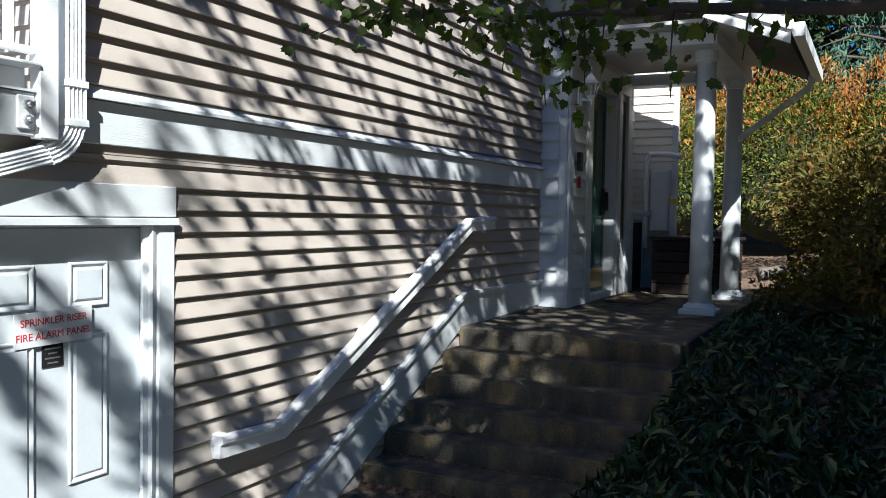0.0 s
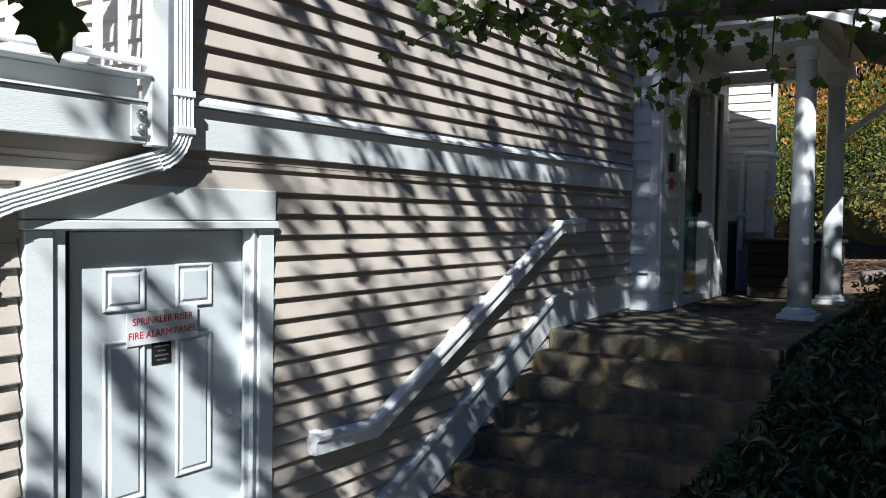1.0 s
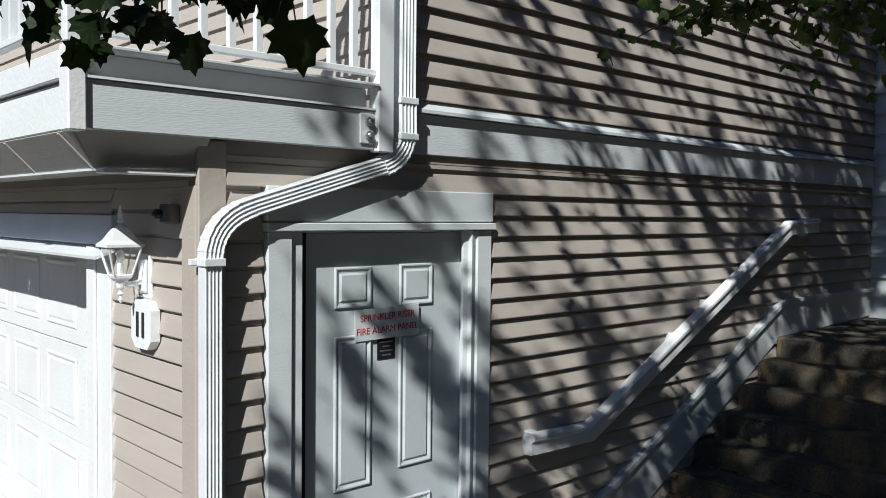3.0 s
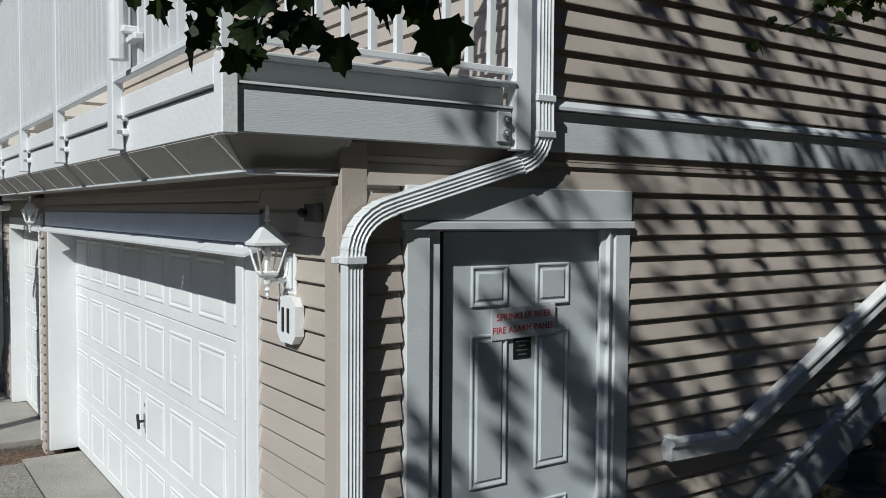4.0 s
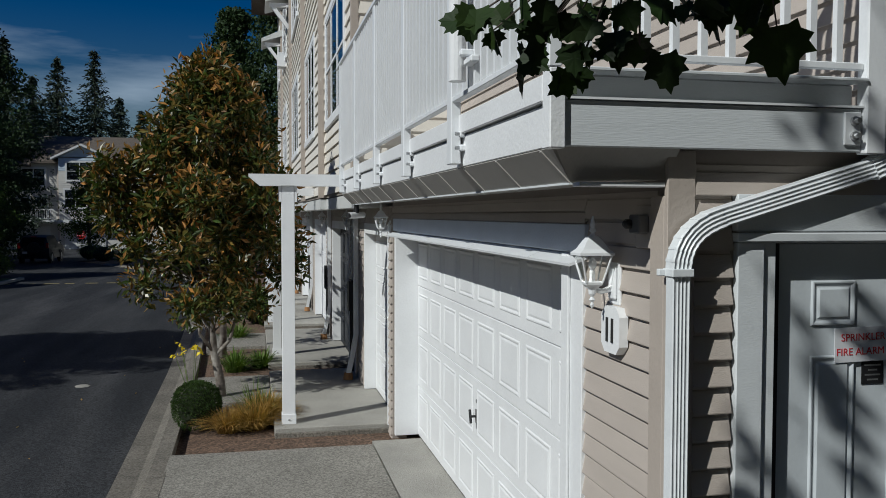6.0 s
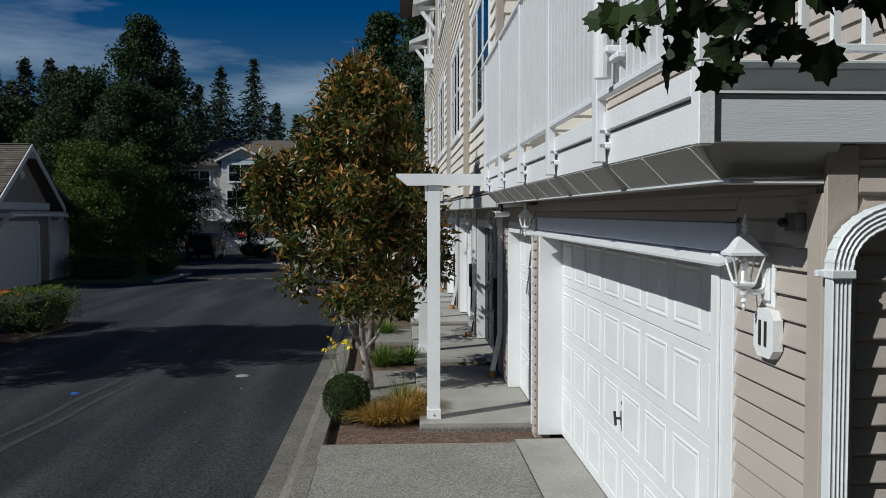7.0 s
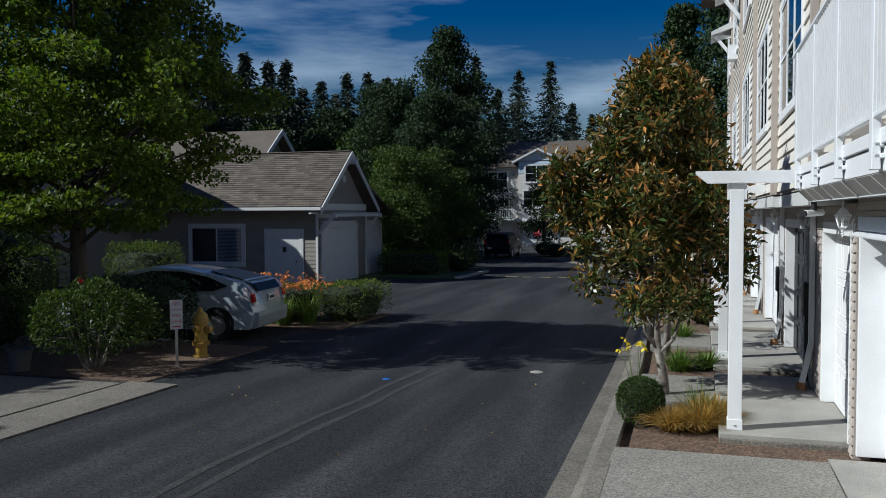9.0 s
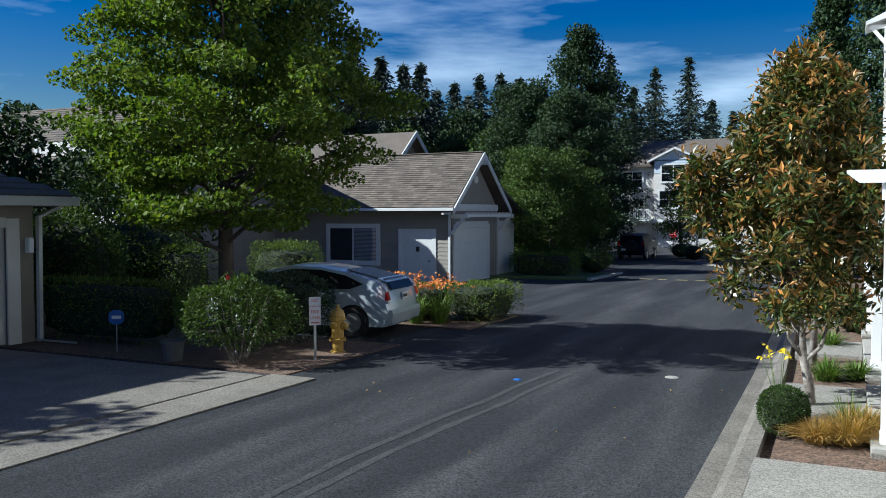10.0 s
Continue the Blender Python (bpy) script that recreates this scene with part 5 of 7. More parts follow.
# ---- planting by the porch ----
def mound(name, label, x0, x1, y0, y1, top, n, leaf, material, seed, aspect=0.4, depth=0.35, category="shrubs"):
    """Low dense shrubs over a patch of ground: leaves on and below a lumpy skin top(x, y)."""
    rng = np.random.default_rng(seed)
    ob = thing(name, (x0 + x1) / 2, (y0 + y1) / 2, 0, 0, label, category)
    ob["kind"] = "stuff"
    px, py = rng.uniform(x0, x1, n), rng.uniform(y0, y1, n)
    py = py + np.array([0.30 * noise.noise(Vector((a * 1.7, 5.0, 0))) + 0.12 * noise.noise(Vector((a * 5.0, 9.0, 0))) for a in px]) * ((py - y0) / (y1 - y0)) ** 2
    px = px + np.array([0.35 * noise.noise(Vector((2.0, b * 1.5, 0))) + 0.15 * noise.noise(Vector((7.0, b * 4.5, 0))) for b in py]) * (1 - (px - x0) / (x1 - x0)) ** 3
    pz = np.array([top(a, b) for a, b in zip(px, py)]) - depth * rng.uniform(size=n) ** 2.5
    at = np.stack([px - (x0 + x1) / 2, py - (y0 + y1) / 2, pz], 1)
    leaves("foliage", at, leaf, material, rng, ob, aspect, 0.9, None, 0.0)
    # near-black sheet under the skin paints the shade between the leaves
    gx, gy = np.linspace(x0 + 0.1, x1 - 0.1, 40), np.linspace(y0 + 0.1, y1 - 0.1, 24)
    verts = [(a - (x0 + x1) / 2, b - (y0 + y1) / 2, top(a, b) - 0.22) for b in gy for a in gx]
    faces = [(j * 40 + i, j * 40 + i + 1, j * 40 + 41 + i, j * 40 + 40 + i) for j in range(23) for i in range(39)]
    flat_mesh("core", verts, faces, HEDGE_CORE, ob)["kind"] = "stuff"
    return ob


def shrub_top(x, y):
    lump = 0.16 * noise.noise(Vector((x * 1.9, y * 1.9, 3.0))) + 0.08 * noise.noise(Vector((x * 5.1, y * 5.1, 7.0)))
    edge = min(1.0, max(0.0, (y + 1.80) / 0.45))
    return 1.10 + 0.10 * min(max(x - 1.2, 0.0), 4.2) - 0.55 * edge - 0.9 * max(0.0, 1.75 - x) + lump + 0.10 * min(0.0, y + 3.2)


mound("rhododendron_bed", "dense dark green rhododendron shrubs beside the steps", 1.25, 6.6, -4.6, -1.42, shrub_top, 21000, 0.115, SHRUB, 11, 0.32, 0.75)
mound("ground_cover", "dark leafy ground cover beyond the landing", 6.6, 9.6, -4.8, -1.75, lambda x, y: 1.60 + 0.05 * (x - 6) + 0.12 * noise.noise(Vector((x * 2, y * 2, 1.0))) + 0.35 * min(1.0, max(0.0, -1.8 - y)), 6000, 0.08, NANDINA, 12, 0.42)
bush("nandina_bush", "bronze and yellow-green nandina bush on the bank", 7.6, -2.75, 1.5, 1.15, 0.85, 0.80, 5200, 0.075, NANDINA, 21, core=False)
bush("nandina_bush", "loose shaded bush with yellowing leaves", 6.2, -3.1, 1.4, 0.9, 0.75, 0.62, 3600, 0.075, NANDINA, 22, core=False)
bush("barberry_bush", "dark reddish bush on the mulch bank", 10.4, -2.5, 1.7, 0.9, 1.1, 0.85, 3800, 0.07, NANDINA, 23, core=False)
for i, (hx, hy, hr) in enumerate(((12.4, 0.4, 1.25), (12.6, -1.4, 1.35), (12.7, -3.1, 1.3), (13.2, -5.0, 1.4))):
    hb = bush("photinia_hedge", "tall photinia hedge, olive green with red new growth", hx, hy, 1.75, 1.05, 1.25, hr, 18000, 0.082, PHOTINIA, 31 + i, "hedge", aspect=0.38, group="photinia hedge")
    rng = np.random.default_rng(60 + i)
    d = unit(rng.normal(size=(3200, 3)))
    d[:, 2] = np.abs(d[:, 2]) * 1.1 + 0.25
    leaves("new_growth", d * (1.07, 1.27, hr * 1.02) * rng.uniform(0.92, 1.06, (3200, 1)) + (0, 0, hr * 0.95), 0.072, PHOTINIA_TIP, rng, hb, 0.36, 0.4, d * 0.5 + (0, 0, 0.7), 0.0)
# weeping conifer above the hedge
wc = thing("weeping_conifer", 13.6, -3.0, 2.2, 0, "blue-green weeping cedar with hanging sprays", "tree")
rng = np.random.default_rng(77)
bm = bmesh.new()
tube(bm, [(0, 0, -0.5), (0.1, 0, 3), (0.2, 0.1, 6)], [0.16, 0.12, 0.03], 8)
sprays, ways = [], []
for i in range(70):
    a, z = rng.uniform(0, 2 * np.pi), rng.uniform(1.4, 5.6)
    r = rng.uniform(0.8, 2.3) * (1.15 - z / 7)
    tip = np.array([r * np.cos(a), r * np.sin(a), z])
    tube(bm, [(0.1, 0, z + 0.2), tuple(tip * (0.55, 0.55, 1) + (0, 0, 0.25)), tuple(tip)], [0.03, 0.02, 0.006], 5)
    for _ in range(7):
        s = rng.uniform(0.3, 1.0)
        k = 22
        drop = np.linspace(0, rng.uniform(0.4, 1.1), k)
        sprays.append(tip * (s, s, 1) + np.stack([0.05 * rng.normal(size=k), 0.05 * rng.normal(size=k), -drop + 0.2 * (1 - s)], 1))
part("trunk", bm, BARK_DARK, wc, smooth=True)
leaves("foliage", np.concatenate(sprays), 0.13, WEEPING, rng, wc, 0.3, 0.1, None, 1.6)
tree("background_tree", "dark leafy tree behind the hedge", 17, 1.0, 2.4, 9.0, 3.2, 1.0, 90, 70, 0.22, BROAD_DARK, BARK_DARK, 0.16, 5)
tree("background_tree", "dark leafy tree behind the hedge", 17.5, -3.4, 2.4, 9.0, 3.4, 0.8, 90, 70, 0.22, BROAD_DARK, BARK_DARK, 0.16, 6)
for i, (tx, ty) in enumerate(((21, -7.5), (22, -3.2), (21.5, 1.5), (20, 5.0))):
    tree("background_tree", "dense dark tree closing the view behind the hedge", tx, ty, 2.0, 10.0, 3.0, 0.3, 130, 110, 0.26, BROAD_DARK, BARK_DARK, 0.2, 160 + i, limbs=6, blob=0.7)
nb = thing("neighbour_house", 27.0, -2.4, 1.2, 0, "white house wall glimpsed through the trees", "house")
part("wall", boxes((0, 6, -4, 1.5, -1, 5)), HOUSE_WHITE, nb)
part("roof", prism([(-4.5, 5), (-1.25, 7), (2.0, 5)], "x", -0.4, 6.4), SHINGLE, nb)
log = thing("log", 9.4, -1.95, 1.66, 0, "weathered split log on the mulch", "log")
part("wood", tube(bmesh.new(), [(-0.1, 0.4, 0.05), (0.2, 0.0, 0.08), (0.5, -0.4, 0.06)], [0.08, 0.09, 0.06], 8), BARK, log, smooth=True)

# unseen trees added behind the walk to cut skylight on the side wall
for i, (tx, ty, th) in enumerate(((0.5, -14.5, 12), (5.0, -13.0, 13), (9.0, -11.5, 12), (13.0, -10.0, 12), (-4.0, -18.0, 13), (3.0, -19.0, 16), (10.0, -17.0, 16))):
    tree("background_tree", "unseen dark tree added behind the walk to cut skylight", tx, ty, 0.4, th, 3.2, 0.3, 120, 80, 0.34, BROAD_DARK, BARK_DARK, 0.2, 180 + i, limbs=6, blob=0.75, top=0.5)

# ---- maple over the camera ----
mt = thing("maple_tree", 2.4, -7.4, 0.9, 0, "spreading maple with lobed leaves hanging over the walk", "tree")
rng = np.random.default_rng(3)
off = Vector((2.4, -7.4, 0.9))
bm = bmesh.new()
tube(bm, [(0, 0, -0.6), (0.05, 0.0, 1.5), (-0.3, 0.1, 3.2), (-1.3, 0.4, 5.2), (-2.0, 0.6, 8.2)], [0.19, 0.16, 0.13, 0.09, 0.02], 10)
for tip in ((-6.8, 1.5, 5.6), (-4.9, -0.9, 6.4), (-1.6, 3.0, 5.6), (1.2, 1.8, 4.0), (-3.8, 4.2, 5.9), (-6.0, 4.0, 5.3), (-1.2, -1.6, 6.0)):
    p = Vector((-0.3, 0.1, 3.0))
    tube(bm, [p, p.lerp(Vector(tip), 0.5) + Vector((0, 0, 0.4)), Vector(tip)], [0.075, 0.045, 0.012], 7)
# low branch that reaches into view
BRANCH = [(2.3, -7.3, 2.5), (1.85, -4.6, 2.95), (1.78, -3.0, 3.02), (1.74, -2.55, 3.055), (1.68, -2.2, 3.055), (1.55, -1.92, 3.05), (1.42, -1.62, 3.03), (1.18, -1.28, 3.04)]
knots, thick = [], []
for i in range(29):
    f = i / 4
    k = min(int(f), 6)
    q = Vector(BRANCH[k]).lerp(Vector(BRANCH[k + 1]), f - k)
    knots.append(q - off + Vector((0, 0, 0.022 * noise.noise(q * 4.0) + 0.010 * noise.noise(q * 13.0))))
    thick.append(float(np.interp(f, range(8), [0.048, 0.036, 0.028, 0.024, 0.019, 0.013, 0.008, 0.004])) * (1 + 0.18 * noise.noise(q * 17.0)))
tube(bm, knots, thick, 9)
TIPS = [(1.02, -1.06, 2.93), (1.12, -1.17, 2.95), (1.31, -1.52, 2.92), (1.36, -1.68, 2.95), (1.45, -1.80, 2.87), (1.44, -1.74, 2.72), (1.50, -1.92, 2.95), (1.60, -2.13, 2.89), (1.64, -2.36, 2.87), (1.22, -1.36, 2.98), (1.38, -1.60, 2.84), (1.5, -1.86, 2.78)]
near = []
for k, tip in enumerate(TIPS):
    tip = Vector(tip)
    root = min((Vector(BRANCH[i]).lerp(Vector(BRANCH[i + 1]), f) for i in range(3, 7) for f in (0, 0.25, 0.5, 0.75)), key=lambda q: (q - tip).length + 0.15 * abs(k % 3 - 1))
    mid = root.lerp(tip, 0.5) + Vector((0, 0, 0.05))
    tube(bm, [root - off, mid - off, tip - off], [0.005, 0.004, 0.002], 5)
    for _ in range(22):
        s = rng.uniform(0.10, 1.12)
        q = root.lerp(mid, s * 2) if s < 0.5 else mid.lerp(tip, s * 2 - 1)
        near.append(np.array(q - off) + rng.normal(size=3) * (0.07, 0.07, 0.04))
# a second spray of twigs, nearer the balcony
SPRAY = [(-0.2, -3.6, 3.9), (-0.55, -1.9, 3.25), (-0.70, -1.36, 2.95), (-0.80, -1.21, 2.80)]
tube(bm, [Vector((2.2, -7.2, 3.9)) - off, Vector((0.6, -5.2, 4.3)) - off, *[Vector(p) - off for p in SPRAY]], [0.04, 0.03, 0.02, 0.011, 0.006, 0.003], 7)
TIPS_B = [(-1.038, -1.169, 2.731), (-0.98, -1.129, 2.721), (-0.939, -1.102, 2.78), (-0.938, -1.17, 2.728), (-0.89, -1.125, 2.7), (-0.879, -1.221, 2.74), (-0.917, -1.139, 2.682), (-0.804, -1.144, 2.761), (-0.814, -1.204, 2.683), (-0.774, -1.186, 2.766), (-0.777, -1.253, 2.704), (-0.735, -1.232, 2.767), (-0.712, -1.17, 2.706), (-0.722, -1.245, 2.683), (-0.805, -1.147, 2.656), (-0.682, -1.316, 2.765), (-0.629, -1.286, 2.768), (-0.563, -1.27, 2.786), (-0.572, -1.347, 2.759), (-0.518, -1.323, 2.767)]
dark = []
for tip in TIPS_B:
    tip, root = Vector(tip), Vector((-0.74, -1.28, 2.87))
    mid = root.lerp(tip, 0.5) + Vector((0, 0, 0.03))
    tube(bm, [root - off, mid - off, tip - off], [0.0035, 0.003, 0.0015], 5)
    for k in range(3):
        dark.append(np.array(tip - off) + rng.normal(size=3) * (0.020, 0.020, 0.014) * k)
lone = Vector((-0.501, -1.348, 2.709))
tube(bm, [Vector((-0.62, -1.42, 3.0)) - off, Vector((-0.52, -1.35, 2.80)) - off, lone - off], [0.003, 0.002, 0.0015], 5)
part("trunk", bm, BARK_DARK, mt, smooth=True)
maple_leaves("low_foliage", np.array(near), 0.053, MAPLE_LOW, rng, mt, 0.6)
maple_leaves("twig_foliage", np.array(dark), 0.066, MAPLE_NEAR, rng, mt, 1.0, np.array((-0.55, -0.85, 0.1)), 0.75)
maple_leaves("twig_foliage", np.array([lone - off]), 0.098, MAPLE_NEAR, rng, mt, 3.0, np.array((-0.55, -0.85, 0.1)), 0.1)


UP_SUN = -np.array([1.0, 0.565, -0.88])


def crown_over(n, xs, ys, zs, reach):
    """Clumps of the crown that stand between the sun and a stretch of the place."""
    a = np.stack([rng.uniform(*xs, n), rng.uniform(*ys, n), rng.uniform(*zs, n)], 1)
    return a + rng.uniform(*reach, (n, 1)) * UP_SUN


def hanging_sprays(n, xs, zs, reach, per, length):
    """Leafy twigs that hang slantwise up-sun of the side wall."""
    a = np.stack([rng.uniform(*xs, n), np.zeros(n), rng.uniform(*zs, n)], 1) + rng.uniform(*reach, (n, 1)) * UP_SUN
    way = np.array([0.50, 0.0, -0.86]) + rng.normal(size=(n, 3)) * (0.16, 0.16, 0.10)
    run = way * rng.uniform(*length, (n, 1))
    f = rng.uniform(-0.5, 0.5, (n, per, 1))
    out = rng.normal(size=(n, per, 3)) * 0.044 * (1.15 - np.abs(f) * 1.3)
    for p, r in zip(a, run):
        tube(twigs, [Vector(p - r * 0.5) - off, Vector(p + (0.02, 0, 0.03)) - off, Vector(p + r * 0.5) - off], [0.006, 0.004, 0.002], 4)
    return (a[:, None] + run[:, None] * f + out).reshape(-1, 3)


twigs = bmesh.new()
# last set: unseen clumps added to shade the drive and cut bounce
CLUMPS = ((crown_over(330, (1.6, 7.6), (-4.6, -0.75), (0.6, 2.6), (5.0, 9.0)), 48, (0.42, 0.42, 0.28)),
          (crown_over(64, (5.2, 7.0), (-0.5, 0.0), (1.6, 4.6), (5.2, 8.2)), 44, (0.34, 0.34, 0.24)),
          (np.stack([rng.uniform(-4.0, 2.2, 420), rng.uniform(-9.5, -3.6, 420), np.zeros(420)], 1), 46, (0.46, 0.42, 0.26)),
          (np.stack([rng.uniform(-6.0, -3.6, 150), rng.uniform(-7.2, -4.0, 150), rng.uniform(3.7, 4.9, 150)], 1), 46, (0.42, 0.36, 0.22)))
# unseen crown skirts behind and above the walk, added to cut skylight
skylight_skirts = CLUMPS[2][0]
skylight_skirts[:, 2] = 3.5 + rng.uniform(size=420) * np.maximum(0.3, 1.20 * -skylight_skirts[:, 1] - 3.5)
at = [np.repeat(c, k, 0) + rng.normal(size=(len(c) * k, 3)) * q for c, k, q in CLUMPS]
sprays = [hanging_sprays(46, (1.5, 5.2), (0.7, 3.2), (3.0, 5.4), 44, (0.7, 1.7)),
          hanging_sprays(30, (3.6, 6.2), (2.9, 5.2), (3.2, 5.6), 46, (0.8, 1.8)),
          hanging_sprays(30, (3.9, 6.0), (1.5, 2.9), (3.2, 5.6), 42, (0.6, 1.4)),
          hanging_sprays(11, (1.2, 3.6), (2.6, 4.6), (3.2, 5.0), 36, (0.8, 1.7)),
          hanging_sprays(13, (0.5, 1.5), (0.9, 2.2), (3.2, 5.0), 32, (0.5, 1.1)),
          hanging_sprays(14, (1.5, 2.6), (0.3, 1.15), (3.2, 5.0), 36, (0.5, 1.1)),
          hanging_sprays(4, (0.3, 1.5), (2.35, 2.75), (3.6, 5.2), 16, (0.3, 0.6))]
part("twigs", twigs, BARK_DARK, mt, smooth=True)
leaves("crown", np.concatenate(at) - np.array(off), 0.15, MAPLE, rng, mt, 0.85, 0.7)
leaves("crown", np.concatenate(sprays) - np.array(off), 0.082, MAPLE, rng, mt, 0.80, 0.7)

# ---- verge along the garages ----
mg = thing("magnolia_tree", -1.915, 8.7, -0.18, 0, "young southern magnolia with glossy leaves and bronze undersides", "tree")
mg.scale = (1.036, 1.036, 1.036)
rng = np.random.default_rng(8)
bm = bmesh.new()
tube(bm, [(0.06, 0, -0.2), (0.02, 0, 0.35), (-0.06, 0.02, 0.75), (-0.10, 0.05, 1.3), (-0.05, 0, 2.3), (0.0, 0, 3.8)], [0.072, 0.058, 0.050, 0.038, 0.026, 0.008], 9)
c = []
for i in range(92):
    z = 1.22 + 3.0 * rng.uniform() ** 0.95
    f = (z - 1.22) / 3.0
    r = (1.20 * (1 - f) ** 0.55 * min(1.0, 0.45 + f * 2.2) + 0.12) * rng.uniform(0.35, 1.05)
    a = rng.uniform(0, 2 * np.pi)
    c.append((r * np.cos(a) - 0.08, r * np.sin(a), z))
c = np.array(c)
c = np.concatenate([c, [(-1.28, -0.2, 2.75), (-1.22, -0.1, 2.45), (-1.05, -0.2, 2.9), (-0.95, -0.1, 2.6), (-1.3, -0.2, 3.0), (-1.0, 0.1, 2.3), (-0.9, -0.3, 2.05), (0.0, 0.0, 4.25), (0.05, 0, 4.05), (0.85, 0.1, 1.75), (0.9, 0, 2.1)]])
for q in c[::2]:
    s = Vector((-0.08, 0.03, max(0.95, q[2] - 0.6)))
    tube(bm, [s, s.lerp(Vector(q), 0.6) + Vector((0, 0, 0.06)), Vector(q)], [0.016, 0.010, 0.004], 6)
tube(bm, [(-0.05, 0.0, 0.66), (0.14, 0.05, 0.85), (0.26, 0.1, 1.3)], [0.03, 0.022, 0.012], 7)
tube(bm, [(-0.06, 0.0, 0.72), (-0.22, -0.05, 0.95), (-0.28, -0.1, 1.5)], [0.026, 0.018, 0.012], 7)
part("trunk", bm, BARK, mg, smooth=True)
per = 210
d = unit(rng.normal(size=(len(c) * per, 3)))
at = np.repeat(c, per, 0) + d * rng.uniform(0.05, 0.32, (len(d), 1))
leaves("crown", at, 0.122, MAGNOLIA, rng, mg, 0.36, 0.5, d * 0.9 + (0, 0, 0.2), 0.1)
d = unit(rng.normal(size=(len(c) * 34, 3)) + (0, 0, 0.55))
leaves("new_growth", np.repeat(c, 34, 0) + d * rng.uniform(0.22, 0.36, (len(d), 1)), 0.115, MAGNOLIA_TIP, rng, mg, 0.36, 0.5, d * 0.9, 0.0)
fl = []
for q in ((-1.15, -0.35, 2.05), (-0.62, -0.55, 3.05), (-0.75, -0.6, 1.55), (0.35, -0.75, 1.95)):
    fl.append(np.array(q) + rng.normal(size=(6, 3)) * 0.025)
leaves("flowers", np.concatenate(fl), 0.07, WHITE_FLOWER, rng, mg, 0.6, 0.8, None, -0.3)
bush("boxwood_ball", "clipped round boxwood ball at the trunk", -2.09, 7.18, -0.08, 0.27, 0.27, 0.28, 6500, 0.026, BOXWOOD, 41, boxy=0.04, uneven=0.1)
for i, (gx, gy, r, h) in enumerate(((-1.48, 6.98, 0.50, 0.36), (-1.74, 6.90, 0.40, 0.30), (-1.32, 7.25, 0.44, 0.42))):
    blades("ornamental_grass", "dry straw-coloured ornamental grass clump", gx, gy, -0.06, r, h, 700, STRAW, 51 + i, width=0.005)
blades("ornamental_grass", "a few green grass blades in the dry clump", -1.45, 7.3, -0.06, 0.50, 0.58, 150, BLADE, 55, width=0.004)
for i, (gx, gy, r, h) in enumerate(((-1.75, 10.9, 0.45, 0.48), (-1.35, 11.2, 0.40, 0.42), (-1.8, 14.6, 0.45, 0.5))):
    blades("daylily_clump", "green strap-leaved daylily clump", gx, gy, ground_z(gy) - 0.02, r, h, 260, BLADE, 61 + i, width=0.010)
yl = thing("yellow_daylilies", -2.22, 8.35, ground_z(8.4), 0, "a few yellow daylily flowers on thin stems", "flower")
bm = bmesh.new()
pts = []
for k in range(6):
    a = k * 1.1
    p = (0.16 * math.cos(a) - 0.05, 0.12 * math.sin(a), 0.72 + 0.05 * (k % 3))
    tube(bm, [(0, 0, 0), (p[0] * 0.5, p[1] * 0.5, 0.4), p], [0.004, 0.004, 0.003], 5)
    pts.append(np.array(p) + np.random.default_rng(k).normal(size=(5, 3)) * 0.022)
part("stem", bm, BLADE, yl)["kind"] = "stuff"
leaves("petals", np.concatenate(pts), 0.075, YELLOW_FLOWER, np.random.default_rng(1), yl, 0.55)
tree("street_tree", "slim tree in the verge further along", -2.0, 12.6, ground_z(12.6), 3.0, 0.75, 1.5, 26, 60, 0.12, MAGNOLIA, BARK, 0.055, 15, limbs=8, blob=0.22)
for i, (sx, sy, r) in enumerate(((-2.0, 17.5, 0.5), (-2.3, 21.0, 0.55), (-3.2, 27.0, 0.6), (-3.4, 31.0, 0.6), (-5.2, 39.5, 0.6), (-9.3, 49.0, 0.7), (-11.0, 52.0, 0.8), (-12.5, 56.0, 0.8))):
    bush("verge_shrub", "low rounded shrub beside the kerb", sx + 0.6, sy, ground_z(sy), r, r * 1.2, r * 0.75, 1500, 0.07, HEDGE, 81 + i, group="verge shrubs")

# ---- across the lane: driveway, bed, tree, car ----
def flat_slab(name, x0, x1, y0, y1, lift, material, label, category):
    bm = bmesh.new()
    v = [bm.verts.new((x, y, ground_z(y) + lift - d)) for d in (0.1, 0.0) for x, y in ((x0, y0), (x1, y0), (x1, y1), (x0, y1))]
    for q in ((3, 2, 1, 0), (4, 5, 6, 7), (0, 1, 5, 4), (1, 2, 6, 5), (2, 3, 7, 6), (3, 0, 4, 7)):
        bm.faces.new([v[i] for i in q])
    return structure(name, bm, material, label, category)


flat_slab("pavement_left_drive", -15.9, -9.47, 0.2, 7.55, 0.035, KERB, "aggregate concrete driveway across the lane", "driveway")
flat_slab("pavement_left_gutter", -9.45, -8.66, -8.0, 7.75, 0.025, KERB, "concrete gutter strip edging the lane", "kerb")
flat_slab("ground_bed", -16.0, -9.25, 7.8, 11.5, 0.02, MULCH, "mulched bed with shrubs across the lane", "ground")
flat_slab("ground_bed_far", -15.5, -9.05, 14.2, 17.6, 0.03, MULCH, "mulched bed with hedge and lilies", "ground")
flat_slab("ground_bed_left", -30.0, -16.0, -10.0, 17.4, 0.05, MULCH, "mulched yard behind the bed", "ground")
flat_slab("lawn", -18.0, -11.2, 31.2, 36.0, 0.10, GRASS, "small lawn island at the bend", "lawn")
flat_slab("kerb_island", -11.2, -11.0, 31.0, 36.2, 0.13, CONCRETE, "concrete kerb of the lawn island", "kerb")
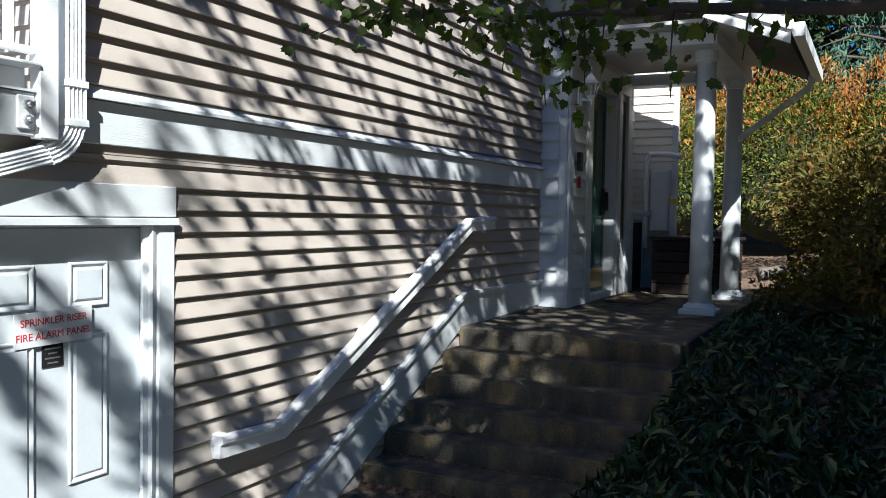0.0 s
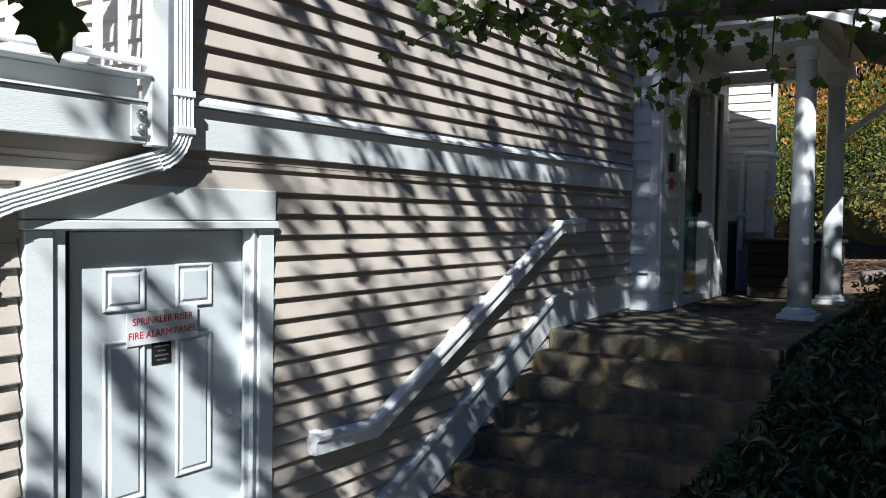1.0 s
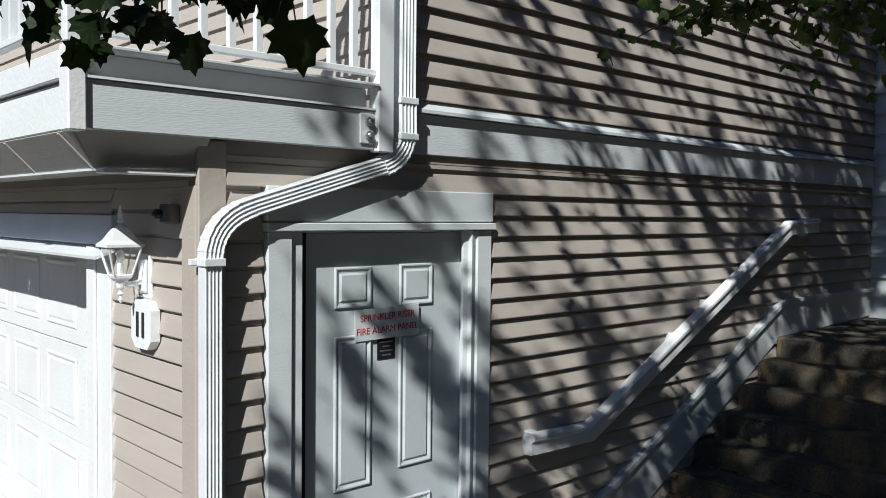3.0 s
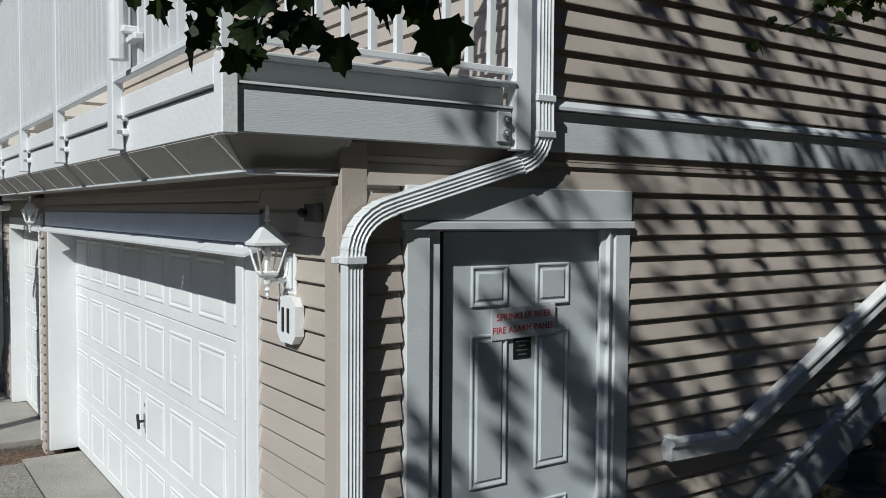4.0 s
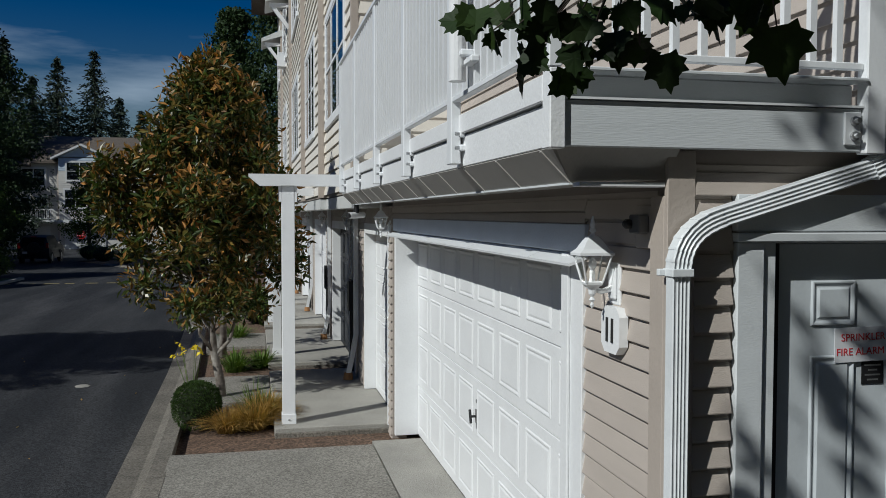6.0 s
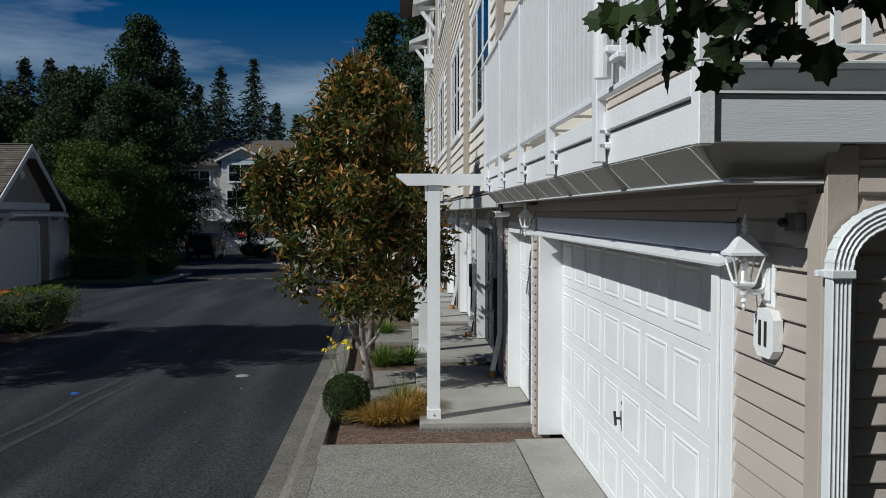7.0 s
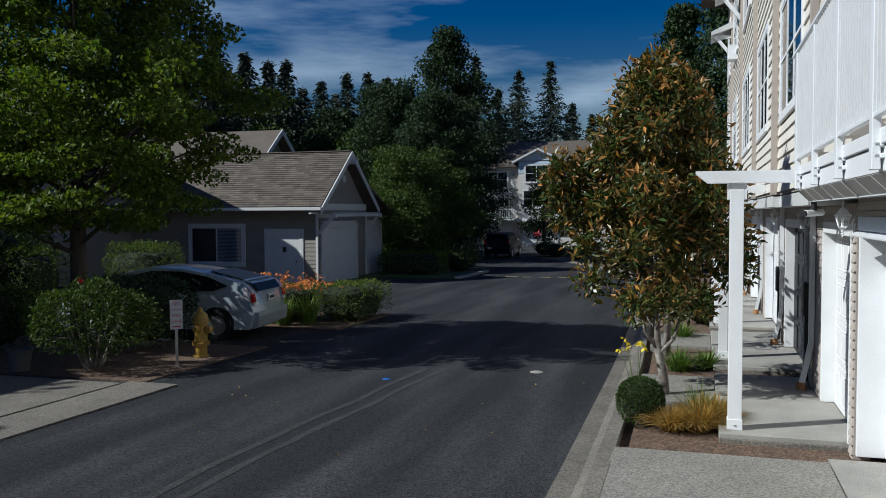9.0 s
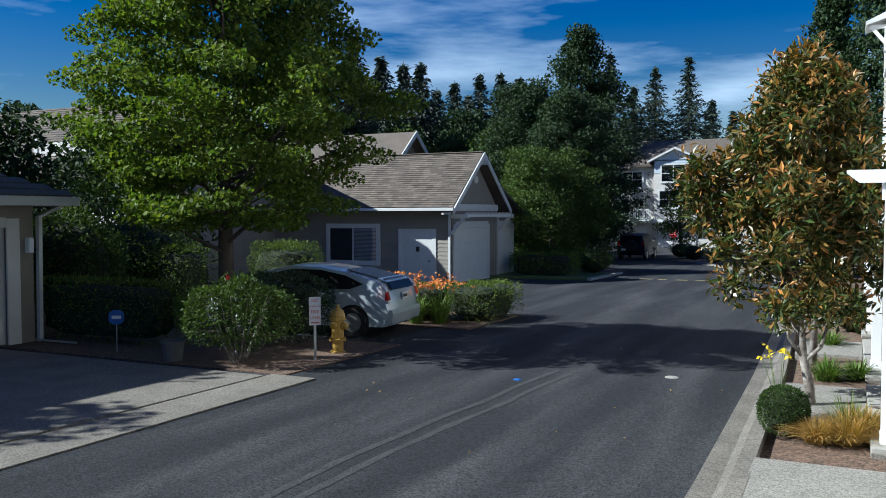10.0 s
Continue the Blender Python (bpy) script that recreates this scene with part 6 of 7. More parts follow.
tree("maple_tree", "broad green maple in the bed across the lane", -12.4, 10.2, -0.1, 8.4, 3.15, 2.3, 520, 170, 0.092, MAPLE, BARK_DARK, 0.15, 17, aspect=0.85, blob=0.27, top=0.20, limbs=60, up=0.9, flat=0.42)
# next tree stands out of view, added so its crown shades the bed
tree("maple_tree", "unseen tall tree added behind the neighbouring garage to shade the bed", -24.0, 2.6, -0.1, 10.6, 3.8, 4.0, 210, 100, 0.20, MAPLE, BARK_DARK, 0.24, 29, aspect=0.85, blob=0.55, limbs=24)
tree("maple_tree", "leafy tree beside the neighbouring drive", -19.4, -1.6, -0.1, 8.0, 2.8, 2.4, 110, 90, 0.17, MAPLE, BARK_DARK, 0.15, 19, aspect=0.85, blob=0.45, limbs=16)
rb = bush("rose_bush", "loose pale green rose bush with a few red blooms", -10.6, 8.35, -0.08, 0.98, 0.80, 0.72, 5200, 0.070, BROAD, 91, core=False)
leaves("bloom", np.random.default_rng(2).normal(size=(5, 3)) * 0.03 + (0.05, -0.3, 1.42), 0.06, ROSE, np.random.default_rng(4), rb, 0.9)
bm = bmesh.new()
for k in range(9):
    a = k * 0.8
    tube(bm, [(0.1 * math.cos(a), 0.1 * math.sin(a), 0), (0.35 * math.cos(a), 0.3 * math.sin(a), 0.5), (0.6 * math.cos(a), 0.5 * math.sin(a), 1.1)], [0.022, 0.016, 0.006], 6)
part("stem", bm, BARK, rb)["kind"] = "stuff"
bush("dark_bush", "dark clipped bush beside the parked car", -11.35, 10.5, -0.06, 1.0, 0.75, 0.66, 5200, 0.06, SHRUB, 92, boxy=0.2)
bush("clipped_hedge", "clipped box-shaped hedge with sunlit top", -14.3, 14.7, -0.15, 0.80, 0.7, 0.92, 4200, 0.06, HEDGE, 93, "hedge", boxy=0.7)
bush("clipped_hedge", "clipped rounded hedge by the tree", -16.2, 13.0, -0.1, 0.75, 0.7, 0.88, 3000, 0.06, HEDGE, 94, "hedge", boxy=0.4)
bush("clipped_hedge", "long dark clipped hedge along the drive", -14.6, 9.3, -0.1, 2.0, 0.45, 0.62, 5200, 0.06, HEDGE, 95, "hedge", boxy=0.8)
tree("yard_tree", "low dark tree behind the clipped hedges", -20.6, 11.2, -0.1, 4.8, 2.0, 0.4, 90, 90, 0.20, BROAD_DARK, BARK_DARK, 0.12, 141, blob=0.5)
tree("yard_tree", "low dark tree behind the clipped hedges", -20.8, 15.6, -0.1, 4.8, 2.2, 0.4, 90, 90, 0.20, BROAD_DARK, BARK_DARK, 0.12, 142, blob=0.5)
bush("dark_shrubbery", "deep dark shrubs under the trees", -18.2, 13.2, -0.1, 2.2, 1.6, 1.3, 7000, 0.10, BROAD, 96)
bush("dark_shrubbery", "dark tall shrub beside the neighbouring garage", -17.2, 10.6, -0.1, 1.3, 1.0, 1.35, 5200, 0.10, BROAD, 97)
bush("clipped_hedge", "low clipped hedge at the lane's edge", -9.55, 16.3, -0.2, 0.62, 1.15, 0.46, 4600, 0.05, HEDGE, 98, "hedge", boxy=0.8)
bush("dark_bush", "green bush behind the lilies", -11.2, 15.6, -0.2, 1.2, 0.8, 0.45, 3400, 0.06, HEDGE, 99, boxy=0.4)
for i, (fx, fy) in enumerate(((-10.5, 14.55), (-11.3, 14.9), (-10.0, 14.75), (-12.1, 15.1), (-12.9, 15.3))):
    dl = blades("daylilies", "orange daylilies in full bloom over strap leaves", fx, fy, ground_z(fy) + 0.05, 0.55, 0.80, 240, BLADE, 110 + i, "flower", width=0.011)
    rng = np.random.default_rng(120 + i)
    k = 46
    heads = np.stack([rng.normal(size=k) * 0.36, rng.normal(size=k) * 0.28, rng.uniform(0.78, 1.12, k)], 1)
    leaves("bloom", np.repeat(heads, 4, 0) + rng.normal(size=(k * 4, 3)) * 0.028, 0.085, ORANGE, rng, dl, 0.55)

hy = thing("fire_hydrant", -9.78, 10.1, ground_z(10.1), 0, "yellow painted fire hydrant beside the lane", "hydrant")
part("barrel", lathe([(0.14, 0.0), (0.14, 0.04), (0.105, 0.05), (0.105, 0.22), (0.155, 0.23), (0.155, 0.27), (0.115, 0.28), (0.115, 0.60), (0.155, 0.61), (0.155, 0.64)], 16), HYDRANT, hy)
part("bonnet", lathe([(0.135, 0.64), (0.135, 0.69), (0.11, 0.77), (0.05, 0.81), (0.035, 0.82), (0.035, 0.88)], 16), HYDRANT, hy)
part("nozzle", moved(lathe([(0.075, 0), (0.075, 0.05), (0.06, 0.06), (0.06, 0.10), (0.03, 0.11)], 14), 0.10, 0, 0.50, 0, 90), HYDRANT, hy)
part("nozzle", moved(lathe([(0.06, 0), (0.06, 0.05), (0.045, 0.06), (0.045, 0.09)], 14), 0, -0.10, 0.52, 90), HYDRANT, hy)
part("nozzle", moved(lathe([(0.06, 0), (0.06, 0.05), (0.045, 0.06), (0.045, 0.09)], 14), 0, 0.10, 0.52, -90), HYDRANT, hy)
for k in range(8):
    part("bolt", moved(lathe([(0.014, 0), (0.014, 0.03)], 6), 0.135 * math.cos(k * 0.785), 0.135 * math.sin(k * 0.785), 0.27), HYDRANT, hy)
ns = thing("no_parking_sign", -9.62, 9.15, ground_z(9.2), 40, "white no-parking fire lane sign on a steel post", "sign")
part("post", boxes((-0.022, 0.022, -0.008, 0.008, -0.05, 1.05)), STEEL, ns)
pl = part("plate", boxes((-0.098, 0.098, -0.014, -0.009, 0.62, 1.10), bevel=0.002), SIGN_WHITE, ns)
for k, w in enumerate(("NO", "PARKING", "FIRE", "LANE")):
    text("lettering", w, RED_INK, pl, pose(0, -0.0148, 1.035 - k * 0.095, 90), 0.075 if w != "PARKING" else 0.045)
part("arrow", boxes((-0.07, 0.07, -0.0152, -0.0145, 0.655, 0.672)), RED_INK, pl)
bs = thing("alarm_sign", -13.3, 8.3, ground_z(8.3), 35, "small blue octagonal yard sign on a stake", "sign")
part("stake", boxes((-0.008, 0.008, -0.004, 0.004, 0.0, 0.55)), STEEL, bs)
part("plate", prism([(-0.13, 0.58), (-0.06, 0.52), (0.06, 0.52), (0.13, 0.58), (0.13, 0.72), (0.06, 0.78), (-0.06, 0.78), (-0.13, 0.72)], "y", -0.014, -0.006), BLUE, bs)
part("bar", boxes((-0.08, 0.08, -0.0165, -0.0145, 0.62, 0.68)), SIGN_WHITE, bs)
pot = thing("flower_pot", -11.7, 8.0, ground_z(8.0) + 0.03, 0, "grey round planter at the bed's edge", "pot")
part("pot", lathe([(0.15, 0), (0.19, 0.30), (0.205, 0.30), (0.205, 0.34), (0.18, 0.34), (0.17, 0.28)], 18), TERRACOTTA, pot)
hose = thing("garden_edging", -15.0, 8.62, ground_z(8.6) + 0.04, 0, "pale edging strip at the end of the drive", "edging")
part("strip", boxes((-1.3, 0.3, -0.03, 0.03, 0, 0.03)), CONCRETE, hose)
# a blue marker, and a flat grey disc like a small manhole cover
for i, (lx, ly, r, m) in enumerate(((-5.95, 9.11, 0.07, BLUE), (-3.9, 10.36, 0.11, CONCRETE))):
    lt = thing("litter", lx, ly, ground_z(ly) + 0.002, 20 * i, "flat grey disc like a small manhole cover on the lane" if i else "small blue marker on the lane", "litter")
    part("scrap", lathe([(r, 0), (r * 0.8, 0.012), (r * 0.3, 0.018)], 7), m, lt)


rng = np.random.default_rng(44)
fallen = np.stack([rng.uniform(-8.2, -2.9, 30), rng.uniform(3.5, 17.0, 30), np.zeros(30)], 1)
fallen[:, 2] = [ground_z(q) + 0.008 for q in fallen[:, 1]]
tagged(leaves("fallen_leaf", fallen, 0.04, STRAW, rng, None, 0.6, 6.0, None, 0.0), "dry leaves scattered over the asphalt", "leaf litter", "", "stuff")

mk = thing("road_marking", -8.0, 33.6, ground_z(33.6) + 0.002, 0, "worn yellow paint dashes across the lane", "road marking")
for i in range(9):
    part("dash", boxes((-3.2 + i * 0.78, -2.85 + i * 0.78 + 0.1 * (i % 3), -0.16, 0.16, 0.0, 0.004)), mat("worn yellow paint", (0.20, 0.165, 0.075), 0.85, 14, 0.5, speckle=(50, 0.6)) if i == 0 else bpy.data.materials["worn yellow paint"], mk)


def car(name, label, x, y, rz, length, width, profile, cabin, paint, wheel_x, wheel_r, group=""):
    """A car along local x with its tail at +x: side outline drawn across, narrowed above the belt."""
    ob = thing(name, x, y, ground_z(y), rz, label, "car", group)
    bm = bmesh.new()
    secs = []
    for s in np.linspace(-1, 1, 9):
        belt = 1 - 0.10 * abs(s) ** 3
        secs.append([bm.verts.new((px * (1 - 0.035 * s ** 4), s * width / 2 * (1.0 if pz < cabin else 1 - 0.24 * min(1, (pz - cabin) / 0.5)), pz * (1 - 0.02 * s ** 4) if pz > 0.5 else pz)) for px, pz in profile])
    n = len(profile)
    for a, b in zip(secs, secs[1:]):
        for i in range(n):
            bm.faces.new((a[i], a[(i + 1) % n], b[(i + 1) % n], b[i]))
    bm.faces.new(secs[0])
    bm.faces.new(secs[-1][::-1])
    bmesh.ops.recalc_face_normals(bm, faces=bm.faces[:])
    body = part("body", bm, paint, ob, smooth=False)
    body.data.shade_smooth()
    body.data.set_sharp_from_angle(angle=radians(38))
    for wx in wheel_x:
        for s in (-1, 1):
            part("wheel_arch", moved(lathe([(wheel_r * 1.16, 0), (wheel_r * 1.16, 0.012)], 22), wx, s * (width / 2 - 0.004) - (0.0 if s > 0 else 0.008), wheel_r * 1.02, -90), BLACK, ob)
            wh = part("wheel", moved(lathe([(wheel_r * 0.62, -0.01), (wheel_r * 0.95, -0.005), (wheel_r, 0.03), (wheel_r, 0.17), (wheel_r * 0.94, 0.20)], 22), wx, s * (width / 2 + 0.012), wheel_r, 90 * s), RUBBER, ob)
            rim = part("rim", moved(lathe([(0.05, -0.018), (wheel_r * 0.2, -0.012), (wheel_r * 0.58, 0.0), (wheel_r * 0.62, -0.012)], 20), wx, s * (width / 2 + 0.012), wheel_r, 90 * s), STEEL, wh)
    return ob


PR = [(-2.15, 0.22), (2.12, 0.24), (2.20, 0.42), (2.22, 0.62), (2.16, 0.80), (2.12, 0.98), (1.98, 1.16), (1.35, 1.33), (0.55, 1.46), (-0.15, 1.47), (-0.75, 1.36), (-1.35, 0.98), (-2.0, 0.80), (-2.22, 0.60), (-2.24, 0.35)]
pc = car("parked_car", "silver-blue hatchback parked tail-out in a drive", -12.15, 12.75, 7, 4.46, 1.74, PR, 0.92, CAR_SILVER, (-1.32, 1.38), 0.315)


def side_glass(s):
    """One side's windows, lying on the body's inward lean."""
    outline = [(-1.05, 0.97), (-0.62, 1.27), (-0.1, 1.385), (0.55, 1.375), (1.15, 1.27), (1.58, 1.10), (1.30, 1.0), (0.2, 0.965)]
    bm = bmesh.new()
    rings = [[bm.verts.new((px, s * (0.87 * (1 - 0.24 * min(1.0, (pz - 0.92) / 0.5)) + d), pz)) for px, pz in outline] for d in (-0.02, 0.012)]
    n = len(outline)
    bm.faces.new(rings[0])
    bm.faces.new(rings[1])
    for i in range(n):
        bm.faces.new((rings[0][i], rings[0][(i + 1) % n], rings[1][(i + 1) % n], rings[1][i]))
    bmesh.ops.recalc_face_normals(bm, faces=bm.faces[:])
    return bm


for s in (-1, 1):
    part("window", side_glass(s), CAR_GLASS, pc)
    part("tail_lamp", prism([(1.86, 0.70), (2.17, 0.72), (2.10, 1.02), (1.98, 1.12)], "y", s * 0.70 - 0.16 if s < 0 else 0.74, s * 0.70 + 0.16 if s > 0 else -0.74), TAIL_CLEAR, pc)
    part("lamp_red", prism([(2.10, 0.78), (2.175, 0.79), (2.135, 0.95), (2.10, 0.96)], "y", s * 0.70 - 0.168 if s < 0 else 0.745, s * 0.70 + 0.168 if s > 0 else -0.745), TAIL_RED, pc)
part("rear_glass", moved(prism([(1.10, 1.395), (1.95, 1.195), (1.97, 1.205), (1.12, 1.405)], "y", -0.56, 0.56), 0, 0, -0.016), CAR_GLASS, pc)
part("rear_panel", prism([(2.135, 0.98), (2.03, 1.13), (2.045, 1.14), (2.155, 0.985)], "y", -0.60, 0.60), CAR_GLASS, pc)
part("spoiler", prism([(1.84, 1.195), (2.03, 1.135), (2.04, 1.150), (1.86, 1.222)], "y", -0.64, 0.64), CAR_SILVER, pc)
npl = part("number_plate", boxes((2.185, 2.20, -0.16, 0.16, 0.76, 0.90)), SIGN_WHITE, pc)
part("bar", boxes((2.2005, 2.203, -0.12, 0.12, 0.80, 0.86)), BLACK_INK, npl)
part("bumper", prism([(2.10, 0.26), (2.215, 0.30), (2.245, 0.50), (2.225, 0.58), (2.10, 0.58)], "y", -0.80, 0.80), CAR_SILVER, pc)
part("door_handle", boxes((0.42, 0.62, -0.885, -0.868, 0.90, 0.925), bevel=0.004), CAR_SILVER, pc)

SV = [(-2.1, 0.30), (2.0, 0.32), (2.08, 0.5), (2.08, 0.95), (2.02, 1.1), (1.86, 1.62), (1.5, 1.72), (-0.3, 1.72), (-0.9, 1.2), (-1.9, 1.05), (-2.1, 0.85)]
sv = car("suv", "dark compact off-roader with a spare wheel on its tailgate", -14.55, 54.8, -90, 4.2, 1.8, SV, 1.05, CAR_DARK, (-1.25, 1.3), 0.36)
part("spare_wheel", moved(lathe([(0.30, 0), (0.36, 0.03), (0.36, 0.15), (0.30, 0.19), (0.05, 0.2)], 20), 2.07, 0.05, 0.98, 0, 90), RUBBER, sv)
part("rear_glass", prism([(2.025, 1.12), (1.87, 1.58), (1.885, 1.59), (2.045, 1.13)], "y", -0.62, 0.62), CAR_GLASS, sv)
for s in (-1, 1):
    part("tail_lamp", boxes((2.0, 2.10, s * 0.80 - 0.08, s * 0.80 + 0.08, 0.95, 1.28), bevel=0.01), TAIL_RED, sv)
part("number_plate", boxes((2.085, 2.10, -0.62, -0.32, 0.62, 0.76)), SIGN_WHITE, sv)
part("brake_lamp", boxes((1.84, 1.9, -0.15, 0.15, 1.62, 1.66)), TAIL_RED, sv)
copy_thing(sv, pose(-3.55, 41.0, ground_z(41), 0, 0, -82))["label"] = "dark off-roader parked by the kerb, half hidden"
copy_thing(sv, pose(-19.5, 38.2, ground_z(38), 0, 0, -20))["label"] = "dark car parked in the shade of the trees"


# ---- houses across the lane ----
def shingles(parent, a, b, along, up, rows, name="shingle_layer"):
    """Courses of shingles on a slope: a is the eave's start, along and up are its edges."""
    a, along, up = Vector(a), Vector(along), Vector(up)
    nrm = along.cross(up).normalized()
    if nrm.z < 0:
        nrm = -nrm
    verts, faces = [], []
    rng = random.Random(7)
    for r in range(rows):
        lo, hi = a + up * (r / rows), a + up * min(1.0, (r + 1.12) / rows)
        u = -rng.uniform(0, 0.3) / along.length
        while u < 1:
            v = u + rng.uniform(0.22, 0.42) / along.length
            p, q = max(0.0, u), min(1.0, v)
            if q > p:
                k, lift = len(verts), 0.022 + rng.uniform(0, 0.008)
                for f, base, h in ((p, lo, lift), (q, lo, lift), (q, hi, 0.004), (p, hi, 0.004), (p, lo, 0.0), (q, lo, 0.0)):
                    verts.append(base + along * f + nrm * h)
                faces += [(k, k + 1, k + 2, k + 3), (k + 4, k + 5, k + 1, k)]
            u = v + 0.004 / along.length
    ob = flat_mesh(name, [tuple(v) for v in verts], faces, SHINGLE, parent)
    ob["kind"] = "stuff"
    return ob


def boards(parent, x0, x1, y, z0, z1, material, rise=0.15, name="siding"):
    """Lap boards of a far wall facing -y, in one mesh."""
    bm = bmesh.new()
    for i in range(int((z1 - z0) / rise)):
        z = z0 + i * rise
        v = [bm.verts.new(p) for p in ((x0, y - 0.022, z), (x1, y - 0.022, z), (x1, y - 0.004, z + rise), (x0, y - 0.004, z + rise), (x0, y, z), (x1, y, z))]
        bm.faces.new(v[:4])
        bm.faces.new((v[4], v[5], v[1], v[0]))
    return part(name, bm, material, parent)


h1 = thing("garage_house", -15.6, 27.35, -0.35, 0, "taupe house with a gabled garage facing the lane", "house")
# local: x to the lane, y away, z from its floor
part("wall", boxes((-12.0, 0.0, 0.0, 0.2, -0.3, 3.0), (-0.2, 0.0, 0.2, 4.7, -0.3, 3.0), (-0.3, -0.1, 4.7, 6.9, -0.3, 2.7), (-12.0, -0.3, 6.7, 6.9, -0.3, 2.7)), HOUSE_TAN, h1)
part("gable", prism([(0.02, 3.0), (4.68, 3.0), (2.34, 4.95)], "x", -0.2, 0.0), HOUSE_TAN, h1)
boards(h1, -12.0, 0.0, 0.0, -0.2, 2.95, HOUSE_TAN, 0.16)
part("belt", boxes((0.0, 0.05, 0.0, 4.7, 2.85, 3.12), bevel=0.01), HOUSE_TRIM, h1)
for ya, xo in ((0.25, 0.0), (4.75, -0.1)):
    w = 3.3 if xo == 0.0 else 1.95
    gd = part("garage_door", boxes((xo, xo + 0.03, ya, ya + w, -0.2, 2.15)), HOUSE_TRIM, h1)
    for r in range(4):
        part("section", boxes((xo + 0.03, xo + 0.045, ya + 0.03, ya + w - 0.03, -0.18 + r * 0.58, 0.36 + r * 0.58), bevel=0.01), HOUSE_TRIM, gd)
    part("casing", boxes((xo, xo + 0.06, ya - 0.16, ya, -0.3, 2.3), (xo, xo + 0.06, ya + w, ya + w + 0.16, -0.3, 2.3), (xo, xo + 0.07, ya, ya + w, 2.16, 2.42)), HOUSE_TRIM, h1)
rf = part("roof", prism([(-0.63, 2.84), (-0.63, 2.98), (2.34, 5.26), (5.31, 2.98), (5.31, 2.84), (2.34, 5.12)], "x", -12.5, 0.38), SHINGLE, h1)
shingles(h1, (-12.5, -0.64, 2.985), None, (12.85, 0, 0), (0, 2.98, 2.285), 26)
part("ridge_cap", boxes((-12.5, 0.36, 2.24, 2.44, 5.27, 5.31), bevel=0.015), SHINGLE, h1)
part("bargeboard", prism([(-0.68, 2.72), (-0.68, 2.94), (2.34, 5.28), (5.36, 2.94), (5.36, 2.72), (2.34, 5.04)], "x", 0.38, 0.43), HOUSE_TRIM, h1)
part("rear_roof", prism([(4.3, 3.9), (4.3, 4.0), (7.5, 2.76), (7.5, 2.62)], "x", -12.5, 0.30), SHINGLE, h1)
part("gutter", boxes((-12.5, 0.41, -0.76, -0.64, 2.84, 2.96), bevel=0.01), HOUSE_TRIM, h1)
part("downspout", boxes((-0.12, -0.03, -0.10, -0.03, -0.2, 2.7), (-0.12, -0.03, -0.70, -0.03, 2.7, 2.78)), HOUSE_TRIM, h1)
part("downspout", boxes((0.01, 0.09, 4.62, 4.70, -0.2, 2.7)), HOUSE_TRIM, h1)
for yy in (-0.05, 4.72):
    part("bracket", boxes((0.0, 0.75, yy - 0.06, yy + 0.06, 2.55, 2.72), bevel=0.01), HOUSE_TRIM, h1)
    part("strut", sweep(bmesh.new(), [(0.02, yy, 1.95), (0.55, yy, 2.56)], [(-0.06, -0.06), (0.06, -0.06), (0.06, 0.06), (-0.06, 0.06)], side=(0, 1, 0)), HOUSE_TRIM, h1)
part("trellis", boxes((0.52, 0.68, 0.0, 4.7, 2.60, 2.70), *[(0.45, 0.75, 0.3 + 0.4 * i, 0.36 + 0.4 * i, 2.70, 2.78) for i in range(11)]), HOUSE_TRIM, h1)
part("ridge_beam", boxes((0.0, 0.60, 2.24, 2.44, 4.75, 4.95), bevel=0.01), HOUSE_TRIM, h1)
part("vent", moved(lathe([(0.16, 0), (0.16, 0.05), (0.10, 0.06)], 14), 0.0, 2.34, 4.15, 0, 90), HOUSE_TRIM, h1)
sd = part("door", boxes((-2.19, -0.84, -0.03, 0.0, -0.15, 1.97), bevel=0.01), HOUSE_TRIM, h1, "pale side door")
part("casing", boxes((-2.37, -2.19, -0.05, 0.0, -0.2, 2.13), (-0.84, -0.68, -0.05, 0.0, -0.2, 2.13), (-2.19, -0.84, -0.05, 0.0, 1.97, 2.13)), HOUSE_TRIM, sd)
part("knob", moved(lathe([(0.03, 0), (0.035, 0.04), (0.02, 0.06)], 10), -0.98, -0.03, 0.85, 90), BLACK, sd)
part("notice", boxes((-1.58, -1.42, -0.04, -0.031, 1.22, 1.42)), BLACK, sd)
window("window", -20.12, 27.32, 0.42, 0, 2.3, 1.40, "wide slider window with blinds half across", 2, False, "far windows", HOUSE_TRIM, "", 1.0, 0.16)
h1b = thing("house_wing", -22.8, 34.0, -0.9, 0, "taller gabled wing behind the garage", "house")
part("wall", boxes((-9.0, 0.0, 0.0, 6.0, 0, 5.0)), HOUSE_TAN, h1b)
part("gable", prism([(0.0, 5.0), (6.0, 5.0), (3.0, 7.4)], "x", -0.2, 0.01), HOUSE_TAN, h1b)
part("roof", prism([(-0.6, 4.55), (-0.6, 4.72), (3.0, 7.6), (6.6, 4.72), (6.6, 4.55), (3.0, 7.42)], "x", -9.4, 0.6), SHINGLE, h1b)
part("bargeboard", prism([(-0.65, 4.45), (-0.65, 4.72), (3.0, 7.64), (6.65, 4.72), (6.65, 4.45), (3.0, 7.36)], "x", 0.6, 0.66), HOUSE_TRIM, h1b)

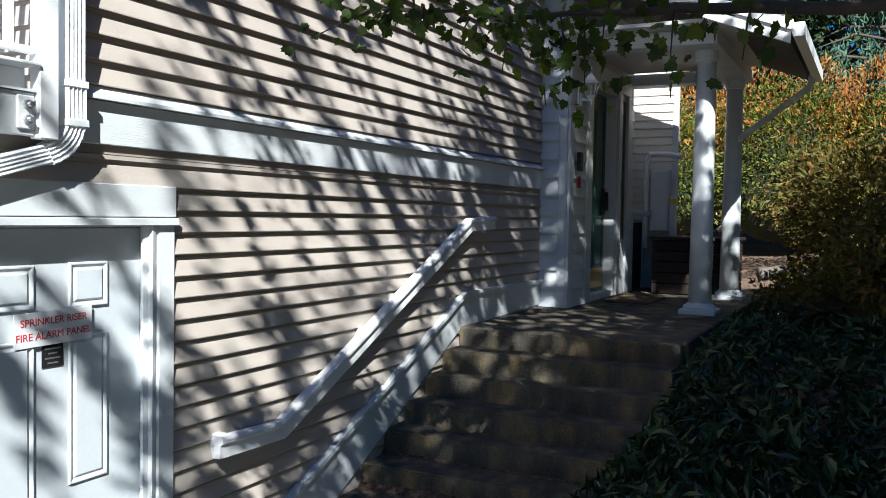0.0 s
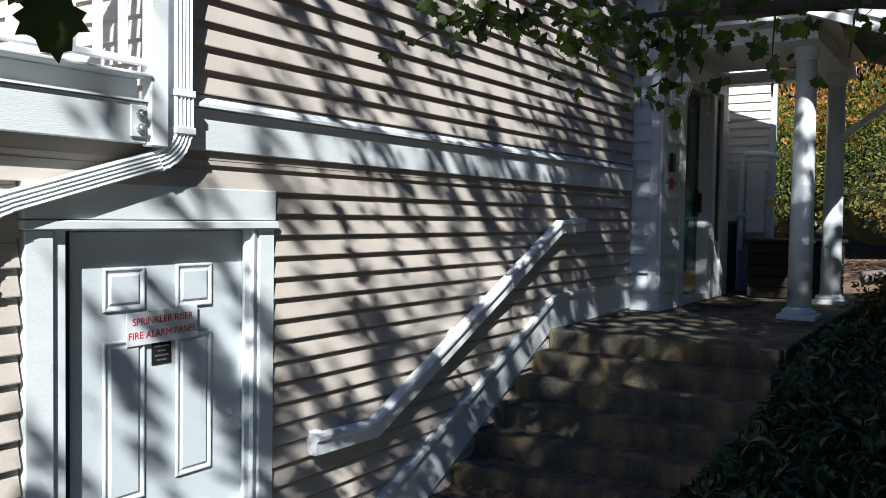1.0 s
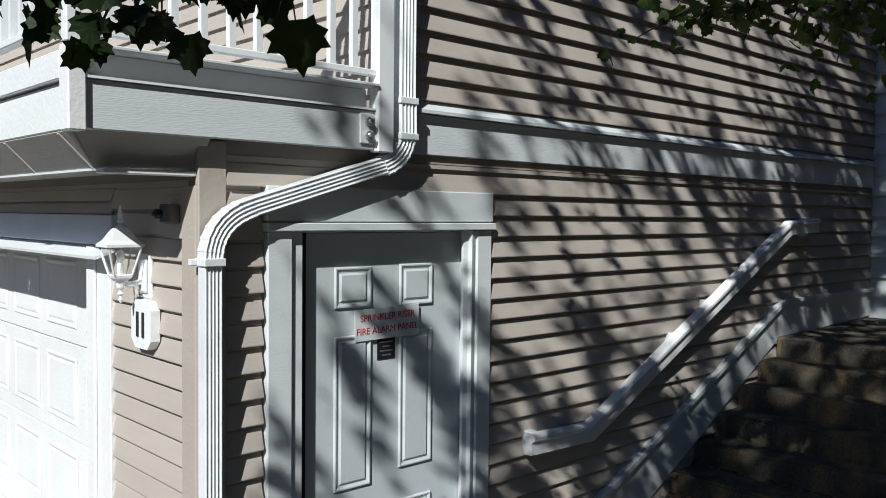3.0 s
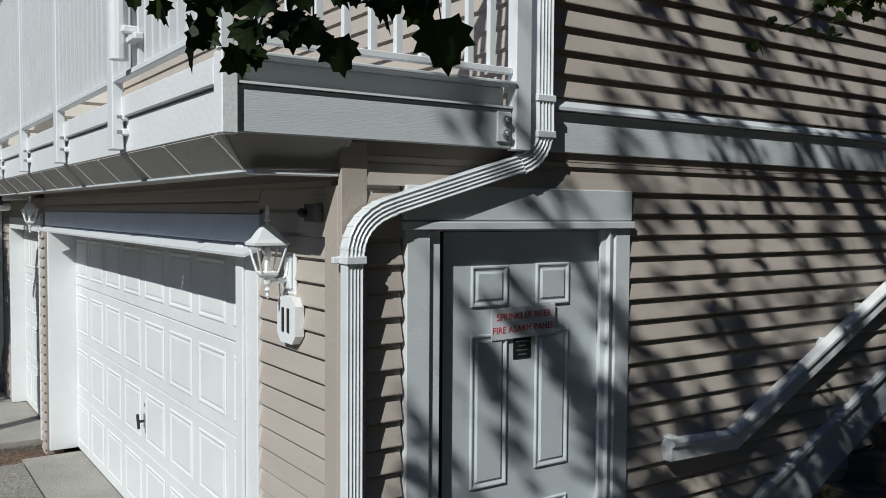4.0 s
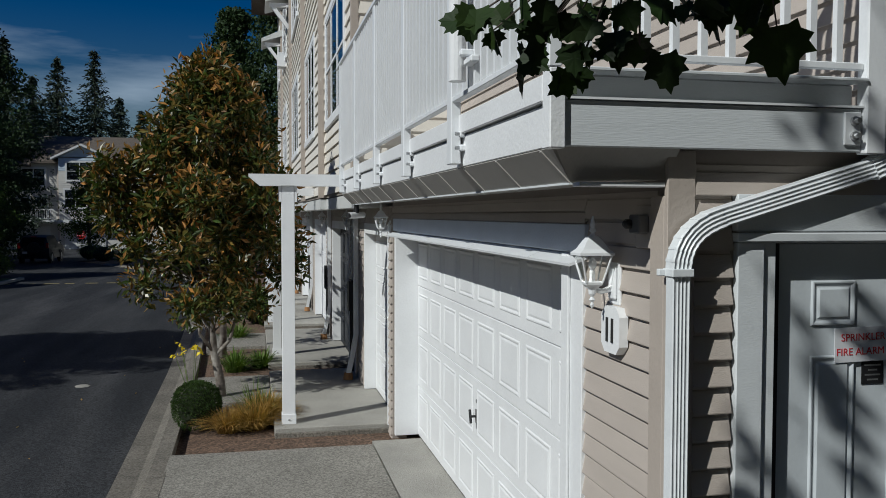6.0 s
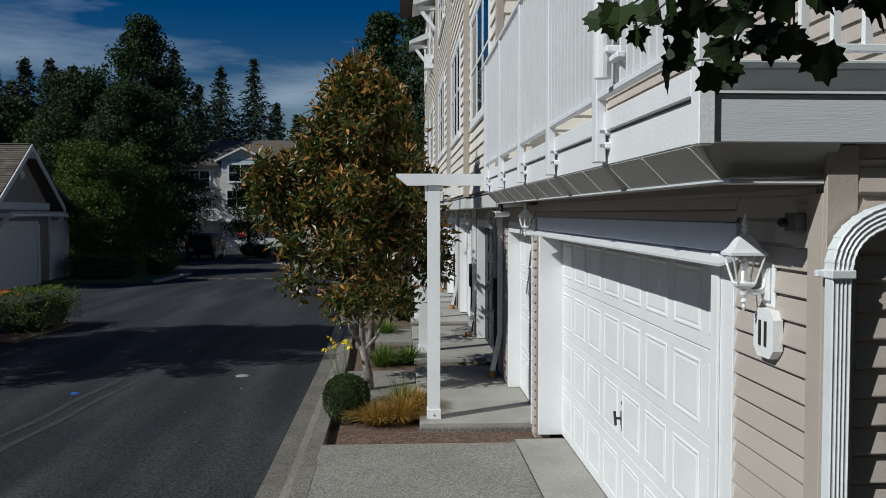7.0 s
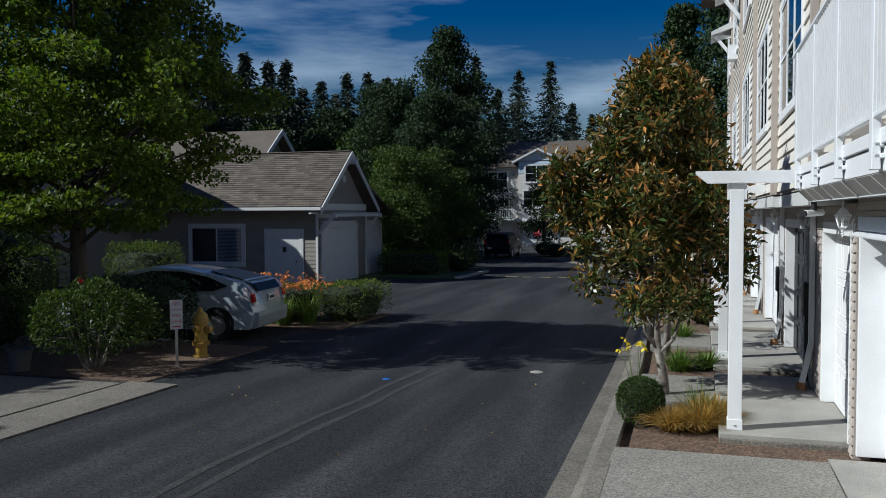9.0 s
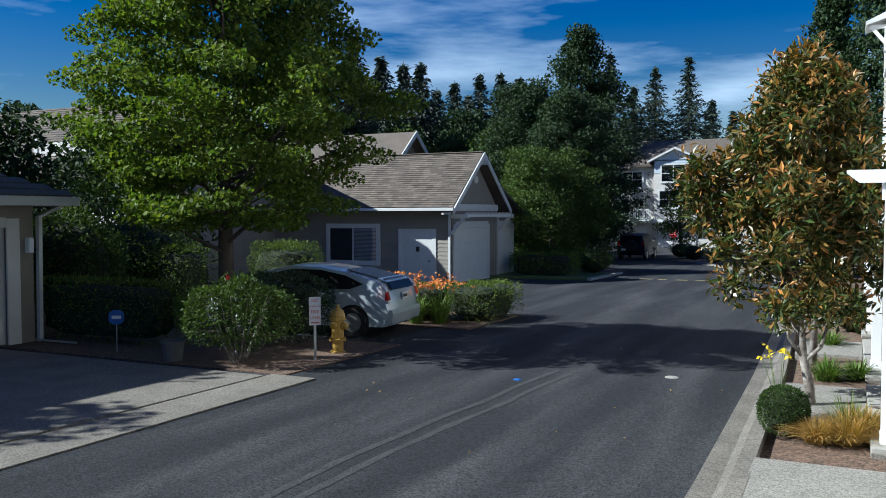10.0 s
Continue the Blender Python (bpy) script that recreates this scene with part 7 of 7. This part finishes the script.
h2 = thing("left_garage_house", -15.8, 8.6, -0.12, 0, "taupe garage wing with a white door and hipped shingle roof", "house")
part("wall", boxes((-7.0, 0.0, -0.2, 0.0, -0.3, 2.75), (-0.2, 0.0, -0.55, -0.2, -0.3, 2.75), (-0.2, 0.0, -6.2, -0.55, 2.25, 2.75), (-0.2, 0.0, -7.0, -6.2, -0.3, 2.75), (-7, -0.2, -7.0, -6.8, -0.3, 2.75)), HOUSE_TAN, h2)
gd = part("garage_door", boxes((-0.15, -0.10, -6.2, -0.55, -0.05, 2.25)), HOUSE_TRIM, h2)
for r in range(4):
    for q in range(6):
        part("panel", boxes((-0.10, -0.085, -6.1 + q * 0.93, -5.3 + q * 0.93, 0.03 + r * 0.56, 0.48 + r * 0.56), bevel=0.008), HOUSE_TRIM, gd)
part("casing", boxes((0.0, 0.04, -0.60, -0.32, -0.1, 2.42), (0.0, 0.04, -6.3, -0.60, 2.25, 2.44), bevel=0.006), HOUSE_TRIM, h2)
bm = bmesh.new()
vs = [bm.verts.new(p) for p in ((0.42, 0.70, 2.86), (0.42, -7.7, 2.86), (-3.5, -3.5, 4.55), (-7.5, -3.5, 4.55), (-7.5, 0.70, 2.86), (-7.5, -7.7, 2.86), (0.42, 0.70, 2.72), (0.42, -7.7, 2.72), (-7.5, 0.70, 2.72), (-7.5, -7.7, 2.72))]
for q in ((0, 2, 1), (0, 4, 3, 2), (1, 2, 3, 5), (3, 4, 8, 9, 5), (0, 1, 7, 6), (0, 6, 8, 4), (1, 5, 9, 7), (6, 7, 9, 8)):
    bm.faces.new([vs[i] for i in q])
bmesh.ops.recalc_face_normals(bm, faces=bm.faces[:])
part("roof", bm, SHINGLE, h2)
for r in range(14):
    f, g = r / 14, (r + 0.95) / 14
    part("shingle_course", moved(prism([(0.432 - 3.92 * f, 2.872 + 1.69 * f), (0.420 - 3.92 * g, 2.862 + 1.69 * g), (0.420 - 3.92 * f, 2.858 + 1.69 * f)], "y", -7.68 + 4.2 * f, 0.68 - 4.2 * f), 0, 0, 0.004), SHINGLE, h2)
part("fascia", boxes((0.38, 0.48, -7.7, 0.72, 2.66, 2.84), (-7.5, 0.38, 0.66, 0.76, 2.66, 2.84), bevel=0.01), HOUSE_TRIM, h2)
part("downspout", sweep(bmesh.new(), [(0.05, 0.62, 2.66), (0.05, 0.10, 2.45), (0.05, 0.08, 0.0)], [(-0.04, -0.04), (0.04, -0.04), (0.04, 0.04), (-0.04, 0.04)], side=(1, 0, 0)), HOUSE_TRIM, h2)
lam = part("lamp", boxes((0.0, 0.14, -0.20, -0.08, 1.75, 2.05), bevel=0.02), WHITE_METAL, h2)
hb = thing("neighbour_block", -17.2, -2.0, -0.12, 0, "taupe two-storey house block beside the drive", "house")
part("wall", boxes((-7.0, 0.0, -9.0, 6.0, -0.3, 5.3)), HOUSE_TAN, hb)
part("roof", prism([(-7.7, 5.2), (-7.7, 5.4), (-3.5, 6.9), (0.7, 5.4), (0.7, 5.2)], "y", -9.6, 6.5), SHINGLE, hb)
h3 = thing("tall_house", -31.0, 19.0, -0.2, 0, "two-storey house with a broad brown roof behind the trees", "house")
part("wall", boxes((-12, 6.8, 0, 9, -0.2, 4.2)), HOUSE_TAN, h3)
boards(h3, 2.5, 6.8, -0.01, 0, 5.2, HOUSE_WHITE, 0.2)
part("corner_board", boxes((2.3, 2.5, -0.05, 0.0, 0, 5.4)), HOUSE_TRIM, h3)
part("corner_board", boxes((6.8, 6.9, -0.05, 0.1, 0, 5.0)), HOUSE_TRIM, h3)
part("roof", prism([(-0.9, 4.0), (-0.9, 4.2), (4.5, 7.2), (9.9, 4.2), (9.9, 4.0), (4.5, 7.0)], "x", -12.6, 7.6), SHINGLE, h3)
part("window", boxes((3.2, 4.8, -0.06, -0.02, 0.9, 2.2)), CAR_GLASS, h3)
shingles(h3, (-12.6, -0.91, 4.205), None, (20.2, 0, 0), (0, 5.41, 3.0), 26)
mid = thing("middle_house", -22.5, 20.5, -0.25, 0, "taupe house front with a dark recessed entry", "house")
part("wall", boxes((-3.0, 4.5, 7.0, 7.2, 0, 2.9)), HOUSE_TAN, mid)
for cx0, cx1 in ((-0.4, -0.2), (0.9, 1.15), (-2.2, -2.0)):
    part("casing", boxes((cx0, cx1, 6.9, 7.0, 0, 2.3)), HOUSE_TRIM, mid)
part("door", boxes((-0.2, 0.9, 6.95, 7.0, 0, 2.2)), CAR_DARK, mid)

# ---- far end of the lane ----
fh = thing("far_townhouse", -20.0, 84.0, ground_z(84) - 0.1, 0, "three-storey pale townhouse with a brown roof at the lane's end", "house")
part("wall", boxes((-14, 16, 1.0, 9, 0, 8.4), (0.4, 4.6, 0.0, 1.0, 2.8, 8.9), (-8, 0.4, 1.0 - 0.01, 1.0, 2.6, 5.4)), HOUSE_WHITE, fh)
boards(fh, 0.4, 4.6, 0.0, 2.8, 7.6, HOUSE_WHITE, 0.2)
boards(fh, 0.4, 4.6, -0.01, 7.6, 8.8, FAR_BLUE, 0.2)
boards(fh, -14, 0.4, 1.0, 5.6, 8.4, HOUSE_WHITE, 0.2)
part("gable", prism([(0.2, 8.8), (4.8, 8.8), (2.5, 9.9)], "y", 0.0, 0.3), FAR_BLUE, fh)
part("gable_roof", prism([(-0.2, 8.62), (-0.2, 8.80), (2.5, 10.15), (5.2, 8.80), (5.2, 8.62), (2.5, 9.95)], "y", -0.5, 4.0), HOUSE_TRIM, fh)
part("roof", prism([(0.2, 8.3), (0.2, 8.5), (5.5, 11.3), (10.5, 8.5), (10.5, 8.3)], "x", -2.2, 16.5), SHINGLE, fh)
part("roof", prism([(0.2, 8.0), (0.2, 8.2), (5.5, 10.0), (10.5, 8.2), (10.5, 8.0)], "x", -14.5, -2.2), SHINGLE, fh)
part("floor_band", boxes((-14, 0.3, 0.3, 1.0, 2.55, 2.85), (0.3, 4.7, -0.06, 0.0, 2.6, 2.9)), HOUSE_TRIM, fh)
part("garage_door", boxes((-7.2, -0.6, 0.9, 0.99, 0.05, 2.3)), HOUSE_TRIM, fh)
part("garage_door", boxes((0.7, 4.4, 0.9, 0.99, 0.05, 2.4)), HOUSE_TRIM, fh)
part("downspout", boxes((0.1, 0.3, 0.85, 1.0, 0, 8.3)), SIDING, fh)
rl = part("balcony", boxes((-7.5, 0.2, -0.4, 1.0, 2.75, 2.9)), HOUSE_TRIM, fh)
part("railing", boxes((-7.5, 0.2, -0.40, -0.34, 3.85, 3.95), (-7.5, 0.2, -0.40, -0.34, 3.0, 3.06), *[(-7.5 + 0.19 * i, -7.44 + 0.19 * i, -0.39, -0.35, 3.05, 3.86) for i in range(41)]), HOUSE_TRIM, rl)
part("recess", boxes((-6.6, -0.6, 0.93, 0.985, 2.95, 5.2)), HOUSE_TAN, fh)
for wx, wz, w, h in ((1.9, 4.1, 1.9, 1.7), (2.3, 6.7, 2.3, 1.7)):
    window("window", -20.0 + wx, 83.93, ground_z(84) - 0.1 + wz, 0, w, h, "white-framed window of the far townhouse", 2, True, "far windows", HOUSE_TRIM, "", 0, 0.14)
for wx, wz, w, h in ((-2.0, 6.2, 2.0, 1.6), (-3.2, 3.0, 1.6, 2.0), (-1.3, 3.0, 0.9, 2.1), (-5.5, 6.2, 1.8, 1.6)):
    window("window", -20.0 + wx, 84.90, ground_z(84) - 0.1 + wz, 0, w, h, "white-framed window of the far townhouse", 2, True, "far windows", HOUSE_TRIM, "", 0, 0.14)
fh2 = thing("far_townhouse", -8.0, 66.0, ground_z(66), 0, "end of a white townhouse with bracketed gable beyond the bend", "house")
part("wall", boxes((-1.0, 6, 0, 12, 0, 8.6)), HOUSE_WHITE, fh2)
part("gable_roof", prism([(-1.9, 8.4), (-1.9, 8.6), (0.9, 10.6), (3.7, 8.6), (3.7, 8.4), (0.9, 10.4)], "y", -0.8, 5.0), HOUSE_TRIM, fh2)
boards(fh2, -1.0, 6, 0.0, 2.6, 8.5, HOUSE_WHITE, 0.2)
part("window", boxes((-0.4, 1.6, -0.06, -0.02, 6.2, 7.9)), CAR_GLASS, fh2)
ss = thing("stop_sign", -16.7, 79.0, ground_z(79) - 0.3, 0, "red octagonal stop sign on a post", "sign")
part("post", boxes((-0.03, 0.03, -0.02, 0.02, 0, 2.0)), STEEL, ss)
oc = [(0.40 * math.cos(radians(22.5 + 45 * i)), 1.75 + 0.40 * math.sin(radians(22.5 + 45 * i))) for i in range(8)]
sp = part("plate", prism(oc, "y", -0.05, -0.03), STOP_RED, ss)
text("lettering", "STOP", SIGN_WHITE, sp, pose(0, -0.053, 1.75, 90), 0.30)

bush("clipped_hedge", "long low clipped hedge before the lawn island", -13.7, 32.9, ground_z(33), 1.5, 0.8, 0.55, 4800, 0.07, HEDGE, 401, "hedge", boxy=0.8)
bush("dark_shrubbery", "rounded shrub on the lawn island", -12.2, 35.4, ground_z(35), 0.9, 0.8, 0.6, 2600, 0.09, BROAD, 402)
bush("dark_shrubbery", "dark shrubs under the trees by the bend", -17.0, 40.0, ground_z(40), 2.6, 1.6, 1.1, 5200, 0.14, BROAD_DARK, 403)
# pale lines where tyres have polished the lane
for tx, ty in ((-5.96, 2.2), (-5.68, 2.2)):
    sc = thing("tyre_track", tx, ty, 0.0, 0, "faint pale tyre line worn into the asphalt", "road wear", "tyre lines")
    n = 26
    verts = [(0.07 * noise.noise(Vector((tx, i * 0.21, 0))) + 0.016 * i * i * 0.03 + sgn * 0.05 * (1 + 0.5 * noise.noise(Vector((i * 0.9, tx, sgn)))), i * 0.32, ground_z(ty + i * 0.32) + 0.004) for i in range(n) for sgn in (-1, 1)]
    flat_mesh("line", verts, [(2 * i, 2 * i + 1, 2 * i + 3, 2 * i + 2) for i in range(n - 1)], SCUFF, sc)

# ---- trees of the distance ----
tree("broadleaf_tree", "rounded green tree beyond the garage house", -14.5, 36.8, -0.5, 5.9, 2.9, 0.6, 300, 130, 0.14, BROAD, BARK_DARK, 0.2, 201, blob=0.33, top=0.5, lean=(-0.7, 0.0))
tree("broadleaf_tree", "large dark green tree over the lane", -16.9, 46.5, -0.6, 10.0, 3.3, 0.5, 300, 130, 0.18, BROAD_DARK, BARK_DARK, 0.2, 202, blob=0.42)
tree("broadleaf_tree", "tall poplar-like tree above the roofs", -18.6, 55.0, -0.6, 15.8, 4.0, 1.0, 330, 85, 0.24, BROAD_DARK, BARK_DARK, 0.24, 203, blob=0.48, top=0.08)
tree("broadleaf_tree", "dark spreading tree beside the bend", -20.6, 49.0, -0.6, 11.2, 3.4, 0.6, 280, 130, 0.19, BROAD_DARK, BARK_DARK, 0.2, 206, blob=0.42)
tree("broadleaf_tree", "small green tree before the far townhouse", -12.4, 58.5, -0.75, 6.0, 1.6, 1.0, 60, 110, 0.17, BROAD, BARK_DARK, 0.12, 204, blob=0.4, top=0.2)
for i, (bx_, by_, hh, sp_) in enumerate(((-2.4, 47.2, 14.5, 2.9), (0.6, 45.0, 16.0, 3.2), (-4.0, 70.0, 12.0, 4.0), (4.0, 60, 17.0, 4.0))):
    tree("broadleaf_tree", "tall dark tree behind the terrace", bx_, by_, ground_z(by_) - 0.3, hh, sp_, 1.0, 260, 100, 0.24, BROAD_DARK, BARK_DARK, 0.26, 211 + i, blob=0.45, top=0.12)
for i in range(16):
    a = radians(22 + i * 2.3)
    dist = 62 + 14 * ((i * 7) % 5) / 4
    bx_, by_ = -1.4 - dist * math.sin(a), -2.8 + dist * math.cos(a)
    tree("woodland_tree", "dense dark woodland tree behind the houses", bx_, by_, ground_z(by_) - 0.5, 9.6 + 2.4 * ((i * 5) % 7) / 6, 4.4, 0.6, 170, 90, 0.30, BROAD_DARK if i % 3 else BROAD, BARK_DARK, 0.25, 231 + i, blob=0.60, limbs=8, top=0.2)
# firs: bearing left of +y, distance and height
for i, (deg, dist, hh) in enumerate(((27.3, 70, 16.0), (28.4, 76, 17.1), (29.9, 66, 15.6), (31.8, 62, 16.2), (25.0, 88, 17.5), (23.3, 90, 18.6), (21.9, 94, 19.6), (20.6, 96, 19.3), (14.7, 92, 20.7), (11.8, 104, 21.4), (9.7, 104, 22.5), (13.2, 100, 18.5), (15.9, 98, 19.0), (17.7, 96, 18.4), (19.2, 100, 18.9), (33.8, 72, 17.3), (36.2, 78, 17.7), (39, 84, 17.1), (41.5, 90, 17.3), (24.1, 96, 17.3), (26.2, 84, 16.1), (7.0, 110, 16.6), (8.3, 112, 18.5))):
    a = radians(deg)
    conifer(-1.4 - dist * math.sin(a), -2.8 + dist * math.cos(a), hh, 0.39 * hh + (i % 3) * 0.3, 300 + i)
tree("broadleaf_tree", "small pale tree top over the roofs", -49.0, 40.0, -0.5, 8.8, 2.2, 2.0, 70, 60, 0.34, BROAD, BARK_DARK, 0.2, 260, blob=0.6)
